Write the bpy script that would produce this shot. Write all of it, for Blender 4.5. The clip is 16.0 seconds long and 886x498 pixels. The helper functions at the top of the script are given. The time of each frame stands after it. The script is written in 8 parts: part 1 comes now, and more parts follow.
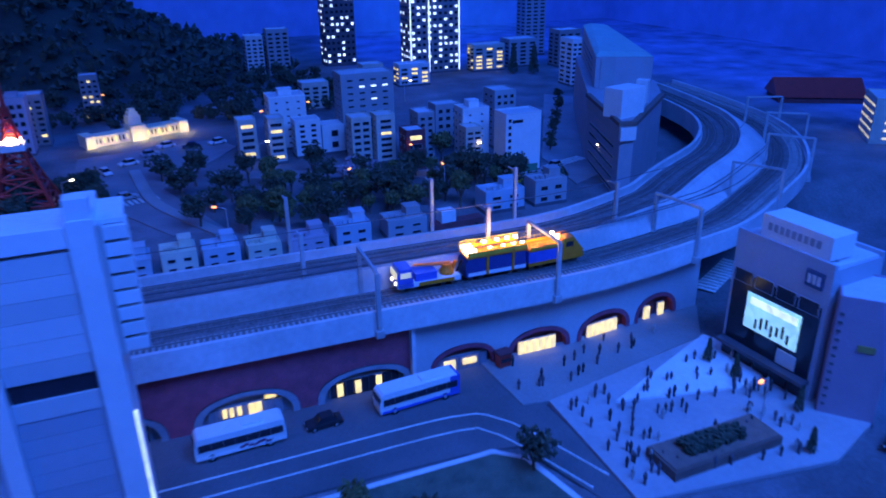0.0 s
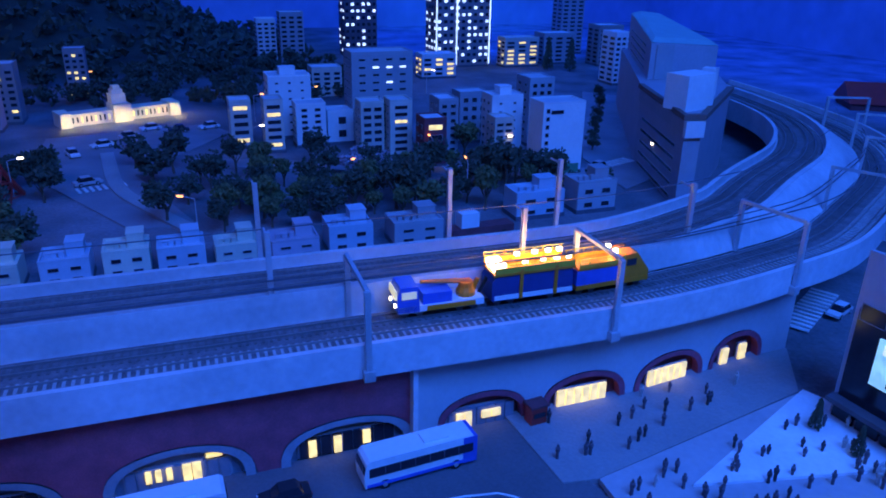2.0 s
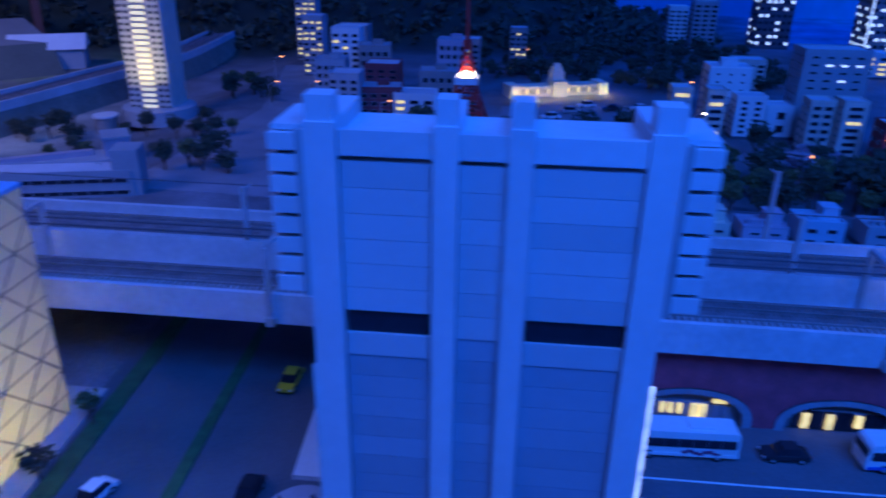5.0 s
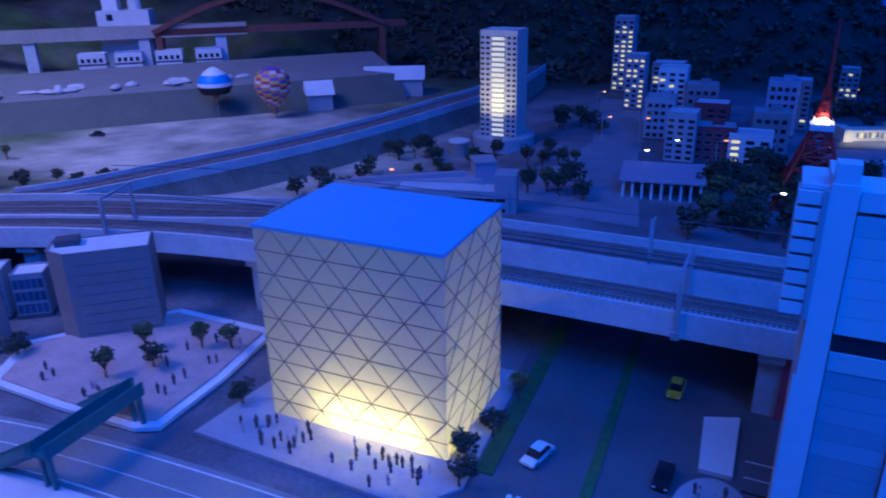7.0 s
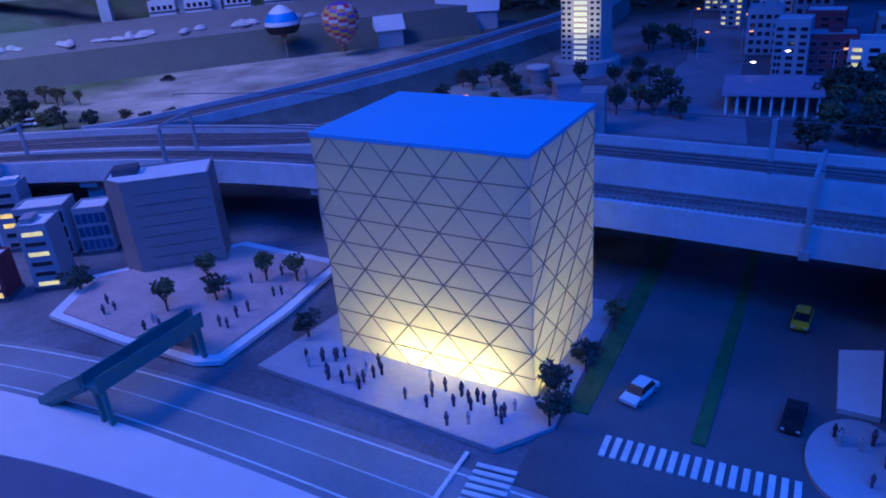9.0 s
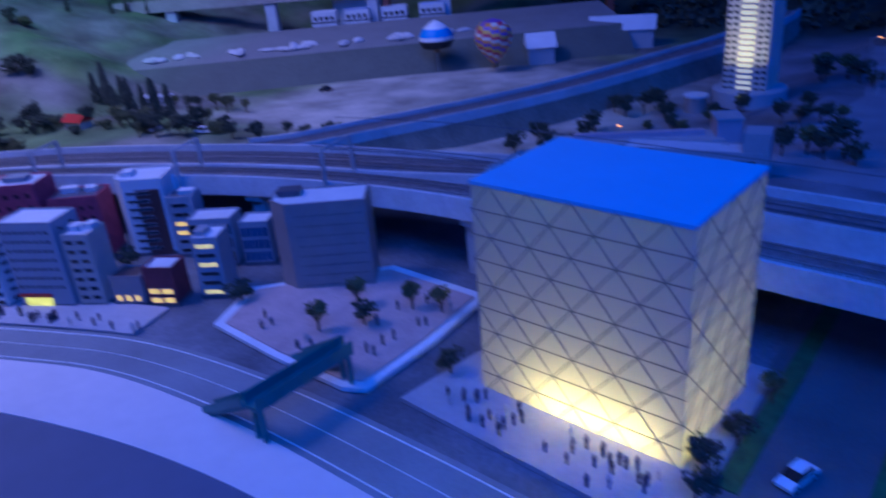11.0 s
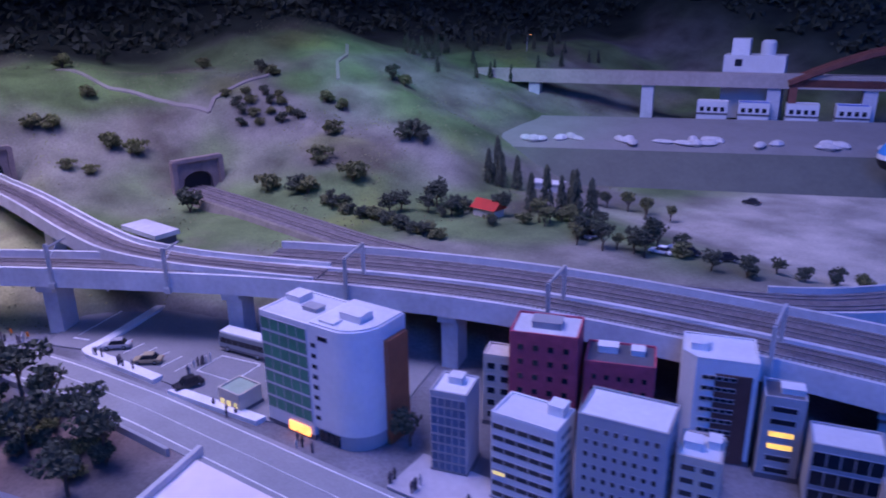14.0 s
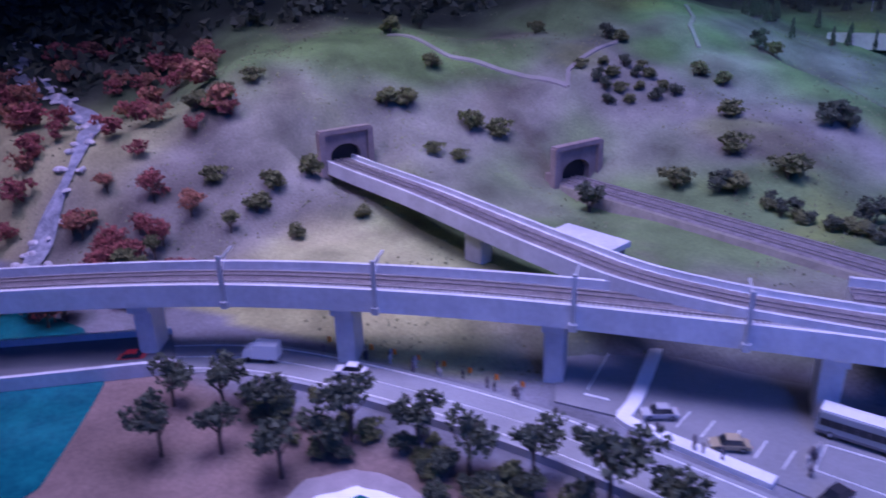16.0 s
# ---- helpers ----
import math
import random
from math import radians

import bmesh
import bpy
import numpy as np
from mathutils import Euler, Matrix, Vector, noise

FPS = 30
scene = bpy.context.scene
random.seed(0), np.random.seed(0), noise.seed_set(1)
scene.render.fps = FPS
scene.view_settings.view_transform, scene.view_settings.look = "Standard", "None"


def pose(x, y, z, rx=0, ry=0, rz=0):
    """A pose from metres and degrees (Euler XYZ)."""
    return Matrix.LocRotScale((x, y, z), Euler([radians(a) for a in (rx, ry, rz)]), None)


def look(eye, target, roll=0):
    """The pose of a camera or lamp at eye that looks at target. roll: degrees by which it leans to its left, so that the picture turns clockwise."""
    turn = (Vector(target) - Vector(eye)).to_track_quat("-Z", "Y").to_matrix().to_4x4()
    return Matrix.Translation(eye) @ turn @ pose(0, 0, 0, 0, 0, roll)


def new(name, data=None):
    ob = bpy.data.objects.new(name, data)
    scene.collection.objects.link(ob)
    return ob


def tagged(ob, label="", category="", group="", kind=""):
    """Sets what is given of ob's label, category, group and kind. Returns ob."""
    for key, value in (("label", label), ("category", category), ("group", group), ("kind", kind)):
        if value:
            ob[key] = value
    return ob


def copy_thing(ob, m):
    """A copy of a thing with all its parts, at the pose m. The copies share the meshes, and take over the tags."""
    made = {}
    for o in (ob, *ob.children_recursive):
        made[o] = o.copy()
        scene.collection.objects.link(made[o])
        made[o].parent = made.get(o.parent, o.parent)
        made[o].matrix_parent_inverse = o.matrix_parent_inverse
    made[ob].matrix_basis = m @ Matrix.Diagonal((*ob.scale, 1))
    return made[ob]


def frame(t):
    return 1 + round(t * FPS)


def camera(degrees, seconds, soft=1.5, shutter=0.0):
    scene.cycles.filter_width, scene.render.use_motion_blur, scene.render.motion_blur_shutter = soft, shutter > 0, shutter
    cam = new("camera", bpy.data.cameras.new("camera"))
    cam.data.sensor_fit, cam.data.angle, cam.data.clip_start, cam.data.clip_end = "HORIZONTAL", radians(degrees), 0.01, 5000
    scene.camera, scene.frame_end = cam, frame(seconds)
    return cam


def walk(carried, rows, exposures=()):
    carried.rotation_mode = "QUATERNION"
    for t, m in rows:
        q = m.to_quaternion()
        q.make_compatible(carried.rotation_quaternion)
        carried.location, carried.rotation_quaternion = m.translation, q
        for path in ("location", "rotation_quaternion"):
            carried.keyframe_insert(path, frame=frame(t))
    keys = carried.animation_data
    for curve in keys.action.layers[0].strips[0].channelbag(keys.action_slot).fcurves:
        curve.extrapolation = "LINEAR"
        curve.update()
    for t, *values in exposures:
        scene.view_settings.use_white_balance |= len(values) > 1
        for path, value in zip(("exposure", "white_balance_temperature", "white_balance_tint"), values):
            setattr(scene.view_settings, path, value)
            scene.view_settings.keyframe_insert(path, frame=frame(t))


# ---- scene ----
cam = camera(62.3, 16.0, 1.85, 0.5)
METRES, EYE, TILT, LEAN, TURN = 3.204, 0.66, 0.0, 0.0, -21.9
PATH = [
    (0, (0.008, 0.02, 0.688), (0.699, 1.726, -0.095), -0.8),
    (0.5, (0.09, 0.206, 0.627), (0.785, 1.904, -0.169), 0.9),
    (1, (0.118, 0.286, 0.567), (0.799, 1.996, -0.216), 1.3),
    (1.5, (0.117, 0.289, 0.566), (0.784, 2.012, -0.2), 1.5),
    (2, (0.115, 0.284, 0.57), (0.761, 2.018, -0.189), 1.1),
    (2.5, (0.115, 0.282, 0.573), (0.739, 2.018, -0.198), 1.0),
    (3, (0.109, 0.281, 0.569), (0.68, 2.023, -0.231), 1.0),
    (3.5, (0.069, 0.286, 0.559), (0.519, 2.049, -0.27), 0.8),
    (4, (0.0, 0.267, 0.568), (0.26, 2.065, -0.269), 0.7),
    (4.5, (-0.074, 0.224, 0.59), (-0.033, 2.046, -0.235), 0.7),
    (5, (-0.16, 0.189, 0.599), (-0.334, 2.007, -0.216), 0.9),
    (5.2, (-0.197, 0.174, 0.601), (-0.452, 1.983, -0.212), 0.9),
    (7.5, (-0.369, -0.05, 0.679), (-1.251, 1.581, -0.071), -2.6),
    (8, (-0.389, -0.014, 0.57), (-1.327, 1.571, -0.21), -4.1),
    (10.5, (-0.409, 0.075, 0.596), (-1.439, 1.522, -0.323), -3.4),
    (11, (-0.433, 0.056, 0.628), (-1.675, 1.387, -0.2), -5.3),
    (11.5, (-0.535, -0.03, 0.695), (-1.913, 1.215, -0.048), -4.2),
    (12, (-0.745, -0.127, 0.73), (-2.239, 1.011, 0.043), -2.8),
    (12.5, (-0.903, -0.167, 0.711), (-2.488, 0.852, 0.04), -2.2),
    (13, (-1.04, -0.116, 0.694), (-2.655, 0.872, 0.049), -2.1),
    (13.5, (-1.168, -0.116, 0.712), (-2.766, 0.894, 0.06), -1.3),
    (14, (-1.272, -0.14, 0.693), (-2.878, 0.853, 0.034), -0.9),
    (14.5, (-1.423, -0.223, 0.692), (-3.057, 0.679, -0.028), -1.3),
    (15, (-1.66, -0.371, 0.692), (-3.35, 0.401, -0.047), -2.1),
    (15.5, (-1.886, -0.501, 0.677), (-3.601, 0.204, -0.074), -2.0),
    (16, (-2.015, -0.644, 0.681), (-3.736, 0.052, -0.062), -1.7),
]
walk(cam, [(t, look(eye, target, roll)) for t, eye, target, roll in PATH],
     [(0.0, 0.45, 6800, 10), (0.5, 0.3, 6800, 10), (3.0, 0.35, 6500, 10), (5.0, 0.0, 6000, 10), (8.0, -0.15, 5200, 10), (10.5, -0.45, 5200, 10), (11.5, -0.45, 5100, 10), (12.0, -0.38, 5200, 10), (12.5, -0.20, 5700, 10), (13.5, 0.02, 7000, 10), (16.0, 0.16, 6400, 10)])
# ---- world and lights ----
world = bpy.data.worlds.new("world")
scene.world = world
world.use_nodes = True
world.node_tree.nodes["Background"].inputs[0].default_value = (0.02, 0.05, 0.35, 1)
world.node_tree.nodes["Background"].inputs[1].default_value = 0.16


def area_lamp(name, eye, target, size, size_y, power, colour):
    data = bpy.data.lights.new(name, "AREA")
    data.shape, data.size, data.size_y, data.energy, data.color = "RECTANGLE", size, size_y, power, colour
    ob = new(name, data)
    ob.matrix_world = look(eye, target)
    return ob


# the hall's ceiling lamps: deep blue over the night city, violet white over the hills
area_lamp("ceiling_lamp_city", (0.7, -0.5, 2.3), (0.6, 1.4, 0), 2.0, 1.2, 122, (0.022, 0.15, 1.0))
area_lamp("ceiling_lamp_middle", (-1.35, 0.75, 2.35), (-1.35, 0.85, 0), 0.9, 0.9, 15, (0.10, 0.18, 1.0))
area_lamp("ceiling_lamp_hills", (-3.0, -0.35, 2.4), (-3.02, 0.2, 0), 1.5, 1.1, 35, (0.52, 0.47, 1.0)).data.spread = radians(104)
# fill lamp added to brighten the far bank and the sand
area_lamp("ceiling_lamp_river", (-2.8, 1.0, 2.4), (-3.1, 2.4, 0.2), 1.0, 0.8, 14, (0.36, 0.38, 1.0)).data.spread = radians(100)


def spot_lamp(name, eye, target, power, colour, angle, radius=0.05):
    data = bpy.data.lights.new(name, "SPOT")
    data.energy, data.color, data.spot_size, data.spot_blend, data.shadow_soft_size = power, colour, radians(angle), 0.9, radius
    ob = new(name, data)
    ob.matrix_world = look(eye, target)
    return ob


spot_lamp("hill_spot", (-3.6, 0.4, 2.2), (-3.9, 1.5, 0.3), 75, (0.10, 0.72, 0.66), 38)
spot_lamp("valley_spot", (-3.7, -1.6, 2.3), (-3.8, -0.75, 0.2), 96, (0.58, 0.42, 1.0), 60)
spot_lamp("hill_spot_green", (-3.9, -0.5, 2.2), (-4.1, 0.0, 0.3), 26, (0.42, 0.75, 0.20), 34)
spot_lamp("blue_spot", (-0.95, 1.3, 2.2), (-0.85, 0.85, 0.3), 9, (0.01, 0.22, 1.0), 46)
spot_lamp("wall_spot", (2.0, 3.6, 2.2), (2.0, 5.0, 0.60), 48, (0.02, 0.40, 1.0), 44)
area_lamp("wall_washer_north", (0.8, 3.7, 2.4), (0.9, 5.0, 0.7), 3.2, 0.2, 52, (0.01, 0.12, 1.0))
area_lamp("wall_washer_east", (2.5, 2.6, 2.4), (3.4, 2.6, 0.6), 0.2, 3.0, 30, (0.01, 0.12, 1.0))

# ---- materials ----
MATS = {}


def mat(name, colour, rough=0.6, vary=0.25, scale=40.0, bump=0.15, metal=0.0, fine=8.0, second=None, alpha_noise=0.0, islands=0.0):
    """A surface with grain at two scales; second mixes in a second colour in patches."""
    if name in MATS:
        return MATS[name]
    m = bpy.data.materials.new(name)
    m.use_nodes = True
    nt = m.node_tree
    bs = nt.nodes["Principled BSDF"]
    bs.inputs["Roughness"].default_value = rough
    bs.inputs["Metallic"].default_value = metal
    tc = nt.nodes.new("ShaderNodeTexCoord")
    n1 = nt.nodes.new("ShaderNodeTexNoise")
    n1.inputs["Scale"].default_value, n1.inputs["Detail"].default_value = scale, 4
    n2 = nt.nodes.new("ShaderNodeTexNoise")
    n2.inputs["Scale"].default_value, n2.inputs["Detail"].default_value = scale * fine, 3
    geo = nt.nodes.new("ShaderNodeNewGeometry")
    nt.links.new(geo.outputs["Position"], n1.inputs["Vector"])
    nt.links.new(geo.outputs["Position"], n2.inputs["Vector"])
    add = nt.nodes.new("ShaderNodeMath")
    add.operation = "MULTIPLY_ADD"
    add.inputs[1].default_value = 0.5
    nt.links.new(n2.outputs["Fac"], add.inputs[0])
    nt.links.new(n1.outputs["Fac"], add.inputs[2])
    ramp = nt.nodes.new("ShaderNodeMapRange")
    ramp.inputs["From Min"].default_value, ramp.inputs["From Max"].default_value = 0.45, 1.05
    nt.links.new(add.outputs[0], ramp.inputs["Value"])
    mix = nt.nodes.new("ShaderNodeMix")
    mix.data_type = "RGBA"
    c = Vector(colour)
    lo = c * (1 - vary)
    hi = Vector(second) if second else c * (1 + vary * 0.6)
    mix.inputs["A"].default_value = (*lo, 1)
    mix.inputs["B"].default_value = (*[min(1, v) for v in hi], 1)
    nt.links.new(ramp.outputs[0], mix.inputs["Factor"])
    out = mix.outputs["Result"]
    info = nt.nodes.new("ShaderNodeObjectInfo")
    hsv = nt.nodes.new("ShaderNodeHueSaturation")
    rnd = nt.nodes.new("ShaderNodeMapRange")
    rnd.inputs["To Min"].default_value, rnd.inputs["To Max"].default_value = 0.9, 1.1
    nt.links.new(geo.outputs["Random Per Island"] if islands else info.outputs["Random"], rnd.inputs["Value"])
    if islands:
        rnd.inputs["To Min"].default_value, rnd.inputs["To Max"].default_value = 1 - islands, 1 + islands
    nt.links.new(rnd.outputs[0], hsv.inputs["Value"])
    nt.links.new(out, hsv.inputs["Color"])
    nt.links.new(hsv.outputs["Color"], bs.inputs["Base Color"])
    if bump:
        bp = nt.nodes.new("ShaderNodeBump")
        bp.inputs["Strength"].default_value, bp.inputs["Distance"].default_value = bump, 0.002
        nt.links.new(n2.outputs["Fac"], bp.inputs["Height"])
        nt.links.new(bp.outputs["Normal"], bs.inputs["Normal"])
    MATS[name] = m
    return m


def glow(name, colour, strength):
    if name in MATS:
        return MATS[name]
    m = bpy.data.materials.new(name)
    m.use_nodes = True
    nt = m.node_tree
    bs = nt.nodes["Principled BSDF"]
    bs.inputs["Base Color"].default_value = (*colour, 1)
    tc = nt.nodes.new("ShaderNodeNewGeometry")
    n1 = nt.nodes.new("ShaderNodeTexNoise")
    n1.inputs["Scale"].default_value = 120
    nt.links.new(tc.outputs["Position"], n1.inputs["Vector"])
    mr = nt.nodes.new("ShaderNodeMapRange")
    mr.inputs["From Min"].default_value, mr.inputs["From Max"].default_value = 0.3, 0.7
    mr.inputs["To Min"].default_value, mr.inputs["To Max"].default_value = strength * 0.6, strength * 1.3
    nt.links.new(n1.outputs["Fac"], mr.inputs["Value"])
    nt.links.new(mr.outputs[0], bs.inputs["Emission Strength"])
    bs.inputs["Emission Color"].default_value = (*colour, 1)
    MATS[name] = m
    return m


CONCRETE = mat("viaduct_concrete", (0.57, 0.58, 0.60), 0.7, 0.22, 14)
BALLAST = mat("ballast", (0.20, 0.175, 0.18), 0.95, 0.5, 60, 0.6, fine=12)
RAIL = mat("rail_steel", (0.34, 0.31, 0.30), 0.5, 0.2, 30, 0.05, metal=0.5)
SLEEPER = mat("sleeper_concrete", (0.40, 0.40, 0.40), 0.8, 0.3, 60)
SLEEPERDARK = mat("sleeper_timber", (0.15, 0.13, 0.13), 0.85, 0.3, 60)
STEEL = mat("mast_steel", (0.50, 0.52, 0.54), 0.45, 0.2, 40, 0.05, metal=0.3)
ASPHALT = mat("asphalt", (0.135, 0.14, 0.155), 0.85, 0.3, 10, 0.3, fine=25)
ROADPALE = mat("pale_asphalt", (0.31, 0.315, 0.325), 0.85, 0.25, 9, 0.3, fine=25)
PAVING = mat("paving", (0.44, 0.42, 0.44), 0.8, 0.18, 12, 0.2)
KERB = mat("kerb_stone", (0.72, 0.72, 0.72), 0.7, 0.15, 20)
LINE = mat("road_paint", (0.80, 0.80, 0.78), 0.6, 0.25, 50)
PINKPAVE = mat("pink_paving", (0.50, 0.36, 0.33), 0.8, 0.25, 25)
PALELOT = mat("pale_lot", (0.74, 0.66, 0.62), 0.8, 0.08, 6, 0.1)
BRICKRED = mat("red_brick", (0.50, 0.085, 0.13), 0.8, 0.3, 60)
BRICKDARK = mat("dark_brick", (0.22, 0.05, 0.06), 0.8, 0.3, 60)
WHITE = mat("white_render", (0.74, 0.74, 0.73), 0.6, 0.10, 15)
GREYW = mat("grey_render", (0.36, 0.37, 0.39), 0.7, 0.12, 15)
BEIGE = mat("beige_tile", (0.58, 0.52, 0.44), 0.65, 0.15, 30)
TAUPE = mat("taupe_tile", (0.30, 0.26, 0.25), 0.65, 0.15, 30)
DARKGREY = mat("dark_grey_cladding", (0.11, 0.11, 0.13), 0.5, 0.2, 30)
ROOF = mat("roof_felt", (0.60, 0.61, 0.63), 0.8, 0.15, 20)
DGLASS = mat("dark_glass", (0.02, 0.025, 0.035), 0.12, 0.3, 20, 0.0)
BGLASS = mat("blue_glass", (0.06, 0.12, 0.22), 0.15, 0.3, 20, 0.0)
GGLASS = mat("green_glass", (0.06, 0.27, 0.16), 0.3, 0.3, 20, 0.0)
FRAME = mat("window_frame_metal", (0.35, 0.36, 0.38), 0.5, 0.1, 30)
LIT = glow("lit_window", (1.0, 0.77, 0.25), 0.9)
LITW = glow("lit_shop", (1.0, 0.78, 0.29), 0.72)
LITS = glow("street_shop_light", (1.0, 0.60, 0.13), 1.25)
LITO = glow("orange_lamp", (1.0, 0.35, 0.10), 2.5)
BULB = glow("lamp_bulb", (1.0, 0.85, 0.6), 6)
COLDWIN = glow("cold_window", (0.55, 0.75, 1.0), 1.3)
REDPAINT = mat("red_paint", (0.55, 0.04, 0.03), 0.4, 0.15, 40, 0.05)
ORANGE = mat("orange_paint", (0.95, 0.23, 0.015), 0.4, 0.15, 60, 0.05)
BLUEP = mat("blue_paint", (0.03, 0.13, 0.55), 0.35, 0.15, 60, 0.05)
GREENST = mat("green_steel", (0.06, 0.19, 0.19), 0.5, 0.2, 60, 0.05)
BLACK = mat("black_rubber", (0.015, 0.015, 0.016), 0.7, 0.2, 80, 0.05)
CARWHITE = mat("white_car_paint", (0.8, 0.8, 0.8), 0.25, 0.06, 30, 0.0)
CARDARK = mat("dark_car_paint", (0.03, 0.03, 0.035), 0.25, 0.2, 30, 0.0)
CARYEL = mat("yellow_car_paint", (0.75, 0.5, 0.03), 0.3, 0.1, 30, 0.0)
BARK = mat("bark", (0.12, 0.085, 0.06), 0.9, 0.3, 80)
LEAFD = mat("dark_leaves", (0.062, 0.075, 0.045), 0.8, 0.45, 50, 0.3, islands=0.35)
LEAFG = mat("olive_leaves", (0.13, 0.135, 0.05), 0.8, 0.45, 50, 0.3, islands=0.35)
LEAFR = mat("autumn_red_leaves", (0.30, 0.085, 0.075), 0.85, 0.45, 50, 0.3, islands=0.35)
LEAFO = mat("autumn_orange_leaves", (0.36, 0.15, 0.09), 0.85, 0.45, 50, 0.3, islands=0.35)
LEAFP = mat("blossom", (0.42, 0.34, 0.40), 0.8, 0.3, 50, 0.3, islands=0.3)
PLASTER_BROWN = mat("tunnel_stone", (0.27, 0.21, 0.20), 0.85, 0.3, 30)
SOIL = mat("brown_soil", (0.26, 0.19, 0.16), 0.95, 0.35, 12, 0.5, second=(0.40, 0.33, 0.28))
WATER = mat("teal_water", (0.008, 0.12, 0.16), 0.12, 0.35, 14, 0.25, second=(0.012, 0.19, 0.20))
FOAM = mat("surf_foam", (0.85, 0.85, 0.85), 0.7, 0.1, 60)
BANK = mat("river_wall", (0.13, 0.14, 0.115), 0.9, 0.2, 8)
SANDM = mat("bank_gravel", (0.27, 0.26, 0.25), 0.95, 0.15, 8, 0.3)
FIGDARK = mat("figure_dark", (0.05, 0.05, 0.06), 0.7, 0.5, 300)
FIGMIX = mat("figure_cloth", (0.12, 0.10, 0.12), 0.7, 0.5, 300)
WALLBLUE = mat("hall_wall_paint", (0.22, 0.34, 0.60), 0.8, 0.25, 1.2, 0.0)
CEIL = mat("ceiling_black", (0.02, 0.02, 0.025), 0.9, 0.2, 4)
LANTERN_LINE = mat("panel_joint", (0.22, 0.22, 0.20), 0.6, 0.15, 40)

# ---- mesh building ----


class Geo:
    def __init__(self):
        self.v, self.f, self.m = [], [], []

    def add(self, vs, fs, m=0):
        o = len(self.v)
        self.v += [tuple(p) for p in vs]
        self.f += [tuple(o + i for i in f) for f in fs]
        self.m += [m] * len(fs)
        return self

    def box(self, cx, cy, cz, sx, sy, sz, m=0, rot=0.0):
        c, s = math.cos(rot), math.sin(rot)
        vs = []
        for z in (-sz / 2, sz / 2):
            for x, y in ((-sx / 2, -sy / 2), (sx / 2, -sy / 2), (sx / 2, sy / 2), (-sx / 2, sy / 2)):
                vs.append((cx + c * x - s * y, cy + s * x + c * y, cz + z))
        return self.add(vs, [(3, 2, 1, 0), (4, 5, 6, 7), (0, 1, 5, 4), (1, 2, 6, 5), (2, 3, 7, 6), (3, 0, 4, 7)], m)

    def prism(self, poly, z0, z1, m=0, top=None):
        n = len(poly)
        vs = [(x, y, z0) for x, y in poly] + [(x, y, z1) for x, y in poly]
        self.add(vs, [tuple(range(n - 1, -1, -1))] + [(i, (i + 1) % n, n + (i + 1) % n, n + i) for i in range(n)], m)
        o = len(self.v) - n
        self.f.append(tuple(range(o, o + n)))
        self.m.append(m if top is None else top)
        return self

    def side_prism(self, prof, y0, y1, m=0):
        """A profile in x and z, drawn out along y."""
        n = len(prof)
        vs = [(x, y0, z) for x, z in prof] + [(x, y1, z) for x, z in prof]
        return self.add(vs, [tuple(range(n)), tuple(range(2 * n - 1, n - 1, -1))] + [((i + 1) % n, i, n + i, n + (i + 1) % n) for i in range(n)], m)

    def lathe(self, prof, n=10, cx=0.0, cy=0.0, m=0):
        vs = [(cx + r * math.cos(2 * math.pi * k / n), cy + r * math.sin(2 * math.pi * k / n), z) for r, z in prof for k in range(n)]
        fs = [(i * n + k, i * n + (k + 1) % n, (i + 1) * n + (k + 1) % n, (i + 1) * n + k) for i in range(len(prof) - 1) for k in range(n)]
        fs += [tuple(range(n - 1, -1, -1)), tuple(range((len(prof) - 1) * n, len(prof) * n))]
        return self.add(vs, fs, m)

    def tube(self, a, b, r, n=6, m=0, r2=None):
        a, b = Vector(a), Vector(b)
        q = (b - a).to_track_quat("Z", "Y")
        r2 = r if r2 is None else r2
        vs = [a + q @ Vector((r * math.cos(2 * math.pi * k / n), r * math.sin(2 * math.pi * k / n), 0)) for k in range(n)]
        vs += [b + q @ Vector((r2 * math.cos(2 * math.pi * k / n), r2 * math.sin(2 * math.pi * k / n), 0)) for k in range(n)]
        return self.add(vs, [(k, (k + 1) % n, n + (k + 1) % n, n + k) for k in range(n)] + [tuple(range(n - 1, -1, -1)), tuple(range(n, 2 * n))], m)

    def sweep(self, pts, nors, prof, m=0, caps=True):
        """A closed profile of (offset, z) drawn along a path in plan."""
        n, k = len(prof), len(pts)
        vs = [(p[0] + q[0] * o, p[1] + q[1] * o, (p[2] if len(p) > 2 else 0) + z) for p, q in zip(pts, nors) for o, z in prof]
        fs = [(i * n + j, i * n + (j + 1) % n, (i + 1) * n + (j + 1) % n, (i + 1) * n + j) for i in range(k - 1) for j in range(n)]
        if caps:
            fs += [tuple(range(n - 1, -1, -1)), tuple(range((k - 1) * n, k * n))]
        return self.add(vs, fs, m)

    def mesh(self, name, mats, smooth=False):
        me = bpy.data.meshes.new(name)
        me.from_pydata(self.v, [], self.f)
        for mt in mats if isinstance(mats, (list, tuple)) else [mats]:
            me.materials.append(mt)
        me.polygons.foreach_set("material_index", self.m)
        if smooth:
            me.polygons.foreach_set("use_smooth", [True] * len(self.f))
        bm = bmesh.new()
        bm.from_mesh(me)
        bmesh.ops.recalc_face_normals(bm, faces=bm.faces)
        bm.to_mesh(me)
        bm.free()
        me.update()
        return me


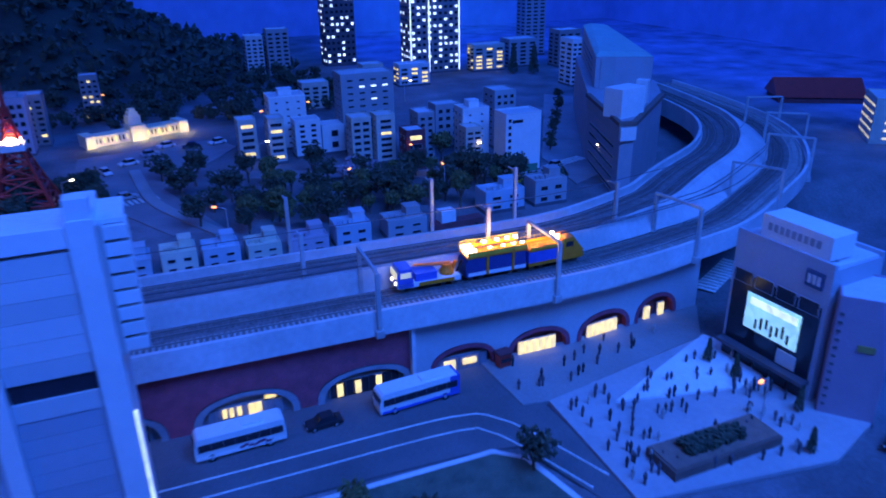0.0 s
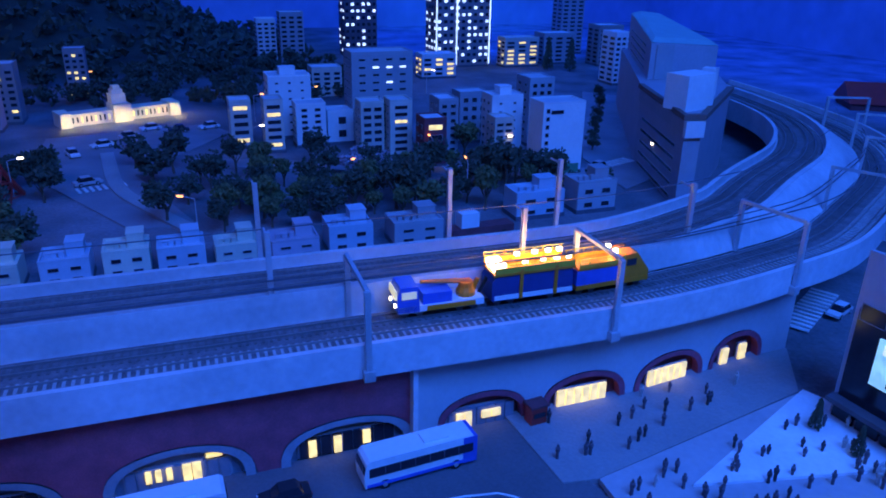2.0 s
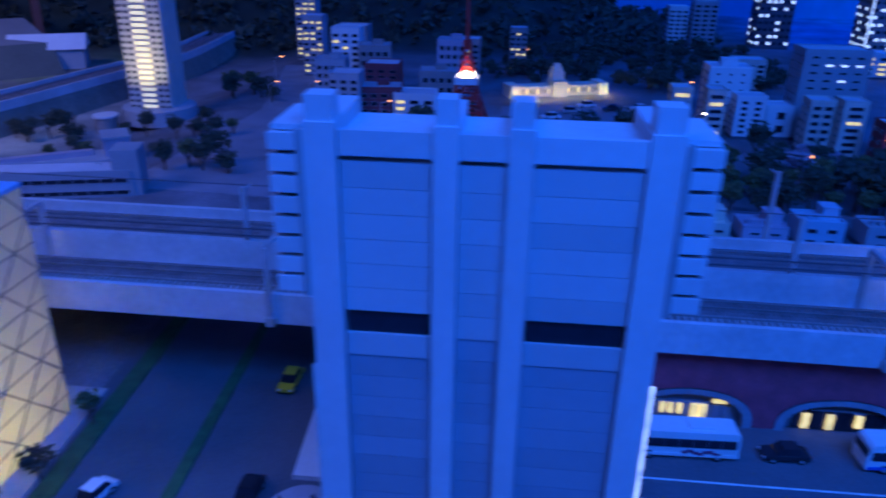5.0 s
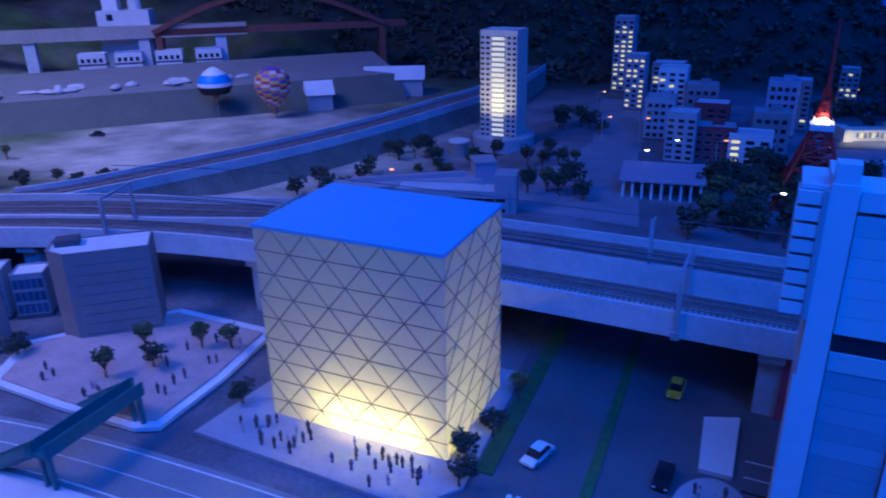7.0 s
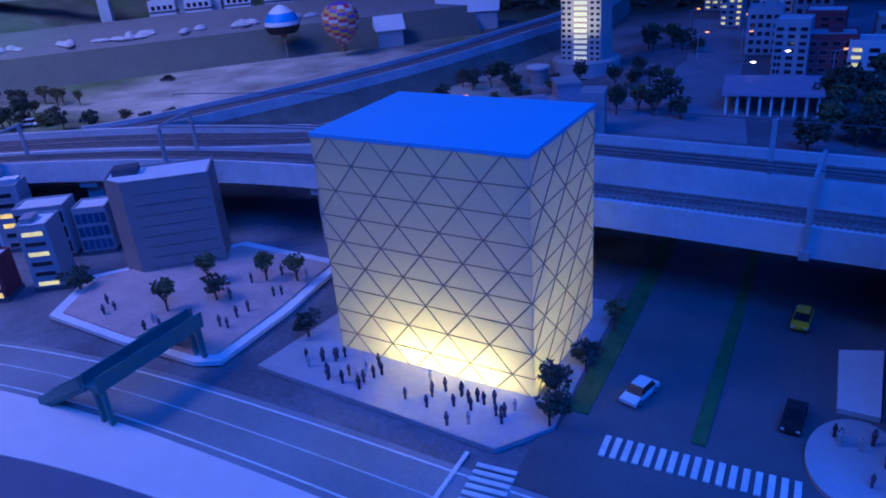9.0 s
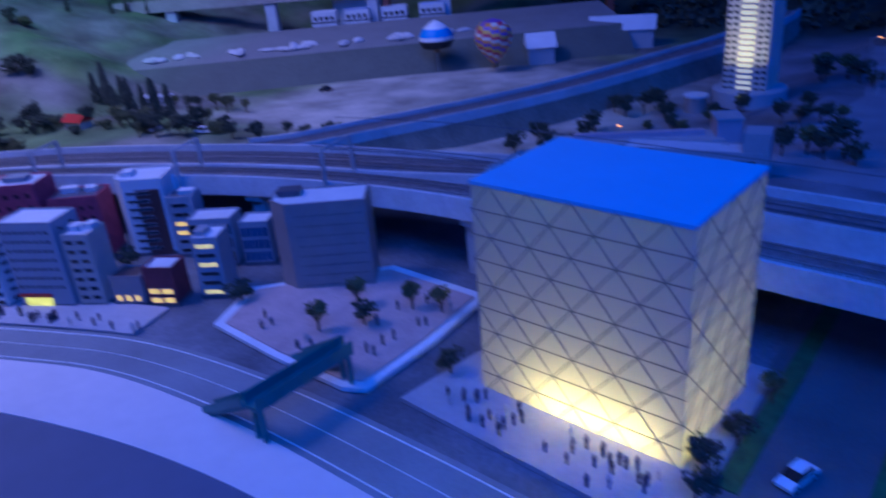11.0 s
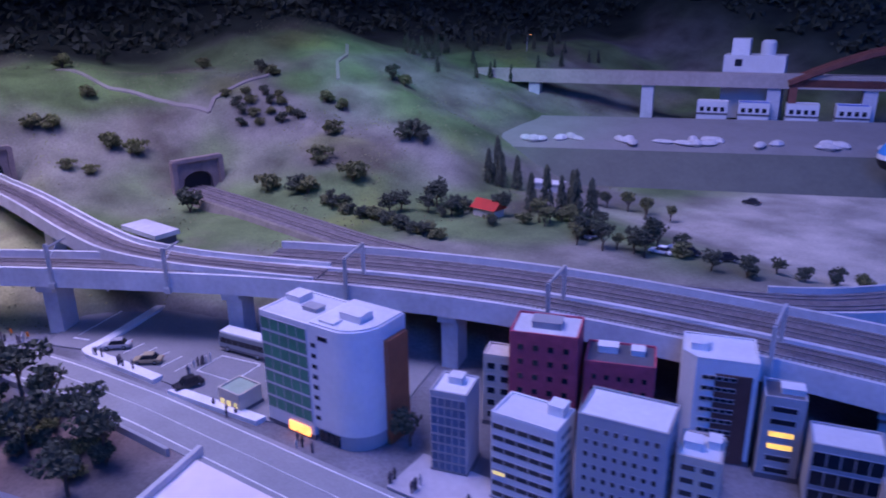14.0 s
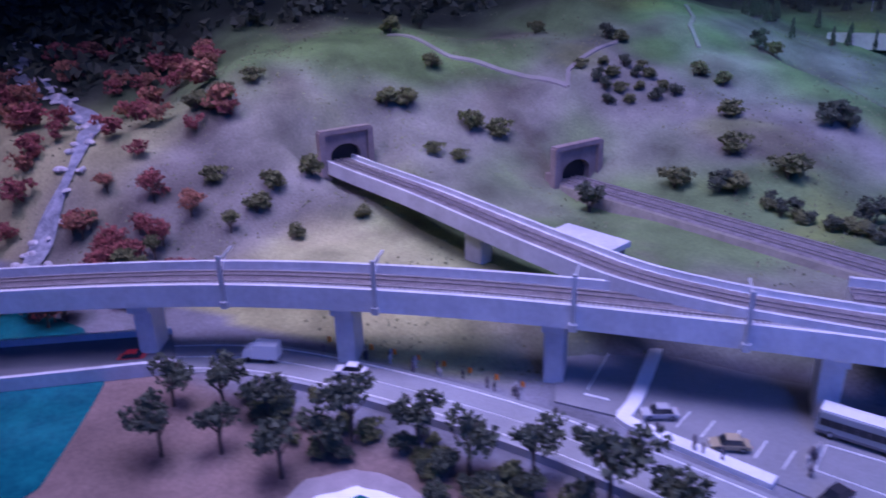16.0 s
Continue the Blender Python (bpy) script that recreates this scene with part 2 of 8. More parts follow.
def part(name, geo, mats, parent=None, label="", at=None, smooth=False):
    me = geo if isinstance(geo, bpy.types.Mesh) else geo.mesh(name, mats, smooth)
    ob = new(name, me)
    ob.parent = parent
    if at is not None:
        ob.matrix_basis = at
    if label:
        ob["label"] = label
    return ob


def thing(name, label, category, m=None, group="", kind=""):
    ob = tagged(new(name), label, category, group, kind)
    ob.empty_display_size = 0.02
    if m is not None:
        ob.matrix_basis = m
    return ob


def structure(name, geo, mats, label, smooth=False, category=""):
    return tagged(part(name, geo, mats, None, smooth=smooth), label, category or name.replace("_", " "), "", "structure")


def spline(ctrl, step=0.03):
    """Catmull-Rom through the points, at even steps, with the left-hand normals."""
    P = [np.array(p, float) for p in ctrl]
    P = [2 * P[0] - P[1]] + P + [2 * P[-1] - P[-2]]
    out = []
    for i in range(1, len(P) - 2):
        a, b, c, d = P[i - 1:i + 3]
        n = max(2, int(np.linalg.norm(c - b) / step))
        for k in range(n):
            t = k / n
            out.append(0.5 * (2 * b + (c - a) * t + (2 * a - 5 * b + 4 * c - d) * t * t + (3 * b - a - 3 * c + d) * t ** 3))
    out.append(P[-2])
    nors = []
    for i in range(len(out)):
        d = out[min(i + 1, len(out) - 1)][:2] - out[max(i - 1, 0)][:2]
        d = d / np.linalg.norm(d)
        nors.append((-d[1], d[0]))
    return out, nors


def along(pts, nors, gap, start=0.0, end=1e9):
    """Places at even gaps along a path: index position (x, y, z), normal, angle."""
    run, due = 0.0, start
    for i in range(len(pts) - 1):
        a, b = pts[i], pts[i + 1]
        d = float(np.linalg.norm((b - a)[:2]))
        while run + d >= due and due <= end:
            t = (due - run) / d
            p = a + (b - a) * t
            yield p, np.array(nors[i]), math.atan2(b[1] - a[1], b[0] - a[0])
            due += gap
        run += d


G = 0.022
def smooth(a, b, x):
    t = min(1.0, max(0.0, (x - a) / (b - a)))
    return t * t * (3 - 2 * t)


def viaduct_line(x):
    """The near edge of the viaduct in plan, roughly."""
    return 0.96 if x > -1.2 else 0.96 - 0.62 * (-1.2 - x) - 0.22 * max(0.0, -2.2 - x)


def line_gap(x, y, pts):
    """Distance in plan from a point to a chain of points."""
    best = 9.0
    for (ax, ay), (bx, by) in zip(pts, pts[1:]):
        t = max(0.0, min(1.0, ((x - ax) * (bx - ax) + (y - ay) * (by - ay)) / ((bx - ax) ** 2 + (by - ay) ** 2)))
        best = min(best, math.hypot(x - ax - t * (bx - ax), y - ay - t * (by - ay)))
    return best


UPPER_CUT = [(-3.84, -0.17), (-3.50, -0.085), (-3.20, -0.02), (-2.9, 0.08)]
LOWER_CUT = [(-3.62, 0.40), (-3.34, 0.47), (-3.05, 0.545), (-2.80, 0.615), (-2.5, 0.74), (-2.2, 0.93), (-2.0, 1.12)]


def ground_z(x, y):
    """Height of the land: flat streets in front, a terrace behind the viaduct, hills to the west."""
    d = y - viaduct_line(x)
    city = smooth(-1.25, -0.95, x)
    north = smooth(0.26, 0.36, d) * city + smooth(0.16 + 0.20 * smooth(-3.05, -2.9, x), 0.42 + 0.12 * smooth(-3.05, -2.9, x), d) * (1 - city)
    z = G + north * (0.078 * city + (0.074 - 0.046 * smooth(1.15, 1.55, y)) * (1 - city))
    south = smooth(0.85, 0.35, y)
    t = max(0.0, (-3.15 - x)) / 1.2
    up = (0.36 * min(t, 1.0) + 0.06 * math.exp(-((y - 1.1) / 0.4) ** 2) * min(1.0, 4 * t)) * (1 - south)
    up += 0.33 * smooth(-3.55, -4.25, x) * south * (1 - 0.45 * smooth(-0.3, -0.65, y))
    up += 0.25 * max(0.0, t - 1.0)
    up *= smooth(0.10, 0.5, d)
    n = noise.noise((x * 2.3, y * 2.3, 0.3)) * 0.05 + noise.noise((x * 6, y * 6, 1.3)) * 0.02
    z += up + n * min(1.0, 2.5 * t) * smooth(0.12, 0.5, d)
    if -4.0 < x < -1.9 and d > 0.05:
        if x > -3.90:
            z = min(z, 0.125 + 1.1 * max(0.0, line_gap(x, y, UPPER_CUT) - 0.055))
        if x > -3.69:
            z = min(z, 0.102 + 0.9 * max(0.0, line_gap(x, y, LOWER_CUT) - 0.065))
    if x < -1.6 and y > 1.5:
        z += smooth(2.75, 3.4, y + 0.15 * (x + 3)) * 0.28 * smooth(-2.3, -2.9, x)
    far = smooth(3.3, 4.6, y) * 0.5 * smooth(0.6, -0.6, x)
    return z + far


def seat(ob_matrix_xy, dz=0.0):
    x, y = ob_matrix_xy
    return ground_z(x, y) + dz

# ---- the hall ----
g = Geo()
X0, X1, Y0, Y1 = -6.6, 3.4, -2.4, 5.0
NX, NY = 250, 186
vs = []
for j in range(NY + 1):
    for i in range(NX + 1):
        x, y = X0 + (X1 - X0) * i / NX, Y0 + (Y1 - Y0) * j / NY
        vs.append((x, y, ground_z(x, y)))
g.add(vs, [(j * (NX + 1) + i, j * (NX + 1) + i + 1, (j + 1) * (NX + 1) + i + 1, (j + 1) * (NX + 1) + i) for j in range(NY) for i in range(NX)])


def land_material():
    m = bpy.data.materials.new("land")
    m.use_nodes = True
    nt = m.node_tree
    bs = nt.nodes["Principled BSDF"]
    bs.inputs["Roughness"].default_value = 0.95
    at = nt.nodes.new("ShaderNodeAttribute")
    at.attribute_name = "soil_haze"
    geo = nt.nodes.new("ShaderNodeNewGeometry")
    n = nt.nodes.new("ShaderNodeTexNoise")
    n.inputs["Scale"].default_value, n.inputs["Detail"].default_value = 7, 8
    n2 = nt.nodes.new("ShaderNodeTexNoise")
    n2.inputs["Scale"].default_value, n2.inputs["Detail"].default_value = 160, 3
    nt.links.new(geo.outputs["Position"], n.inputs["Vector"])
    nt.links.new(geo.outputs["Position"], n2.inputs["Vector"])
    mr = nt.nodes.new("ShaderNodeMapRange")
    mr.inputs["From Min"].default_value, mr.inputs["From Max"].default_value = 0.3, 0.7
    mr.inputs["To Min"].default_value, mr.inputs["To Max"].default_value = 0.55, 1.35
    nt.links.new(n.outputs["Fac"], mr.inputs["Value"])
    mr2 = nt.nodes.new("ShaderNodeMapRange")
    mr2.inputs["To Min"].default_value, mr2.inputs["To Max"].default_value = 0.6, 1.4
    nt.links.new(n2.outputs["Fac"], mr2.inputs["Value"])
    mul = nt.nodes.new("ShaderNodeMath")
    mul.operation = "MULTIPLY"
    nt.links.new(mr.outputs[0], mul.inputs[0])
    nt.links.new(mr2.outputs[0], mul.inputs[1])
    hsv = nt.nodes.new("ShaderNodeHueSaturation")
    nt.links.new(at.outputs["Color"], hsv.inputs["Color"])
    nt.links.new(mul.outputs[0], hsv.inputs["Value"])
    nt.links.new(hsv.outputs["Color"], bs.inputs["Base Color"])
    bp = nt.nodes.new("ShaderNodeBump")
    bp.inputs["Strength"].default_value, bp.inputs["Distance"].default_value = 0.5, 0.004
    nt.links.new(n2.outputs["Fac"], bp.inputs["Height"])
    nt.links.new(bp.outputs["Normal"], bs.inputs["Normal"])
    return m


GRASS, DRY, SANDC, CITYC, SOILC, FOREST_DIM = (0.13, 0.19, 0.075), (0.21, 0.20, 0.17), (0.46, 0.42, 0.35), (0.17, 0.17, 0.19), (0.19, 0.125, 0.10), (0.03, 0.042, 0.028)


def land_colour(x, y):
    d = y - viaduct_line(x)
    c = Vector(CITYC)
    w = noise.noise((x * 1.7, y * 1.7, 5.0)) + 0.5 * noise.noise((x * 5, y * 5, 2.0))
    if d > 0.1:
        hill = Vector(DRY).lerp(Vector(GRASS), smooth(-0.25, 0.35, w + 0.25 * math.exp(-((y - 0.0) / 0.5) ** 2) + 0.3 * math.exp(-((y - 1.4) / 0.35) ** 2)))
        hill = hill.lerp(Vector((0.22, 0.26, 0.06)), 0.5 * smooth(0.30, 0.55, noise.noise((x * 3.1, y * 3.1, 9.0))))
        hill = hill.lerp(Vector((0.13, 0.11, 0.09)), 0.7 * smooth(0.15, 0.5, noise.noise((x * 4.3, y * 4.3, 17.0)) + 0.4 * noise.noise((x * 13, y * 13, 4.0))))
        # dry grass, paler so that its colour carries the light on the bank
        lit_meadow = smooth(-2.7, -3.0, x) * smooth(0.05, -0.2, y) * smooth(0.95, 0.5, d)
        hill = hill.lerp(Vector((0.40, 0.38, 0.19)), 0.75 * lit_meadow * smooth(-0.6, 0.1, w))
        west = smooth(-1.2, -1.6, x)
        c = c.lerp(hill, west * max(smooth(-2.9, -3.05, x), smooth(0.40, 0.46, d)))
        sand = smooth(-2.9, -2.6, x) * smooth(1.25, 1.45, y) * smooth(2.6, 2.4, y) * west
        c = c.lerp(Vector(SANDC), sand)
        # dark forest floor; on the west ridge it also paints in the dimness
        c = c.lerp(Vector(FOREST_DIM), max(smooth(2.9, 3.5, y) * (0.4 + 0.6 * smooth(0.9, 0.3, x)), smooth(-4.25, -4.65, x + 0.25 * w)))
        # blue haze towards the far walls, painted into the ground
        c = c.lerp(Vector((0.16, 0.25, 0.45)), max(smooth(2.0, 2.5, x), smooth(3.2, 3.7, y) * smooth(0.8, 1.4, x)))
    else:
        c = c.lerp(Vector(SOILC), smooth(-2.2, -2.45, x) * smooth(-0.12, -0.2, d - 0.02 * w) * 0.9)
    return c


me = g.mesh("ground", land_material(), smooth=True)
col = me.color_attributes.new("soil_haze", "FLOAT_COLOR", "POINT")
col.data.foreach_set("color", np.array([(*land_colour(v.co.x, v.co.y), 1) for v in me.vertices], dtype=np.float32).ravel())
tagged(new("ground", me), "model landscape of streets, pale sand and grassy hills", "ground", "", "structure")

structure("wall_north", Geo().box(-1.6, 5.05, 1.0, 10.2, 0.1, 3.2), WALLBLUE, "hall wall painted as a deep blue night sky")
structure("wall_east", Geo().box(3.45, 1.3, 1.0, 0.1, 7.4, 3.2), WALLBLUE, "hall wall painted as a deep blue night sky")
structure("wall_west", Geo().box(-6.65, 1.3, 1.0, 0.1, 7.4, 3.2), WALLBLUE, "hall wall painted as a deep blue night sky")
structure("wall_south", Geo().box(-1.6, -2.45, 1.0, 10.2, 0.1, 3.2), CEIL, "dark wall behind the visitors' side")
structure("ceiling", Geo().box(-1.6, 1.3, 2.65, 10.2, 7.6, 0.1), CEIL, "black ceiling of the exhibition hall")

# ---- streets ----


def sheet(name, poly, z, material, label, thick=0.003, category=""):
    return structure(name, Geo().prism(poly, z - thick - 0.004, z), material, label, category=category)


def ribbon(pts, nors, o0, o1, z, thick=0.004):
    g = Geo()
    return g.sweep(pts, nors, [(o0, z - thick), (o1, z - thick), (o1, z), (o0, z)])


COAST = [(-3.31, -1.5), (-3.285, -0.94), (-3.22, -0.68), (-3.10, -0.49), (-2.80, -0.235), (-2.52, -0.075), (-2.283, 0.035), (-1.95, 0.185), (-1.689, 0.316), (-1.492, 0.40), (-1.238, 0.445), (-0.966, 0.46), (-0.6, 0.462), (-0.2, 0.47), (0.2, 0.48)]
cp, cn = spline(COAST, 0.04)
structure("road_coast", ribbon(cp, cn, 0.0, 0.105, G + 0.002), ROADPALE, "pale grey coast road along the waterfront", category="road")
for off, dash in ((0.012, 0), (0.052, 1), (0.093, 0)):
    g = Geo()
    if dash:
        g.sweep(cp, cn, [(off, G + 0.0018), (off + 0.0014, G + 0.0018), (off + 0.0014, G + 0.003), (off, G + 0.003)])
    else:
        g.sweep(cp, cn, [(off, G + 0.0018), (off + 0.0022, G + 0.0018), (off + 0.0022, G + 0.003), (off, G + 0.003)])
    structure("trim", g, LINE, "white lane line painted on the coast road", category="road marking")
lot, lon = spline([(-2.20, -0.10), (-1.921, 0.066), (-1.724, 0.17), (-1.529, 0.258), (-1.272, 0.341), (-0.999, 0.385), (-0.6, 0.40), (0.2, 0.40)], 0.05)
near = [tuple(p) for p in lot]
far = [(float(p[0]), float(p[1])) for p in cp if -2.29 < p[0] < 0.2][::-1]
sheet("pavement_waterfront", near + far, G + 0.006, PALELOT, "pale pink promenade between the coast road and the edge", category="pavement")
sheet("layout_edge", [(-2.4, -0.25), (-2.2, -0.10)] + near[1:] + [(0.2, -1.2), (-2.2, -1.2)], G + 0.004, mat("edge_board", (0.13, 0.14, 0.19), 0.6, 0.12, 3), "smooth blue-grey border board of the layout", category="border")
# kerb wall where the promenade meets the park
structure("retaining_wall", Geo().add(*[[(-2.30, 0.045, G), (-2.185, -0.105, G), (-2.178, -0.098, G), (-2.293, 0.05, G), (-2.30, 0.045, G + 0.018), (-2.185, -0.105, G + 0.018), (-2.178, -0.098, G + 0.018), (-2.293, 0.05, G + 0.018)], [(0, 1, 5, 4), (1, 2, 6, 5), (2, 3, 7, 6), (3, 0, 4, 7), (4, 5, 6, 7)]]), CONCRETE, "low concrete wall between promenade and park", category="wall")
# pavement along the buildings on the far side of the coast road
structure("pavement_shops", ribbon([p for p in cp if -2.05 < p[0] < -1.5], [n for p, n in zip(cp, cn) if -2.05 < p[0] < -1.5], 0.107, 0.2, G + 0.006), PAVING, "grey shop-front pavement along the coast road", category="pavement")
# cross street and avenue under the viaduct
sheet("road_avenue", [(-0.665, 0.565), (-0.33, 0.565), (-0.33, 1.24), (-0.70, 1.24)], G + 0.0035, ASPHALT, "dark avenue running under the viaduct", category="road")
sheet("road_station", [(-0.33, 0.60), (0.30, 0.72), (0.42, 0.70), (0.50, 0.60), (0.62, 0.46), (0.20, 0.46), (-0.33, 0.50), (-0.33, 0.56)], G + 0.0025, ASPHALT, "dark street in front of the station plaza", category="road")
sheet("road_viaduct_side", [(-0.33, 0.80), (0.345, 0.775), (0.42, 0.762), (0.47, 0.62), (0.53, 0.60), (0.50, 0.84), (0.47, 0.975), (-0.33, 0.985)], G + 0.0045, ASPHALT, "dark street beside the brick arches", category="road")


def crosswalk(x0, y0, x1, y1, length, n):
    g = Geo()
    a = math.atan2(y1 - y0, x1 - x0)
    for k in range(n):
        t = (k + 0.5) / n
        g.box(x0 + (x1 - x0) * t - math.sin(a) * length / 2, y0 + (y1 - y0) * t + math.cos(a) * length / 2, G + 0.0055, 0.55 * math.hypot(x1 - x0, y1 - y0) / n, length, 0.002, 0, a)
    structure("crosswalk", g, LINE, "white zebra crossing on the asphalt", category="crosswalk")


crosswalk(-0.60, 0.640, -0.40, 0.652, 0.033, 17)
crosswalk(-0.708, 0.578, -0.700, 0.505, 0.045, 7)
crosswalk(1.00, 1.03, 1.16, 1.12, 0.045, 12)
structure("trim", Geo().box(-0.725, 0.545, G + 0.0036, 0.005, 0.085, 0.002, 0, 0.03), LINE, "white stop line on the coast road", category="road marking")
for x0, x1 in ((-0.655, -0.63), (-0.515, -0.50)):
    structure("median", Geo().prism([(x0, 0.70), (x1, 0.70), (x1 - 0.02, 1.2), (x0 - 0.02, 1.2)], G, G + 0.006), mat("median_grass", (0.05, 0.14, 0.05), 0.9, 0.4, 60, 0.4), "narrow green planted strip along the avenue", category="median")
rp, rn = spline([(-0.33, 0.86), (0.10, 0.862), (0.36, 0.86), (0.42, 0.83), (0.455, 0.77), (0.50, 0.66)], 0.02)
for off in (0.0, -0.035):
    structure("trim", Geo().sweep(rp, rn, [(off, G + 0.004), (off + 0.002, G + 0.004), (off + 0.002, G + 0.0056), (off, G + 0.0056)]), LINE, "thin white curved lane line", category="road marking")
# station plaza
sheet("pavement_plaza", [(0.505, 0.60), (0.80, 0.56), (0.91, 0.60), (0.90, 0.80), (0.86, 0.90), (0.51, 0.835)], G + 0.009, PAVING, "pale paved station plaza crowded with figures", category="pavement")
sheet("pavement_arcade", [(0.47, 0.845), (0.51, 0.838), (0.86, 0.905), (0.93, 1.0), (0.92, 1.04), (0.46, 1.0)], G + 0.0065, ROADPALE, "darker paved strip along the brick arches", category="pavement")
sheet("kerb_plaza", [(0.60, 0.79), (0.86, 0.90), (0.90, 0.80), (0.905, 0.765), (0.80, 0.745)], G + 0.0125, KERB, "white stone band across the plaza", thick=0.001, category="pavement")
g = Geo().prism([(0.05, 0.46), (0.11, 0.765), (0.38, 0.765), (0.42, 0.73), (0.45, 0.60), (0.45, 0.46)], G, G + 0.009)
structure("kerb_island", g, KERB, "white stone kerb round the planted island", category="kerb")
structure("planted_island", Geo().prism([(0.06, 0.46), (0.12, 0.752), (0.375, 0.752), (0.408, 0.725), (0.438, 0.60), (0.438, 0.46)], G + 0.002, G + 0.0125), mat("island_lawn", (0.09, 0.12, 0.09), 0.9, 0.4, 40, 0.5), "green lawn island inside a white kerb", category="lawn")

# ---- viaduct ----
EDGE = [(-3.45, -1.7), (-3.42, -1.25), (-3.335, -0.914), (-3.196, -0.567), (-2.991, -0.237), (-2.774, 0.037), (-2.544, 0.294), (-2.231, 0.557), (-1.9, 0.745), (-1.6, 0.872), (-1.3, 0.945), (-1.0, 0.966), (-0.6, 0.966), (-0.1, 0.957), (0.28, 0.951), (0.58, 0.944), (0.73, 0.952), (0.888, 0.978), (1.057, 1.021), (1.25, 1.125), (1.45, 1.25), (1.62, 1.42), (1.74, 1.62), (1.81, 1.85), (1.86, 2.10), (1.89, 2.30)]
vp, vn = spline(EDGE, 0.03)
via = thing("viaduct", "long pale concrete railway viaduct on square piers with brick arches", "viaduct", kind="structure")
DECK = 0.163
part("near_girder", Geo().sweep(vp, vn, [(0, 0.137), (0, 0.178), (0.007, 0.178), (0.007, DECK), (0.098, DECK), (0.098, 0.137)]), CONCRETE, via)
part("near_ballast", Geo().sweep(vp, vn, [(0.010, DECK), (0.014, DECK + 0.003), (0.092, DECK + 0.003), (0.096, DECK)]), BALLAST, via, "dark ballast bed")
ei = [i for i, p in enumerate(vp) if p[0] > -2.62]


def shifted(drop):
    """The line of the far deck: it swings out on the east curve and sinks to the west."""
    out = []
    for i in ei:
        e = 0.06 * smooth(0.65, 1.25, vp[i][0])
        out.append(np.array([vp[i][0] + vn[i][0] * e, vp[i][1] + vn[i][1] * e, -drop * smooth(-0.95, -1.5, vp[i][0])]))
    return out


fn = [vn[i] for i in ei]
fp = shifted(0.022)
part("median_wall", Geo().sweep(shifted(0.034), fn, [(0.0985, 0.130), (0.0985, 0.203), (0.108, 0.203), (0.108, 0.130)]), CONCRETE, via)
sl = [i for i in ei if vp[i][0] > 0.6]
inner = [(*(vp[i] + np.array(vn[i]) * 0.0975), 0.166) for i in sl]
outer = [(*(vp[i] + np.array(vn[i]) * (0.0982 + 0.06 * smooth(0.65, 1.25, vp[i][0]))), 0.202) for i in sl]
k = len(sl)
part("median_slope", Geo().add(inner + outer, [(j, j + 1, k + j + 1, k + j) for j in range(k - 1)]), CONCRETE, via)
part("far_girder", Geo().sweep(fp, fn, [(0.1085, 0.15), (0.1085, 0.188), (0.205, 0.188), (0.205, 0.203), (0.213, 0.203), (0.213, 0.15)]), CONCRETE, via)
part("far_ballast", Geo().sweep(fp, fn, [(0.111, 0.188), (0.115, 0.191), (0.198, 0.191), (0.202, 0.188)]), BALLAST, via, "dark ballast bed")
wi = [i for i, p in enumerate(vp) if p[0] < -2.80]
part("far_parapet", Geo().sweep([vp[i] for i in wi], [vn[i] for i in wi], [(0.0985, 0.137), (0.0985, 0.180), (0.105, 0.180), (0.105, 0.137)]), CONCRETE, via)
# the branch that climbs to the upper tunnel
BR = [(-3.95, -0.20), (-3.775, -0.16), (-3.50, -0.085), (-3.226, -0.024), (-3.08, 0.01), (-2.93, 0.06), (-2.80, 0.15), (-2.68, 0.262), (-2.56, 0.372)]
bp_, bn_ = spline(BR, 0.03)
bp_ = [np.array([p[0], p[1], -0.018 * smooth(-3.1, -2.62, p[0])]) for p in bp_]
branch = thing("branch_viaduct", "narrow concrete branch viaduct leading into the upper tunnel", "viaduct", kind="structure")
part("girder", Geo().sweep(bp_, bn_, [(-0.045, 0.160), (-0.045, 0.195), (-0.039, 0.195), (-0.039, 0.184), (0.039, 0.184), (0.039, 0.195), (0.045, 0.195), (0.045, 0.160)]), CONCRETE, branch)
part("ballast", Geo().sweep(bp_, bn_, [(-0.034, 0.184), (-0.03, 0.187), (0.03, 0.187), (0.034, 0.184)]), BALLAST, branch, "dark ballast bed")
for x, y in ((-3.30, -0.045), (-3.02, 0.03)):
    part("pier", Geo().box(x, y, 0.08, 0.05, 0.03, 0.14, 0, 0.3), CONCRETE, branch)
# the low line from the lower tunnel
LOW = [(-3.72, 0.375), (-3.60, 0.40), (-3.34, 0.47), (-3.05, 0.545), (-2.80, 0.615), (-2.5, 0.74), (-2.2, 0.93), (-1.98, 1.13), (-1.86, 1.37), (-1.73, 1.66), (-1.62, 2.0), (-1.53, 2.45), (-1.46, 2.9), (-1.5, 3.5)]
lp, ln = spline(LOW, 0.04)
lp = [np.array([p[0], p[1], 0.112 + 0.015 * smooth(-2.8, -2.2, p[0])]) for p in lp]
low = thing("low_line", "double-track ballasted line on a grey embankment with walls", "railway line", kind="structure")
part("embankment", Geo().sweep(lp, ln, [(-0.10, -0.10), (-0.056, -0.003), (-0.05, -0.001), (0.05, -0.001), (0.056, -0.003), (0.10, -0.10)]), mat("earth_bank", (0.22, 0.20, 0.16), 0.95, 0.35, 14, 0.5), low)
ew = [i for i, p in enumerate(lp) if p[0] > -2.05]
part("wall", Geo().sweep([lp[i] for i in ew], [ln[i] for i in ew], [(-0.062, -0.07), (-0.062, 0.010), (-0.055, 0.010), (-0.055, -0.07)]), CONCRETE, low)
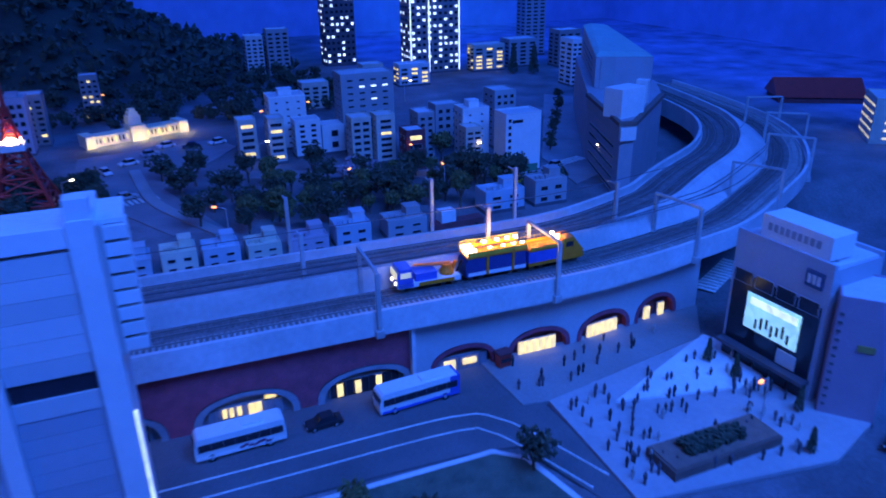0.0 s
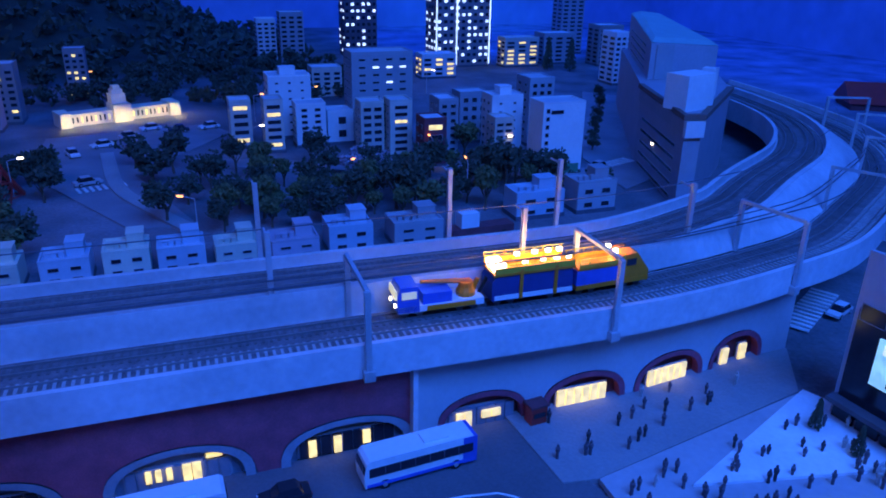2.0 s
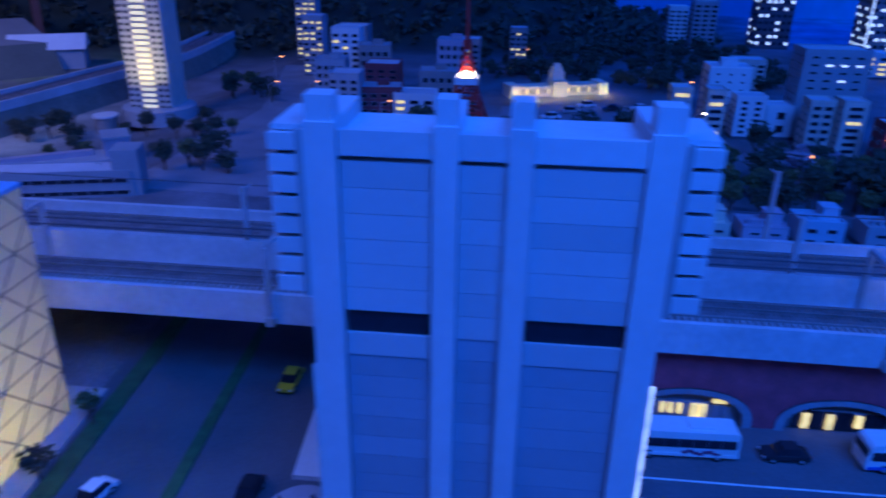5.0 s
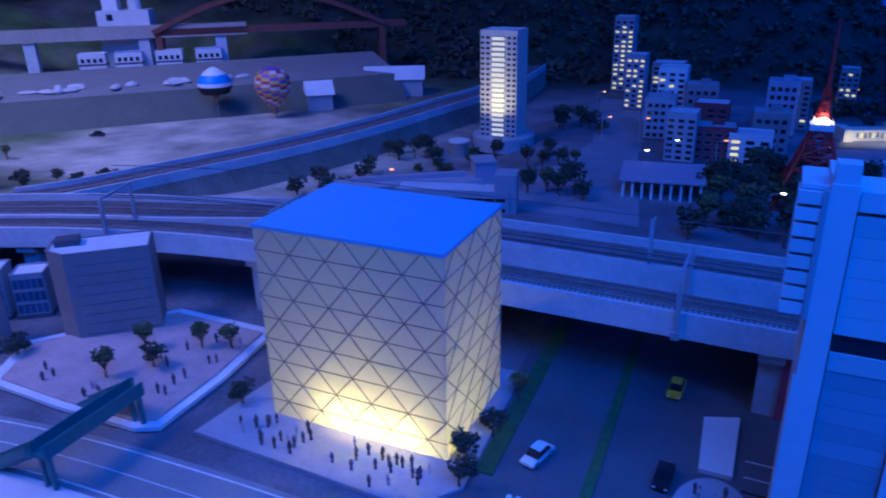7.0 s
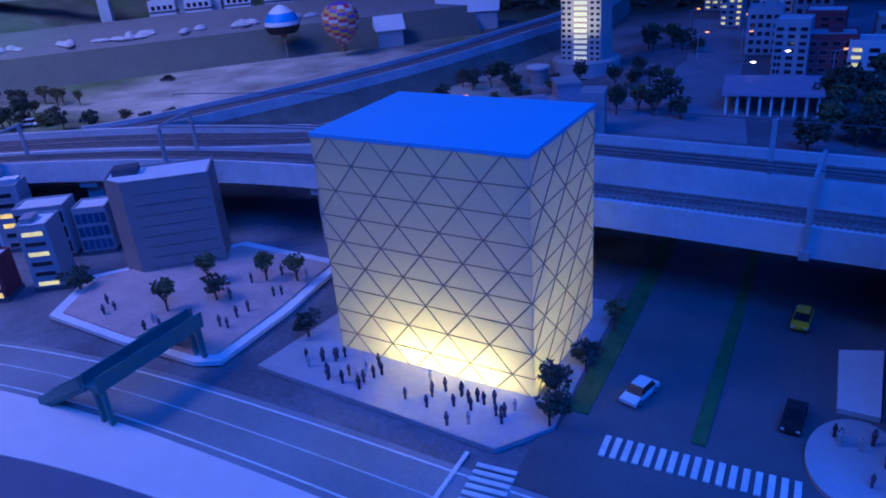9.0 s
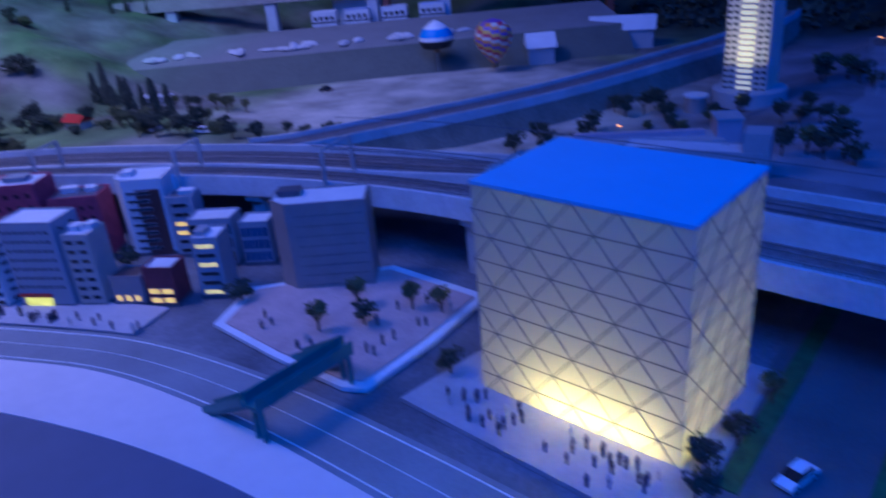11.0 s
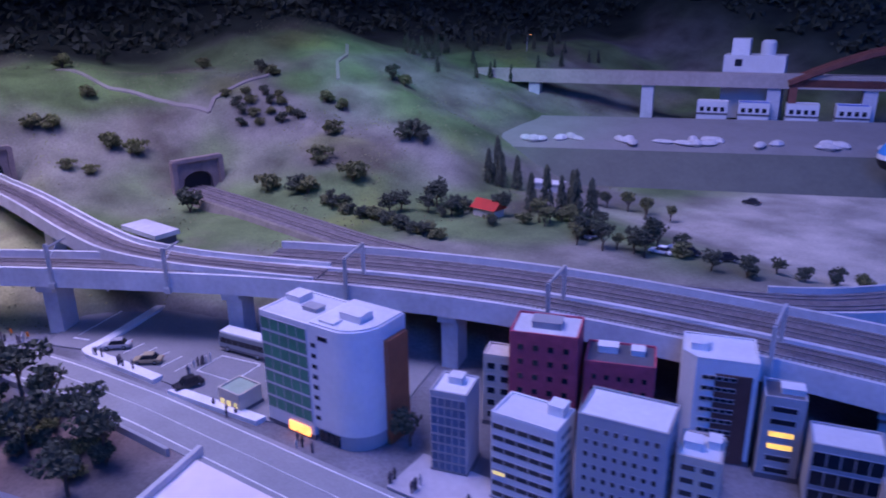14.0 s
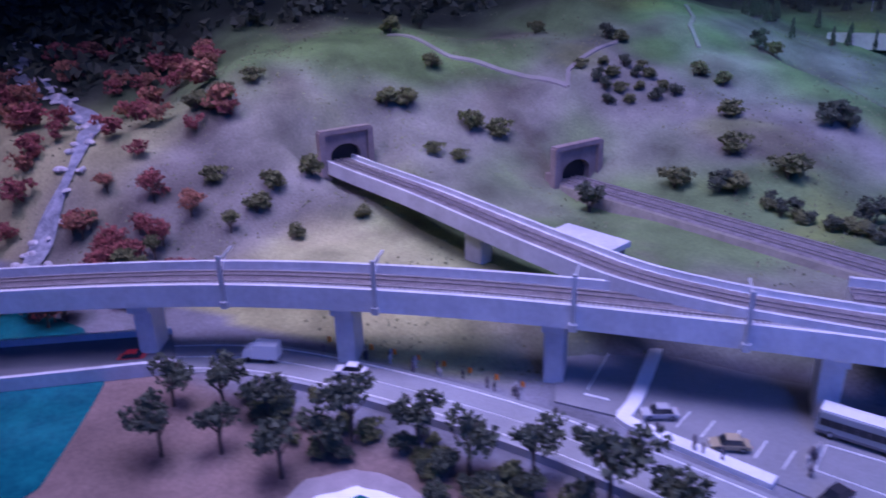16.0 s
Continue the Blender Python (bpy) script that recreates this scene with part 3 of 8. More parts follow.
part("wall", Geo().sweep([lp[i] for i in ew], [ln[i] for i in ew], [(0.055, -0.07), (0.055, 0.010), (0.062, 0.010), (0.062, -0.07)]), CONCRETE, low)
part("ballast", Geo().sweep(lp, ln, [(-0.05, -0.002), (-0.046, 0.001), (0.046, 0.001), (0.05, -0.002)]), BALLAST, low, "dark ballast bed")


def track(pts, nors, off, z, parent, sleepers=True, first=0.0, last=1e9, tie=None):
    for s in (-1, 1):
        o = off + s * 0.0083
        part("rail", Geo().sweep(pts, nors, [(o - 0.0007, z), (o + 0.0007, z), (o + 0.0007, z + 0.0025), (o - 0.0007, z + 0.0025)]), RAIL, parent)
    if sleepers:
        g = Geo()
        for p, n, a in along(pts, nors, 0.0085, first, last):
            g.box(p[0] + n[0] * off, p[1] + n[1] * off, (p[2] if len(p) > 2 else 0) + z - 0.0004, 0.0032, 0.030, 0.0016, 0, a)
        tagged(part("sleepers", g, tie or SLEEPERDARK, parent), "", "", "", "stuff")


track(vp, vn, 0.031, DECK + 0.0035, via, tie=SLEEPER)
track(vp, vn, 0.073, DECK + 0.0035, via)
track(fp, fn, 0.135, 0.1915, via)
track(fp, fn, 0.178, 0.1915, via)
track(bp_, bn_, 0.0, 0.1875, branch)
track(lp, ln, -0.024, 0.0015, low, False)
track(lp, ln, 0.024, 0.0015, low, False)

# piers of the near deck
for x, y in ((-2.945, -0.085), (-2.70, 0.245), (-2.33, 0.535), (-3.115, -0.40), (-3.30, -0.70), (-1.72, 0.93), (-1.215, 1.02), (-1.95, 0.80), (-0.95, 1.06), (-0.32, 1.06)):
    i = min(range(len(vp)), key=lambda k: (vp[k][0] - x) ** 2 + (vp[k][1] - y) ** 2)
    a = math.atan2(-vn[i][0], vn[i][1])
    c = vp[i] + np.array(vn[i]) * 0.05
    g = Geo().box(c[0], c[1], (G + 0.137) / 2, 0.032, 0.055, 0.137 - G, 0, a).box(c[0], c[1], 0.129, 0.036, 0.085, 0.014, 0, a)
    part("pier", g, CONCRETE, via)
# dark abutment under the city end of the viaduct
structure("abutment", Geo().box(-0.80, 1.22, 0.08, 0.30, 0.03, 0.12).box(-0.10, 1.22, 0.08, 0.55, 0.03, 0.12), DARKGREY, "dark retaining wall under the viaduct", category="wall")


def arch_wall(x0, x1, y, material, ring, panel, label, openings):
    """A stretch of wall under the girder with recessed arches; openings: centre, half width, rise, panes."""
    ob = thing("arcade_wall", label, "wall", kind="structure")
    g = Geo()
    top, z0 = 0.134, G
    xs = sorted({x0, x1} | {c + s * h for c, h, r, w in openings for s in (-1, 1)})

    def sill(x):
        for c, h, r, w in openings:
            if c - h <= x <= c + h:
                return z0 + r * math.sqrt(max(0.0, 1 - ((x - c) / h) ** 2)) ** 0.62
        return z0
    n = 160
    row = [x0 + (x1 - x0) * k / n for k in range(n + 1)]
    vs = [(x, y(x), sill(x)) for x in row] + [(x, y(x), top) for x in row] + [(x, y(x) + 0.014, sill(x)) for x in row]
    m = n + 1
    g.add(vs, [(k, k + 1, m + k + 1, m + k) for k in range(n)] + [(k + 1, k, 2 * m + k, 2 * m + k + 1) for k in range(n)])
    part("wall_face", g, material, ob)
    for c, h, r, panes in openings:
        a = math.atan2(y(c + 0.01) - y(c - 0.01), 0.02)
        k, outer, inner = 20, [], []
        for i in range(k + 1):
            t = math.pi * i / k
            q = lambda f: (c + h * f * math.cos(t), z0 + r * f * max(0, math.sin(t)) ** 0.62)
            outer.append(q(1.0))
            inner.append(q(0.86))
        vs = [(x, y(x) - 0.002, z) for x, z in outer] + [(x, y(x) - 0.002, z) for x, z in inner] + [(x, y(x) + 0.012, z) for x, z in inner]
        part("arch_ring", Geo().add(vs, [(i, i + 1, k + 2 + i, k + 1 + i) for i in range(k)] + [(k + 1 + i, k + 2 + i, 2 * k + 3 + i, 2 * k + 2 + i) for i in range(k)]), ring, ob)
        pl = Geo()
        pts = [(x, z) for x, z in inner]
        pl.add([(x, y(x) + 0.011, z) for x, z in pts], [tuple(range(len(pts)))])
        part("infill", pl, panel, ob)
        for px, pz, pw, ph, mt in panes:
            xx = c + px
            fr = Geo().box(0, 0.003, 0, pw + 0.003, 0.003, ph + 0.003)
            deep = 0.0062 if mt in (DGLASS, MATS["arch_infill"]) else 0.003
            f = part("window", fr, FRAME, ob, at=pose(xx, y(xx) + deep, z0 + pz, 0, 0, math.degrees(a)))
            gl = Geo()
            k2 = max(1, round(pw / 0.012))
            for j in range(k2):
                gl.box(-pw / 2 + pw * (j + 0.5) / k2, 0, 0, pw / k2 - 0.0012, 0.004, ph)
            part("pane", gl, mt, f)
    return ob


yl = lambda x: 0.972 + 0.005 * smooth(0.1, -0.3, x) + 0.0 * x
yr = lambda x: 0.974 + 0.030 * smooth(0.60, 0.95, x)
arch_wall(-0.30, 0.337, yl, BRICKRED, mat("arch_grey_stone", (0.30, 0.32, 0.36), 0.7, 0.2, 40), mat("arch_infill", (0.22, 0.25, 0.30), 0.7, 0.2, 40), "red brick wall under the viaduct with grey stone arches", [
    (-0.11, 0.075, 0.056, [(0.0, 0.018, 0.10, 0.024, DGLASS), (-0.02, 0.02, 0.03, 0.012, LIT), (0.03, 0.02, 0.018, 0.012, LIT)]),
    (0.077, 0.078, 0.057, [(-0.002, 0.018, 0.108, 0.026, MATS["arch_infill"]), (-0.032, 0.024, 0.007, 0.014, LIT), (-0.022, 0.024, 0.007, 0.014, LIT), (-0.011, 0.024, 0.007, 0.014, LIT), (0.012, 0.022, 0.020, 0.020, LIT), (0.036, 0.038, 0.018, 0.004, LIT)]),
    (0.260, 0.078, 0.054, [(0.0, 0.019, 0.112, 0.024, DGLASS), (-0.041, 0.019, 0.010, 0.021, LIT), (-0.012, 0.019, 0.010, 0.021, LIT), (0.022, 0.022, 0.010, 0.017, LIT)])])
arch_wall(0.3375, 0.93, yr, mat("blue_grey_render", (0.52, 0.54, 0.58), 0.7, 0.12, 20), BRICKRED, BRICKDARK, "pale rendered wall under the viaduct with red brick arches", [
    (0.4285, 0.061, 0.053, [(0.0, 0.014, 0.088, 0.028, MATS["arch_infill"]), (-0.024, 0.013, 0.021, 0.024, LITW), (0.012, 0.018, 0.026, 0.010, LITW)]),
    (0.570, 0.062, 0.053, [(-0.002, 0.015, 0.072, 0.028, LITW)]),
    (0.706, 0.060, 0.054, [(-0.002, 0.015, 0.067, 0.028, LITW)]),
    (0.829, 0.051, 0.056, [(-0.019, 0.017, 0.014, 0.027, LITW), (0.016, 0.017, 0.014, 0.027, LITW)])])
part("buttress", Geo().box(0.337, 0.966, 0.078, 0.006, 0.014, 0.112), CONCRETE, via)
# dark grey boxes that fill the space behind the arch infill
structure("viaduct_core", Geo().box(0.2, 1.10, 0.08, 1.0, 0.2, 0.11).box(0.8, 1.14, 0.08, 0.26, 0.2, 0.11), DARKGREY, "dark grey solid blocks behind the arches", category="wall")

# catenary masts
def mast(p, n, a, height, span, one=False):
    ob = thing("catenary_mast", "pale steel portal mast over the tracks with a cross beam", "catenary mast", pose(p[0], p[1], 0.137, 0, 0, math.degrees(a)), "catenary masts")
    part("post", Geo().box(0, -0.004, height / 2, 0.0065, 0.0055, height).box(0, -0.005, 0.006, 0.012, 0.009, 0.012), STEEL, ob)
    if not one:
        part("post", Geo().box(0, span, height / 2 + 0.01, 0.0065, 0.0055, height - 0.02), STEEL, ob)
        part("beam", Geo().box(0, span / 2, height, 0.0045, span + 0.006, 0.0045), STEEL, ob)
    else:
        part("arm", Geo().box(0, span / 2, height - 0.008, 0.003, span, 0.003), STEEL, ob)
        part("brace", Geo().tube((0, 0, height - 0.03), (0, span * 0.6, height - 0.008), 0.0012), STEEL, ob)
    return ob


def place_mast(x, y, height, span, one=False):
    i = min(range(len(vp)), key=lambda k: (vp[k][0] - x) ** 2 + (vp[k][1] - y) ** 2)
    mast(vp[i], vn[i], math.atan2(-vn[i][0], vn[i][1]), height, span, one)


for x, y in ((-0.453, 0.957), (-0.10, 0.957), (0.274, 0.951), (0.581, 0.944), (0.888, 0.978), (1.20, 1.10), (1.45, 1.25), (1.64, 1.45), (1.75, 1.66), (-0.80, 0.966), (-1.15, 0.957), (-1.50, 0.905)):
    place_mast(x, y, 0.105, 0.098)
for x, y in ((-1.85, 0.77), (-2.15, 0.605), (-2.45, 0.38), (-2.72, 0.10), (-2.89, -0.09), (-3.06, -0.34), (-3.20, -0.58)):
    place_mast(x, y, 0.095, 0.085 if x > -2.5 else 0.06, x < -2.5)


def far_pole(x, off, z, h):
    i = min(range(len(fp)), key=lambda k: abs(fp[k][0] - x) + (5 if fp[k][1] > 1.3 else 0))
    p = fp[i][:2] + np.array(fn[i]) * off
    ob = thing("catenary_pole", "slender pale steel pole beside the far tracks", "pole", pose(p[0], p[1], z), "catenary poles")
    part("post", Geo().box(0, 0, h / 2, 0.006, 0.006, h), STEEL, ob)
    part("arm", Geo().box(0, 0.014, h - 0.006, 0.002, 0.03, 0.002), STEEL, ob)


for x in (-0.50, -0.15, 0.20, 0.50, 0.80):
    far_pole(x, 0.103, 0.203, 0.075)
for x in (-0.3, 0.18, 0.45, 0.60):
    far_pole(x, 0.2175, 0.10, 0.20)
for o, z, r in ((0.052, 0.232, 0.0007), (0.0965, 0.212, 0.0008), (0.0965, 0.222, 0.0007), (0.156, 0.262, 0.0006)):
    i0 = [i for i, p in enumerate(vp) if p[0] > -1.6 and p[1] < 1.4]
    tagged(part("wire", Geo().sweep([vp[i] for i in i0], [vn[i] for i in i0], [(o - r, z - r), (o + r, z - r), (o + r, z + r), (o - r, z + r)]), DARKGREY), "thin dark overhead wire along the viaduct", "wire", "", "structure")

# ---- buildings ----
WIN = {}


def window_mesh(w, h, pane, frame, cols=1, rows=1):
    key = (round(w, 4), round(h, 4), pane.name, frame.name, cols, rows)
    if key not in WIN:
        b = min(0.0007, w * 0.06)
        x, z, xi, zi = w / 2, h / 2, w / 2 - b, h / 2 - b
        vs = [(-x, 0.001, -z), (x, 0.001, -z), (x, 0.001, z), (-x, 0.001, z), (-x, -0.0011, -z), (x, -0.0011, -z), (x, -0.0011, z), (-x, -0.0011, z),
              (-xi, -0.0011, -zi), (xi, -0.0011, -zi), (xi, -0.0011, zi), (-xi, -0.0011, zi), (-xi, -0.0005, -zi), (xi, -0.0005, -zi), (xi, -0.0005, zi), (-xi, -0.0005, zi)]
        fs = [(3, 2, 1, 0)] + [(i, (i + 1) % 4, 4 + (i + 1) % 4, 4 + i) for i in range(4)] + [(4 + i, 4 + (i + 1) % 4, 8 + (i + 1) % 4, 8 + i) for i in range(4)] + [(8 + i, 8 + (i + 1) % 4, 12 + (i + 1) % 4, 12 + i) for i in range(4)]
        g = Geo().add(vs, fs, 0).add([], [], 0)
        g.f.append((12, 13, 14, 15))
        g.m.append(1)
        WIN[key] = g.mesh("window", [frame, pane])
    return WIN[key]


def facade(ob, side, w, d, cols, rows, z0, z1, pane=DGLASS, frame=FRAME, fill=0.62, tall=0.55, lit=(), lit_mat=None, margin=0.06, span=(0.0, 1.0), split=1):
    """A grid of windows on one side of a block of width w and depth d."""
    L = w if side in "fb" else d
    a, b = -L / 2 + L * (margin + (1 - 2 * margin) * span[0]), -L / 2 + L * (margin + (1 - 2 * margin) * span[1])
    ww, hh = (b - a) / cols * fill, (z1 - z0) / rows * tall
    for j in range(rows):
        for i in range(cols):
            u, z = a + (b - a) * (i + 0.5) / cols, z0 + (z1 - z0) * (j + 0.5) / rows
            m = (lit_mat or LIT) if (i, j) in lit else pane
            at = {"f": pose(u, -d / 2, z), "b": pose(-u, d / 2, z, 0, 0, 180), "r": pose(w / 2, u, z, 0, 0, 90), "l": pose(-w / 2, -u, z, 0, 0, -90)}[side]
            part("window", window_mesh(ww, hh, m, frame, split), None, ob, at=at)


def block(x, y, w, d, h, rot, wall, label, z=None, roof=ROOF, parapet=0.004, corner="c", category="building", name="building", huts=(), cut=0.0, ledge=True):
    """A building block; x, y is its front left corner (corner='fl') or its middle."""
    a = radians(rot)
    if corner == "fl":
        x, y = x + math.cos(a) * w / 2 - math.sin(a) * d / 2, y + math.sin(a) * w / 2 + math.cos(a) * d / 2
    z = ground_z(x, y) if z is None else z
    ob = thing(name, label, category, pose(x, y, z, 0, 0, rot))
    e = 0.0012
    poly = [(-w / 2 + e, -d / 2), (w / 2 - e, -d / 2), (w / 2, -d / 2 + e), (w / 2, d / 2 - e), (w / 2 - e, d / 2), (-w / 2 + e, d / 2), (-w / 2, d / 2 - e), (-w / 2, -d / 2 + e)]
    if cut:
        poly[0], poly[7] = (-w / 2 + cut, -d / 2), (-w / 2, -d / 2 + cut)
    part("wall", Geo().prism(poly, -0.03, h), wall, ob)
    inner = [(px * (1 - 0.006 / w), py * (1 - 0.006 / d)) for px, py in poly]
    part("roof", Geo().prism(inner, h, h + 0.0012), roof, ob)
    n = len(poly)
    ring = Geo()
    ring.add([(*p, h) for p in poly] + [(*p, h + parapet) for p in poly] + [(*p, h + parapet) for p in inner] + [(*p, h) for p in inner],
             [(i, (i + 1) % n, n + (i + 1) % n, n + i) for i in range(n)] + [(n + i, n + (i + 1) % n, 2 * n + (i + 1) % n, 2 * n + i) for i in range(n)] + [(2 * n + i, 2 * n + (i + 1) % n, 3 * n + (i + 1) % n, 3 * n + i) for i in range(n)])
    part("parapet", ring, wall, ob)
    if ledge:
        part("plinth", Geo().box(0, 0, 0.004, w + 0.002, d + 0.002, 0.008), DARKGREY, ob)
    for hx, hy, hw, hd, hh, hm in huts:
        hut = part("roof_hut", Geo().box(hx, hy, h + hh / 2, hw, hd, hh).box(hx, hy, h + hh, hw + 0.002, hd + 0.002, 0.0015), hm, ob)
    return ob


def bands(ob, w, d, z0, z1, n, side="f", mat_=DGLASS, tall=0.5, trim=0.94, cols=5):
    """Ribbon windows: a row of panes a storey."""
    L = (w if side in "fb" else d) * trim
    for j in range(n):
        z = z0 + (z1 - z0) * (j + 0.5) / n
        for i in range(cols):
            u = -L / 2 + L * (i + 0.5) / cols
            at = {"f": pose(u, -d / 2, z), "b": pose(-u, d / 2, z, 0, 0, 180), "r": pose(w / 2, u, z, 0, 0, 90), "l": pose(-w / 2, -u, z, 0, 0, -90)}[side]
            part("window", window_mesh(L / cols, (z1 - z0) / n * tall, mat_, FRAME), None, ob, at=at)


# hotel: tall white slab in front of the viaduct
HOTELWHITE = mat("hotel_stone", (0.62, 0.63, 0.65), 0.6, 0.08, 12)
hotel = thing("hotel_tower", "tall white slab hotel with ribbed piers and dark window bands", "hotel", pose(-0.175, 0.705, G))
W, D, H = 0.256, 0.085, 0.449
part("wall", Geo().box(0, 0.008, H / 2 - 0.006, W - 0.004, D - 0.012, H - 0.014), mat("hotel_panel", (0.51, 0.53, 0.56), 0.55, 0.06, 12), hotel)
for x, w in ((-0.1165, 0.023), (-0.0295, 0.0175), (0.0215, 0.0175), (0.1165, 0.023)):
    part("rib", Geo().box(x, 0.0, (H + 0.004) / 2, w, D, H + 0.004).box(x, -D / 2 + 0.012, H + 0.012, w * 0.86, 0.020, 0.020), HOTELWHITE, hotel, "smooth white pier rising past the roof")
# panels of the lower storeys: darker and smoother than those above
LOWPANEL = mat("hotel_low_panel", (0.33, 0.37, 0.43), 0.35, 0.08, 12)
for x, w in ((-0.0715, 0.0645), (-0.004, 0.0325), (0.0675, 0.0735)):
    for k in range(21):
        z = 0.0165 + k * 0.0195
        if abs(x) > 0.01 and k == 14:
            part("window_band", Geo().box(x, -D / 2 + 0.0075, z + 0.0097, w - 0.002, 0.002, 0.021), DGLASS, hotel, "recessed dark window band")
        else:
            low = (k < 13 and abs(x) > 0.01) or (k < 14 and abs(x) < 0.01)
            part("panel", Geo().box(x, -D / 2 + 0.0055 + 0.0012 * low, z + 0.0097, w - 0.0006, 0.004, 0.0191), LOWPANEL if low and k > 0 else MATS["hotel_panel"], hotel)
    part("lintel", Geo().box(x, -D / 2 + 0.0045, H - 0.010, w, 0.006, 0.018), HOTELWHITE, hotel)
for s in (-1, 1):
    for k in range(8):
        z = 0.4385 - k * 0.0155
        part("balcony", Geo().box(s * 0.1425, -0.028, z, 0.021, 0.028, 0.0118).box(s * 0.139, -0.022, z - 0.0077, 0.014, 0.024, 0.0036, 1), [HOTELWHITE, DARKGREY], hotel, "white box balcony")
    part("side_frame", Geo().box(s * 0.1305, -0.016, 0.384, 0.005, 0.055, 0.126), GREYW, hotel)
    part("corner_light", Geo().box(s * 0.1295, -0.0415, 0.13, 0.003, 0.003, 0.26), glow("edge_light", (0.55, 0.75, 1.0), 0.9) if s > 0 else HOTELWHITE, hotel)
    part("wing_roof", Geo().box(s * 0.139, -0.006, 0.4475, 0.024, 0.062, 0.004), HOTELWHITE, hotel)
part("roof", Geo().box(0, 0.01, H - 0.011, W - 0.01, D - 0.02, 0.004), ROOF, hotel)
for i in range(7):
    part("letter_bar", Geo().box(-0.088 + i * 0.0062, -D / 2 + 0.003, 0.016, 0.0042, 0.003, 0.004), DARKGREY, hotel)

# the glowing lantern-like store
cube = thing("lantern_building", "tall pale glass block glowing yellow at its foot, with triangular lattice", "building", pose(-0.8375, 0.80, G))
CW, CD, CH = 0.285, 0.20, 0.308


def lantern_material():
    m = bpy.data.materials.new("frosted_glass")
    m.use_nodes = True
    nt = m.node_tree
    bs = nt.nodes["Principled BSDF"]
    bs.inputs["Base Color"].default_value = (0.53, 0.55, 0.58, 1)
    bs.inputs["Roughness"].default_value = 0.5
    tr = nt.nodes.new("ShaderNodeBsdfTranslucent")
    tr.inputs["Color"].default_value = (0.9, 0.86, 0.62, 1)
    mx = nt.nodes.new("ShaderNodeMixShader")
    mx.inputs[0].default_value = 0.5
    n = nt.nodes.new("ShaderNodeTexNoise")
    n.inputs["Scale"].default_value = 60
    bp = nt.nodes.new("ShaderNodeBump")
    bp.inputs["Strength"].default_value, bp.inputs["Distance"].default_value = 0.1, 0.001
    nt.links.new(n.outputs["Fac"], bp.inputs["Height"])
    nt.links.new(bp.outputs["Normal"], bs.inputs["Normal"])
    nt.links.new(bs.outputs[0], mx.inputs[1])
    nt.links.new(tr.outputs[0], mx.inputs[2])
    nt.links.new(mx.outputs[0], nt.nodes["Material Output"].inputs[0])
    return m


FROST = lantern_material()
NST = 9
sh = CH / NST
for k in range(NST):
    z = sh * (k + 0.5)
    for s in (-1, 1):
        part("glass_panel", Geo().box(0, s * (CD / 2 - 0.001), z, CW - 0.001, 0.002, sh - 0.0008), FROST, cube)
        part("glass_panel", Geo().box(s * (CW / 2 - 0.001), 0, z, 0.002, CD - 0.0045, sh - 0.0008), FROST, cube)
# pale roof; the blue light on it is put into its colour
part("roof", Geo().box(0, 0, CH, CW + 0.002, CD + 0.002, 0.005), mat("blue_lit_roof_sheet", (0.26, 0.50, 0.74), 0.5, 0.06, 10, 0.0), cube, "plain flat roof with the blue lamplight painted in")
part("floor_slab", Geo().box(0, 0, 0.003, CW - 0.01, CD - 0.01, 0.004), WHITE, cube)
for k in range(1, NST):
    for s in (-1, 1):
        part("joint", Geo().box(0, s * (CD / 2 + 0.0002), sh * k, CW, 0.0008, 0.0014), LANTERN_LINE, cube)
        part("joint", Geo().box(s * (CW / 2 + 0.0002), 0, sh * k, 0.0008, CD, 0.0014), LANTERN_LINE, cube)


def lattice(L, H, n, at):
    """Steel diagonals crossing a face in large triangles."""
    step = L / n
    for s in (-1, 1):
        for k in range(-8, n + 9):
            x0, x1 = -L / 2 + k * step, -L / 2 + k * step + s * NST * step / 2
            pts = []
            for x, z in ((x0, 0.0), (x1, H)):
                pts.append([x, z])
            (ax, az), (bx, bz) = pts
            lo, hi = 0.0, 1.0
            for lim in (-L / 2, L / 2):
                t = (lim - ax) / (bx - ax)
                if (lim < 0) == (bx > ax):
                    lo = max(lo, t)
                else:
                    hi = min(hi, t)
            if hi - lo > 0.03:
                p = [(ax + (bx - ax) * t, 0, H * t) for t in (lo, hi)]
                part("brace", Geo().tube(p[0], p[1], 0.0009, 4), LANTERN_LINE, cube, at=at)


lattice(CW, CH, 5, pose(0, -CD / 2 - 0.0004, 0))
lattice(CD, CH, 3, pose(CW / 2 + 0.0004, 0, 0, 0, 0, 90))
area_lamp("foot_lamp", (-0.8375 + 0.030, 0.724, G + 0.026), (-0.8375 + 0.030, 0.60, G + 0.034), 0.15, 0.036, 1.1, (1.0, 0.80, 0.32))
for i in range(3):
    data = bpy.data.lights.new("foot_lamp", "POINT")
    data.energy, data.color, data.shadow_soft_size = 0.40, (1.0, 0.80, 0.30), 0.012
    lamp = new("foot_lamp", data)
    lamp.location = (-0.88 + 0.055 * i, 0.738, G + 0.030)
data = bpy.data.lights.new("inner_lamp", "POINT")
data.energy, data.color, data.shadow_soft_size = 0.04, (1.0, 0.90, 0.55), 0.03
new("inner_lamp", data).location = (-0.84, 0.79, G + 0.11)
sheet("pavement_lantern", [(-1.06, 0.615), (-0.70, 0.60), (-0.655, 0.66), (-0.675, 0.95), (-1.02, 0.95)], G + 0.008, PAVING, "paved plaza round the glowing block", category="pavement")

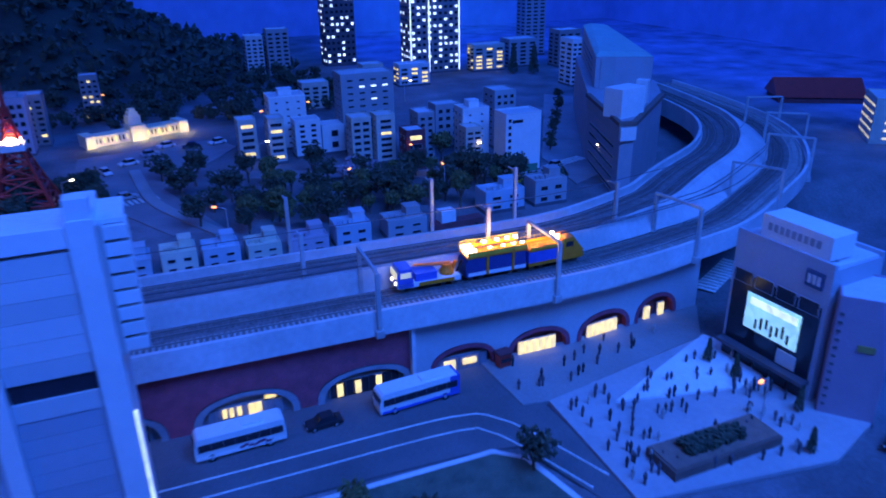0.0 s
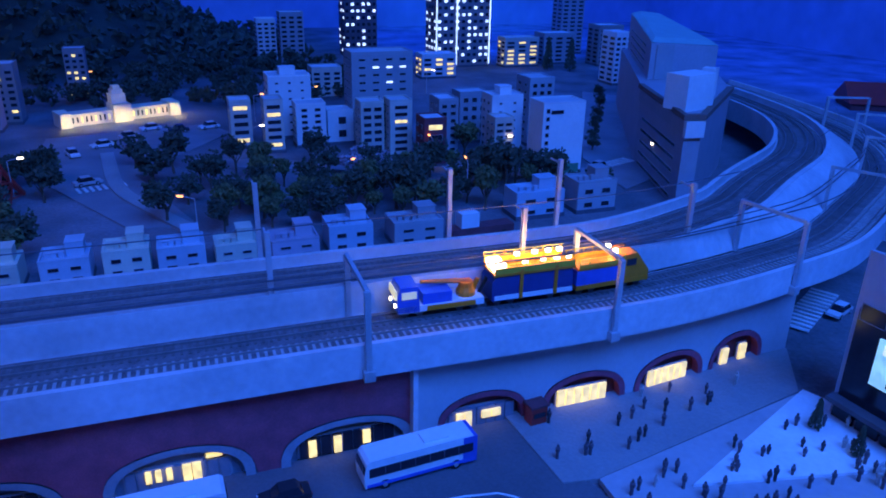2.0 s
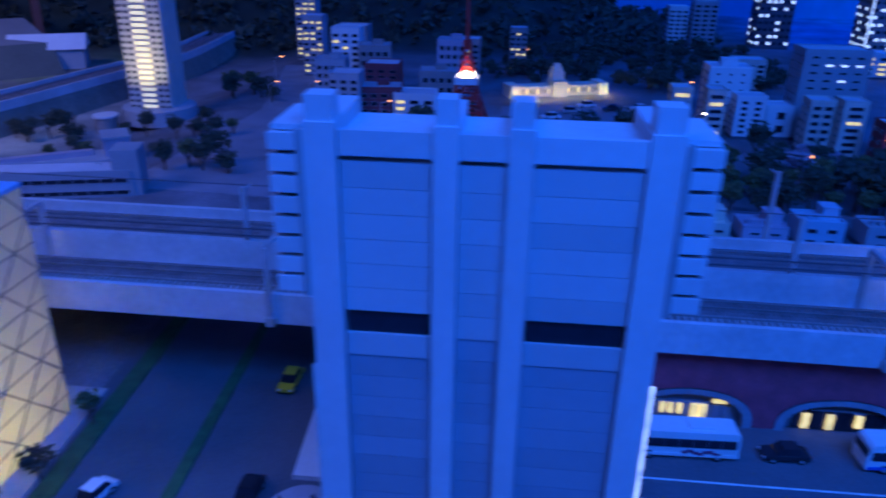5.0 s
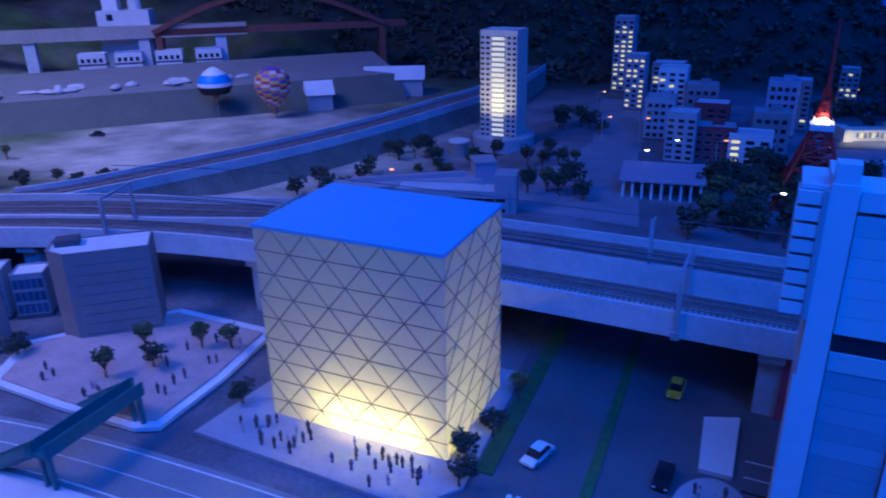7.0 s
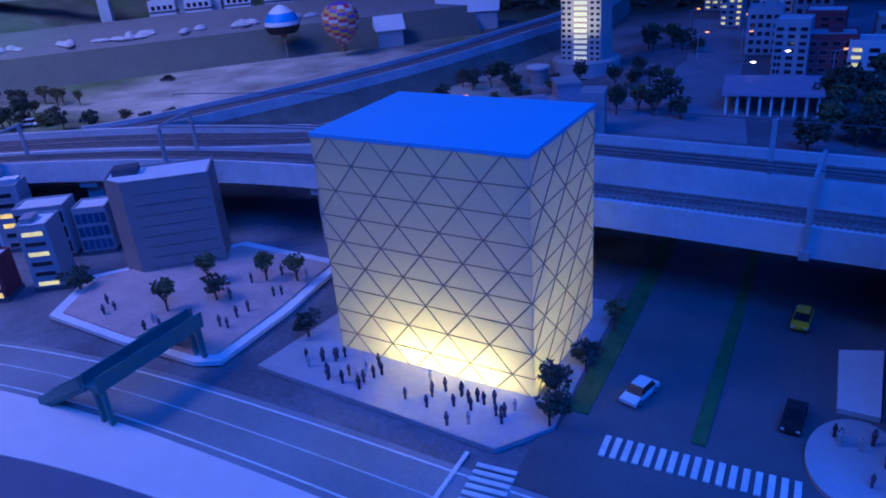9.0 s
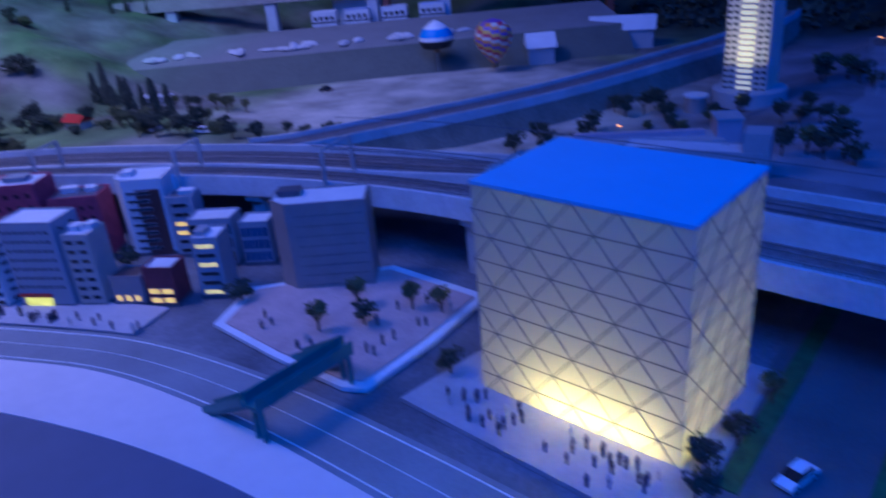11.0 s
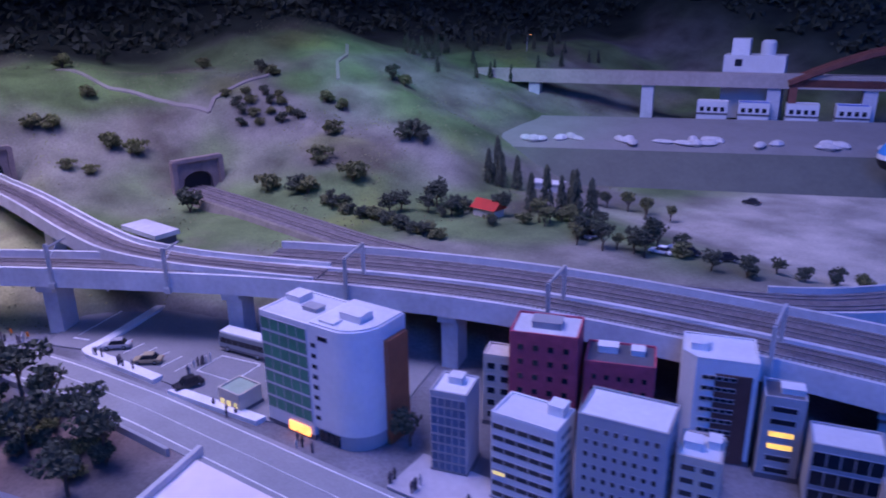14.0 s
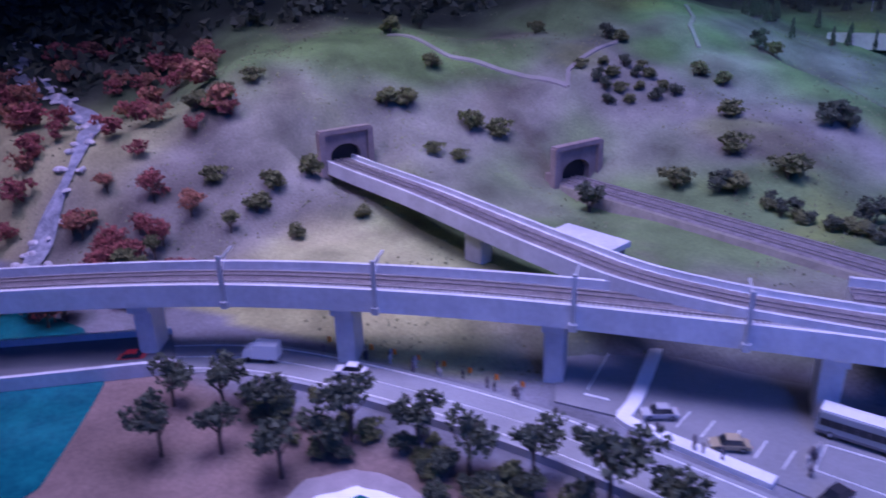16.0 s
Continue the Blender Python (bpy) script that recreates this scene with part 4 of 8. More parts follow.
# plaza with the grey block
plz = [(-1.47, 0.583), (-1.30, 0.578), (-1.145, 0.583), (-1.112, 0.60), (-1.115, 0.75), (-1.135, 0.91), (-1.36, 0.91), (-1.53, 0.70)]
sheet("kerb_small_plaza", plz, G + 0.010, KERB, "white stone border of the small plaza", category="kerb")
cx, cy = sum(p[0] for p in plz) / 8, sum(p[1] for p in plz) / 8
sheet("pavement_small_plaza", [(cx + (px - cx) * 0.90, cy + (py - cy) * 0.90) for px, py in plz], G + 0.0135, PINKPAVE, "reddish paved small plaza with trees", category="pavement")
ob = block(-1.462, 0.722, 0.172, 0.085, 0.172, 40.5, TAUPE, "plain dark taupe office block with a white flat roof", corner="fl", roof=WHITE, huts=((-0.055, 0.018, 0.04, 0.03, 0.012, DARKGREY),), cut=0.03)
for k in range(1, 9):
    part("joint", Geo().box(0.02, -0.0428, 0.019 * k, 0.12, 0.0006, 0.0008), DARKGREY, ob)

# row of shops and offices by the coast road
ob = block(-2.332, 0.170, 0.104, 0.10, 0.200, 24, WHITE, "seven-storey office with a green glass front", corner="fl", huts=((-0.03, 0.02, 0.03, 0.03, 0.012, WHITE), (0.02, 0.0, 0.03, 0.02, 0.008, GREYW)))
bands(ob, 0.104, 0.10, 0.03, 0.196, 7, "f", GGLASS, tall=0.86)
part("shop_front", Geo().box(0.02, -0.0515, 0.012, 0.045, 0.003, 0.016), LITO, ob, "orange-lit shop window")
bands(ob, 0.104, 0.10, 0.03, 0.196, 7, "l", GGLASS, tall=0.7)
# white block with the rounded corner
ob = thing("building", "white office block with a rounded corner and grooved sides", "building", pose(-2.2365, 0.213, G, 0, 0, 24))
rr, ww, dd, hh = 0.055, 0.102, 0.11, 0.204
poly = [(0, 0)] + [(ww - rr + rr * math.sin(t), rr - rr * math.cos(t)) for t in [math.pi / 2 * k / 10 for k in range(11)]] + [(ww, dd), (0, dd)]
part("wall", Geo().prism(poly, 0.026, hh), WHITE, ob)
part("ground_floor", Geo().prism([(0.55 * ww + (px - 0.55 * ww) * 0.94, 0.5 * dd + (py - 0.5 * dd) * 0.94) for px, py in poly], -0.02, 0.0262), GREYW, ob)
part("roof", Geo().prism([(0.5 * ww + (px - 0.5 * ww) * 0.94, 0.5 * dd + (py - 0.5 * dd) * 0.94) for px, py in poly], hh, hh + 0.003), ROOF, ob)
part("roof_hut", Geo().box(0.055, 0.05, hh + 0.008, 0.04, 0.03, 0.014).box(0.03, 0.02, hh + 0.004, 0.03, 0.02, 0.006), WHITE, ob)
for k in range(8):
    part("window", window_mesh(0.011, 0.008, DGLASS, FRAME), None, ob, at=pose(0.010, -0.0002, 0.045 + k * 0.018))
part("window", window_mesh(0.020, 0.009, DGLASS, FRAME, 2), None, ob, at=pose(0.030, -0.0002, hh - 0.018))
for k in range(4):
    part("shop_window", Geo().box(0.012 + 0.011 * k, 0.002, 0.012, 0.009, 0.003, 0.018), DGLASS, ob)
part("stair_wall", Geo().box(ww + 0.004, 0.08, 0.09, 0.008, 0.05, 0.18), mat("orange_tile", (0.42, 0.14, 0.06), 0.6, 0.2, 40), ob, "orange tiled stair wall")

ob = block(-2.065, 0.324, 0.056, 0.06, 0.135, 38, GREYW, "slim office with blue glass front", corner="fl", roof=WHITE, huts=((0.0, 0.01, 0.02, 0.02, 0.012, WHITE),))
bands(ob, 0.056, 0.06, 0.008, 0.13, 8, "f", BGLASS, tall=0.9)
ob = block(-1.966, 0.360, 0.096, 0.062, 0.139, 26, WHITE, "white office with dark ribbon windows and a lit corner", corner="fl", roof=WHITE, huts=((0.03, 0.015, 0.022, 0.022, 0.016, WHITE),))
bands(ob, 0.096, 0.062, 0.006, 0.132, 7, "f", DGLASS, tall=0.5)
bands(ob, 0.096, 0.062, 0.006, 0.132, 7, "r", DGLASS, tall=0.4, trim=0.5)
part("window", window_mesh(0.02, 0.007, LIT, FRAME), None, ob, at=pose(-0.034, -0.0322, 0.050))
ob = block(-1.865, 0.421, 0.113, 0.075, 0.168, 31, GREYW, "grey office block with rows of small square windows", corner="fl", roof=WHITE)
facade(ob, "f", 0.113, 0.075, 8, 7, 0.035, 0.162, fill=0.5, tall=0.45)
facade(ob, "r", 0.113, 0.075, 2, 7, 0.035, 0.162, fill=0.35, tall=0.4)
part("shop_front", Geo().box(-0.015, -0.0385, 0.012, 0.055, 0.003, 0.018), glow("shop_light", (0.85, 0.75, 0.12), 1.4), ob, "lit shop window")
part("sign", Geo().box(-0.02, -0.039, 0.027, 0.07, 0.003, 0.006), REDPAINT, ob)
ob = block(-1.762, 0.487, 0.052, 0.06, 0.142, 33, BEIGE, "narrow beige apartment block with dark balconies", corner="fl", roof=WHITE, huts=((-0.01, 0, 0.02, 0.02, 0.012, WHITE), (0.014, 0.01, 0.014, 0.02, 0.012, WHITE)))
facade(ob, "f", 0.052, 0.06, 2, 7, 0.012, 0.14, fill=0.75, tall=0.5)
ob = block(-1.705, 0.525, 0.062, 0.05, 0.058, 33, TAUPE, "low brown restaurant with a lit front", corner="fl", roof=mat("brown_roof", (0.16, 0.09, 0.07), 0.8, 0.2, 40))
facade(ob, "f", 0.062, 0.05, 3, 1, 0.006, 0.03, LITS)
ob = block(-1.648, 0.563, 0.058, 0.052, 0.074, 32, BRICKDARK, "small dark red brick shop lit at street level", corner="fl", roof=WHITE)
facade(ob, "f", 0.058, 0.052, 2, 2, 0.004, 0.04, LITS, fill=0.85, tall=0.6)
ob = block(-1.585, 0.634, 0.05, 0.06, 0.118, 36, GREYW, "grey office with yellow-lit windows", corner="fl", roof=WHITE, huts=((-0.012, 0.0, 0.018, 0.03, 0.010, GREYW),))
facade(ob, "f", 0.05, 0.06, 1, 6, 0.006, 0.115, DGLASS, fill=0.8, tall=0.5, lit={(0, 0), (0, 3), (0, 5)})
ob = block(-1.90, 0.655, 0.105, 0.085, 0.166, 40, WHITE, "white block with clipped corners and dark brown front", corner="fl", roof=WHITE, huts=((-0.03, 0.0, 0.022, 0.03, 0.012, WHITE),), cut=0.02)
part("front_panel", Geo().box(0.02, -0.0435, 0.075, 0.05, 0.003, 0.145), mat("brown_cladding", (0.13, 0.06, 0.05), 0.5, 0.2, 40), ob)
bands(ob, 0.05, 0.0905, 0.01, 0.15, 8, "f", DGLASS, tall=0.4)
ob = block(-2.085, 0.480, 0.105, 0.08, 0.178, 41, BRICKRED, "tall dark red brick block", corner="fl", roof=ROOF, huts=((0.0, 0.0, 0.045, 0.03, 0.012, GREYW),))
facade(ob, "f", 0.105, 0.08, 4, 6, 0.02, 0.17, DGLASS, BRICKDARK, fill=0.4, tall=0.4)
ob = block(-2.003, 0.560, 0.105, 0.075, 0.140, 42, BRICKRED, "dark red brick block with a black-edged roof", corner="fl", roof=DARKGREY, huts=((-0.02, 0.01, 0.03, 0.02, 0.012, WHITE), (0.025, 0.01, 0.02, 0.02, 0.010, WHITE)))
facade(ob, "f", 0.105, 0.075, 5, 5, 0.02, 0.13, DGLASS, BRICKDARK, fill=0.4, tall=0.4)
ob = block(-2.13, 0.462, 0.05, 0.045, 0.125, 40, BEIGE, "small beige house front between offices", corner="fl", roof=BEIGE)
facade(ob, "f", 0.05, 0.045, 2, 5, 0.01, 0.12)
ob = block(-1.800, 0.712, 0.055, 0.055, 0.130, 38, GREYW, "dark grey block with yellow-lit windows", corner="fl", roof=DARKGREY, huts=((0.01, 0, 0.03, 0.02, 0.010, WHITE),))
facade(ob, "f", 0.055, 0.055, 1, 6, 0.006, 0.125, DGLASS, fill=0.7, tall=0.5, lit={(0, 2), (0, 3)}, lit_mat=LITS)
ob = block(-1.720, 0.705, 0.090, 0.06, 0.100, 36, GREYW, "dark glass office with a white flat roof", corner="fl", roof=WHITE)
bands(ob, 0.09, 0.06, 0.008, 0.096, 3, "f", DGLASS, tall=0.8)
ob = block(-1.635, 0.765, 0.06, 0.055, 0.09, 36, GREYW, "small dark glass office with a pale roof", corner="fl", roof=WHITE)
bands(ob, 0.06, 0.055, 0.008, 0.086, 3, "f", BGLASS, tall=0.8)
# kiosk on the car park
ob = block(-2.425, 0.112, 0.055, 0.05, 0.034, 24, BEIGE, "small beige kiosk with a pale green roof", corner="fl", roof=mat("green_roof", (0.30, 0.40, 0.30), 0.7, 0.15, 40))
facade(ob, "f", 0.055, 0.05, 3, 1, 0.004, 0.026, LIT)

# ---- night city behind the viaduct ----
ZC = 0.1


def office(x, y, w, d, h, wall, label, cols, rows, lit=(), rot=0, huts=(), side=2, **k):
    ob = block(x, y, w, d, h, rot, wall, label, z=ZC, corner="fl", huts=huts)
    facade(ob, "f", w, d, cols, rows, 0.012, h - 0.006, lit=lit, **k)
    if side:
        facade(ob, "l", w, d, side, rows, 0.012, h - 0.006, fill=0.4, tall=0.4)
        facade(ob, "r", w, d, side, rows, 0.012, h - 0.006, fill=0.4, tall=0.4)
    return ob


office(0.240, 2.12, 0.052, 0.06, 0.118, BEIGE, "beige apartment block with lit windows", 1, 5, {(0, 0), (0, 4)}, fill=0.75)
office(0.315, 2.06, 0.046, 0.06, 0.128, BEIGE, "beige apartment block with lit stair windows", 1, 6, {(0, 0), (0, 4)}, fill=0.8)
office(0.345, 2.20, 0.11, 0.08, 0.160, WHITE, "white office with roof hut", 3, 7, huts=((0, 0, 0.04, 0.03, 0.02, WHITE),), fill=0.25, tall=0.25)
office(0.395, 2.09, 0.075, 0.06, 0.108, WHITE, "white office with a dark glass bay", 2, 6, fill=0.45)
office(0.475, 2.10, 0.075, 0.06, 0.085, WHITE, "low white studio block", 1, 2, fill=0.3)
office(0.529, 1.97, 0.058, 0.06, 0.128, BEIGE, "beige apartment block with dark balconies", 2, 6, fill=0.75)
office(0.592, 1.94, 0.055, 0.06, 0.135, BEIGE, "beige block with one lit floor", 1, 7, {(0, 4)}, fill=0.65)
office(0.640, 1.83, 0.055, 0.06, 0.112, BRICKDARK, "dark red brick shop house with lit windows", 1, 4, {(0, 0), (0, 3)}, fill=0.7)
office(0.70, 1.90, 0.05, 0.07, 0.14, GREYW, "grey rear office block", 2, 7)
office(0.54, 2.10, 0.16, 0.09, 0.225, GREYW, "tall grey slab office with cold lit windows", 4, 11, {(2, 9), (3, 9), (2, 7), (1, 9)}, lit_mat=COLDWIN, fill=0.5, tall=0.35, side=3)
office(0.787, 1.77, 0.048, 0.05, 0.118, BEIGE, "beige apartment block with stacked balconies", 2, 7, fill=0.8)
office(0.800, 1.82, 0.08, 0.06, 0.158, WHITE, "white office with a roof hut", 2, 7, huts=((0, 0, 0.03, 0.03, 0.02, WHITE),), fill=0.2, tall=0.25)
ob = office(0.870, 1.70, 0.105, 0.07, 0.160, WHITE, "white department store with one column of windows", 1, 8, span=(0.0, 0.12), fill=0.8, side=0)
part("sign_bar", Geo().box(-0.018, -0.0355, 0.142, 0.03, 0.002, 0.008), DGLASS, ob)
part("shop_front", Geo().box(0.0, -0.0355, 0.013, 0.09, 0.002, 0.02), GGLASS, ob)
office(0.80, 2.02, 0.08, 0.06, 0.13, GREYW, "grey office behind the apartments", 3, 5)
office(0.96, 1.95, 0.07, 0.08, 0.17, GREYW, "tall grey office beside the avenue", 3, 8)

# big dark corner store on the curve
ob = thing("department_store", "large dark store with a slanted roof and white corner boxes", "building", pose(0, 0, ZC))
part("wall", Geo().prism([(1.03, 1.425), (1.065, 1.42), (1.33, 1.66), (1.45, 1.85), (1.58, 2.35), (1.50, 2.38), (1.15, 1.75)], -0.02, 0.180), mat("store_stone", (0.37, 0.36, 0.40), 0.6, 0.12, 20), ob)
tw = [(1.22, 1.83), (1.42, 1.83), (1.585, 2.33), (1.51, 2.36)]
part("tower", Geo().add([(*p, 0.18) for p in tw] + [(*tw[0], 0.268), (*tw[1], 0.255), (*tw[2], 0.285), (*tw[3], 0.290)], [(0, 1, 5, 4), (1, 2, 6, 5), (2, 3, 7, 6), (3, 0, 4, 7), (4, 5, 6, 7)]), mat("store_stone", (0.37, 0.36, 0.40), 0.6, 0.12, 20), ob)
part("tower_roof", Geo().add([(*tw[0], 0.269), (*tw[1], 0.256), (*tw[2], 0.286), (*tw[3], 0.291), (1.25, 1.86, 0.278), (1.42, 1.86, 0.265), (1.57, 2.30, 0.295), (1.52, 2.33, 0.300)], [(0, 1, 5, 4), (1, 2, 6, 5), (2, 3, 7, 6), (3, 0, 4, 7), (4, 5, 6, 7)]), mat("green_copper", (0.25, 0.45, 0.42), 0.6, 0.15, 20), ob, "pale green curved roof")
part("stair_core", Geo().prism([(1.235, 1.825), (1.285, 1.825), (1.29, 1.87), (1.25, 1.88)], 0.18, 0.262), GREYW, ob)
part("corner_box", Geo().box(1.092, 1.505, 0.215, 0.085, 0.055, 0.07, 0, 0.25), WHITE, ob)
part("corner_box", Geo().box(1.215, 1.60, 0.212, 0.030, 0.030, 0.06, 0, 0.7), WHITE, ob)
part("corner_sign", Geo().box(1.046, 1.419, 0.158, 0.040, 0.010, 0.032, 0, -0.14), WHITE, ob)
part("ledge", Geo().prism([(1.022, 1.422), (1.066, 1.413), (1.34, 1.66), (1.33, 1.672), (1.063, 1.428), (1.036, 1.432), (1.156, 1.75), (1.144, 1.755)], 0.176, 0.186), mat("brown_ledge", (0.22, 0.13, 0.11), 0.7, 0.2, 30), ob)
part("pale_band", Geo().prism([(1.0285, 1.4255), (1.034, 1.428), (1.1525, 1.749), (1.147, 1.751)], 0.146, 0.172), GREYW, ob)
for k in range(5):
    part("window", window_mesh(0.26, 0.008, DGLASS, FRAME, 10), None, ob, at=pose(1.0885, 1.5875, 0.010 + 0.026 * k, 0, 0, -110))
for k in range(4):
    part("window", window_mesh(0.40, 0.007, DGLASS, FRAME, 14), None, ob, at=pose(1.363, 2.094, 0.195 + 0.018 * k, 0, 0, -118.7))

# skyscrapers at the back
def tower(x, y, w, d, h, rows, cols, pane, wall, label, seed, share=0.5, z=ZC):
    ob = block(x, y, w, d, h, 0, wall, label, z=z, category="skyscraper", name="skyscraper")
    r = random.Random(seed)
    for side in "fl":
        L = w if side == "f" else d
        c = cols if side == "f" else max(2, cols // 2)
        for j in range(rows):
            for i in range(c):
                u = -L / 2 + L * (i + 0.5) / c
                zz = 0.01 + (h - 0.02) * (j + 0.5) / rows
                m = pane if r.random() < share else DGLASS
                at = pose(u, -d / 2, zz) if side == "f" else pose(-w / 2, u, zz, 0, 0, -90)
                part("window", window_mesh(L / c * 0.6, h / rows * 0.45, m, DARKGREY), None, ob, at=at)
    return ob


tower(0.96, 3.74, 0.15, 0.12, 0.55, 18, 6, COLDWIN, DARKGREY, "dark skyscraper with scattered cold lit windows", 3, 0.45)
ob = tower(1.30, 3.34, 0.24, 0.14, 0.62, 22, 9, COLDWIN, TAUPE, "dark skyscraper with lit vertical edges", 5, 0.4)
for x in (-0.12, -0.03, 0.12):
    part("edge_light", Geo().box(x, -0.072, 0.31, 0.004, 0.004, 0.60), COLDWIN, ob)
ob = tower(-1.165, 2.17, 0.12, 0.10, 0.335, 20, 7, LIT, BEIGE, "pale apartment tower with lit stair column", 8, 0.0)
for j in range(20):
    part("lit_bay", window_mesh(0.042, 0.010, glow("warm_dim", (1.0, 0.86, 0.48), 0.62), FRAME, 3), None, ob, at=pose(0.0, -0.0512, 0.02 + j * 0.0155))
# two made-up spots at the foot that brighten the tower's front
for x in (-0.04, 0.04):
    floodlight = bpy.data.lights.new("tower_floodlight", "SPOT")
    floodlight.energy, floodlight.color, floodlight.spot_size, floodlight.spot_blend, floodlight.shadow_soft_size = 0.9, (1.0, 0.86, 0.42), radians(70), 0.8, 0.01
    new("tower_floodlight", floodlight).matrix_world = look((-1.165 + x, 1.97, ZC + 0.03), (-1.165 + x * 0.5, 2.12, ZC + 0.19))
part("podium", Geo().lathe([(0.10, -0.03), (0.10, 0.012), (0.085, 0.016)], 24), GREYW, ob)
for x, y, w, d, h, wl, lt in ((0.60, 2.75, 0.10, 0.08, 0.10, BEIGE, 0), (1.10, 3.05, 0.14, 0.08, 0.09, WHITE, 0.6), (0.90, 3.0, 0.09, 0.08, 0.11, BEIGE, 0.8), (1.55, 3.25, 0.16, 0.08, 0.12, BEIGE, 0.7), (1.75, 3.3, 0.15, 0.1, 0.13, GREYW, 0), (1.95, 3.2, 0.12, 0.1, 0.17, TAUPE, 0), (1.72, 2.75, 0.07, 0.1, 0.19, WHITE, 0), (0.62, 3.55, 0.10, 0.08, 0.21, GREYW, 0), (0.52, 3.6, 0.08, 0.08, 0.18, WHITE, 0), (1.98, 3.6, 0.12, 0.1, 0.30, GREYW, 0),
                             (-0.32, 2.60, 0.08, 0.08, 0.16, TAUPE, 0.3), (-0.55, 2.35, 0.10, 0.09, 0.12, BRICKDARK, 0), (-0.70, 2.55, 0.09, 0.08, 0.19, WHITE, 0.1), (-0.86, 2.75, 0.07, 0.07, 0.20, GREYW, 0.5), (-0.42, 2.1, 0.11, 0.08, 0.09, WHITE, 0.1), (-0.60, 2.08, 0.08, 0.08, 0.14, GREYW, 0), (-0.98, 3.1, 0.08, 0.08, 0.3, GREYW, 0.5), (-0.78, 3.0, 0.12, 0.1, 0.14, TAUPE, 0.3), (-0.16, 2.9, 0.06, 0.06, 0.16, TAUPE, 0.3)):
    tower(x, y, w, d, h, max(3, int(h / 0.02)), 3, LIT, wl, "city block among trees with few lit windows" if lt else "unlit city block among trees", int(1000 * abs(x)), lt)

# floodlit parliament
ob = thing("parliament", "floodlit stepped parliament building with two long wings", "building", pose(-0.035, 2.56, ZC, 0, 0, 21))
FLOOD = mat("floodlit_stone", (0.72, 0.66, 0.50), 0.8, 0.15, 30)
part("wing", Geo().box(-0.085, 0, 0.016, 0.13, 0.05, 0.034), FLOOD, ob)
part("wing", Geo().box(0.085, 0, 0.016, 0.13, 0.05, 0.034), FLOOD, ob)
part("pavilion", Geo().box(-0.15, -0.005, 0.019, 0.03, 0.07, 0.04), FLOOD, ob)
part("pavilion", Geo().box(0.15, -0.005, 0.019, 0.03, 0.07, 0.04), FLOOD, ob)
part("porch", Geo().box(0, -0.012, 0.024, 0.05, 0.06, 0.05), FLOOD, ob)
part("central_tower", Geo().box(0, 0, 0.060, 0.040, 0.034, 0.03).box(0, 0, 0.080, 0.030, 0.026, 0.014).box(0, 0, 0.091, 0.020, 0.018, 0.012), FLOOD, ob)
for s in (-1, 1):
    for i in range(9):
        part("window", window_mesh(0.005, 0.016, LIT if i % 3 == 0 else DGLASS, FLOOD), None, ob, at=pose(s * (0.034 + i * 0.012), -0.0252, 0.017))
for x in (-0.15, -0.08, 0, 0.08, 0.15):
    data = bpy.data.lights.new("floodlight", "POINT")
    data.energy, data.color, data.shadow_soft_size = 0.042, (1.0, 0.78, 0.24), 0.004
    p = Matrix.Translation((-0.035, 2.56, ZC)) @ Matrix.Rotation(radians(21), 4, "Z") @ Vector((x, -0.065, 0.014))
    new("floodlight", data).location = p

# red lattice broadcasting tower
ob = thing("lattice_tower", "red steel lattice tower lit at its waist", "tower", pose(-0.268, 1.80, ZC))
prof = lambda z: 0.075 * (1 - z / 0.27) ** 1.6 + 0.006
# emission on the waist lattice stands in for lamplight falling on the steel
LIGHTRED = glow("lit_red_steel", (1.0, 0.10, 0.05), 0.7)
for sx, sy in ((1, 1), (1, -1), (-1, 1), (-1, -1)):
    for k in range(9):
        a, b = 0.03 * k, 0.03 * (k + 1)
        part("leg_section", Geo().tube((sx * prof(a), sy * prof(a), a), (sx * prof(b), sy * prof(b), b), 0.006 - 0.0005 * k, 5), REDPAINT, ob)
for k in range(1, 9):
    z, p = 0.03 * k, prof(0.03 * k)
    g = Geo()
    for (ax, ay), (bx, by) in (((1, 1), (1, -1)), ((1, -1), (-1, -1)), ((-1, -1), (-1, 1)), ((-1, 1), (1, 1))):
        q = prof(0.03 * (k - 1))
        g.tube((ax * p, ay * p, z), (bx * p, by * p, z), 0.0025, 4)
        g.tube((ax * q, ay * q, z - 0.03), (bx * p, by * p, z), 0.002, 4)
        g.tube((bx * q, by * q, z - 0.03), (ax * p, ay * p, z), 0.002, 4)
    part("lattice", g, LIGHTRED if k == 7 else REDPAINT, ob)
part("deck", Geo().box(0, 0, 0.185, 0.05, 0.05, 0.014), WHITE, ob, "white observation deck")
part("deck_light", Geo().box(0, 0, 0.197, 0.036, 0.036, 0.008), BULB, ob)
part("antenna", Geo().tube((0, 0, 0.25), (0, 0, 0.42), 0.005, 6, r2=0.0015), REDPAINT, ob)

# long low hospital-like block by the viaduct
ob = block(-1.03, 1.475, 0.27, 0.07, 0.058, 14, GREYW, "long low grey school block with ribbon windows")
bands(ob, 0.27, 0.07, 0.006, 0.054, 2, "f", DGLASS, tall=0.4, cols=10)
part("stair_tower", Geo().box(0.125, 0.0, 0.05, 0.05, 0.06, 0.10), GREYW, ob)
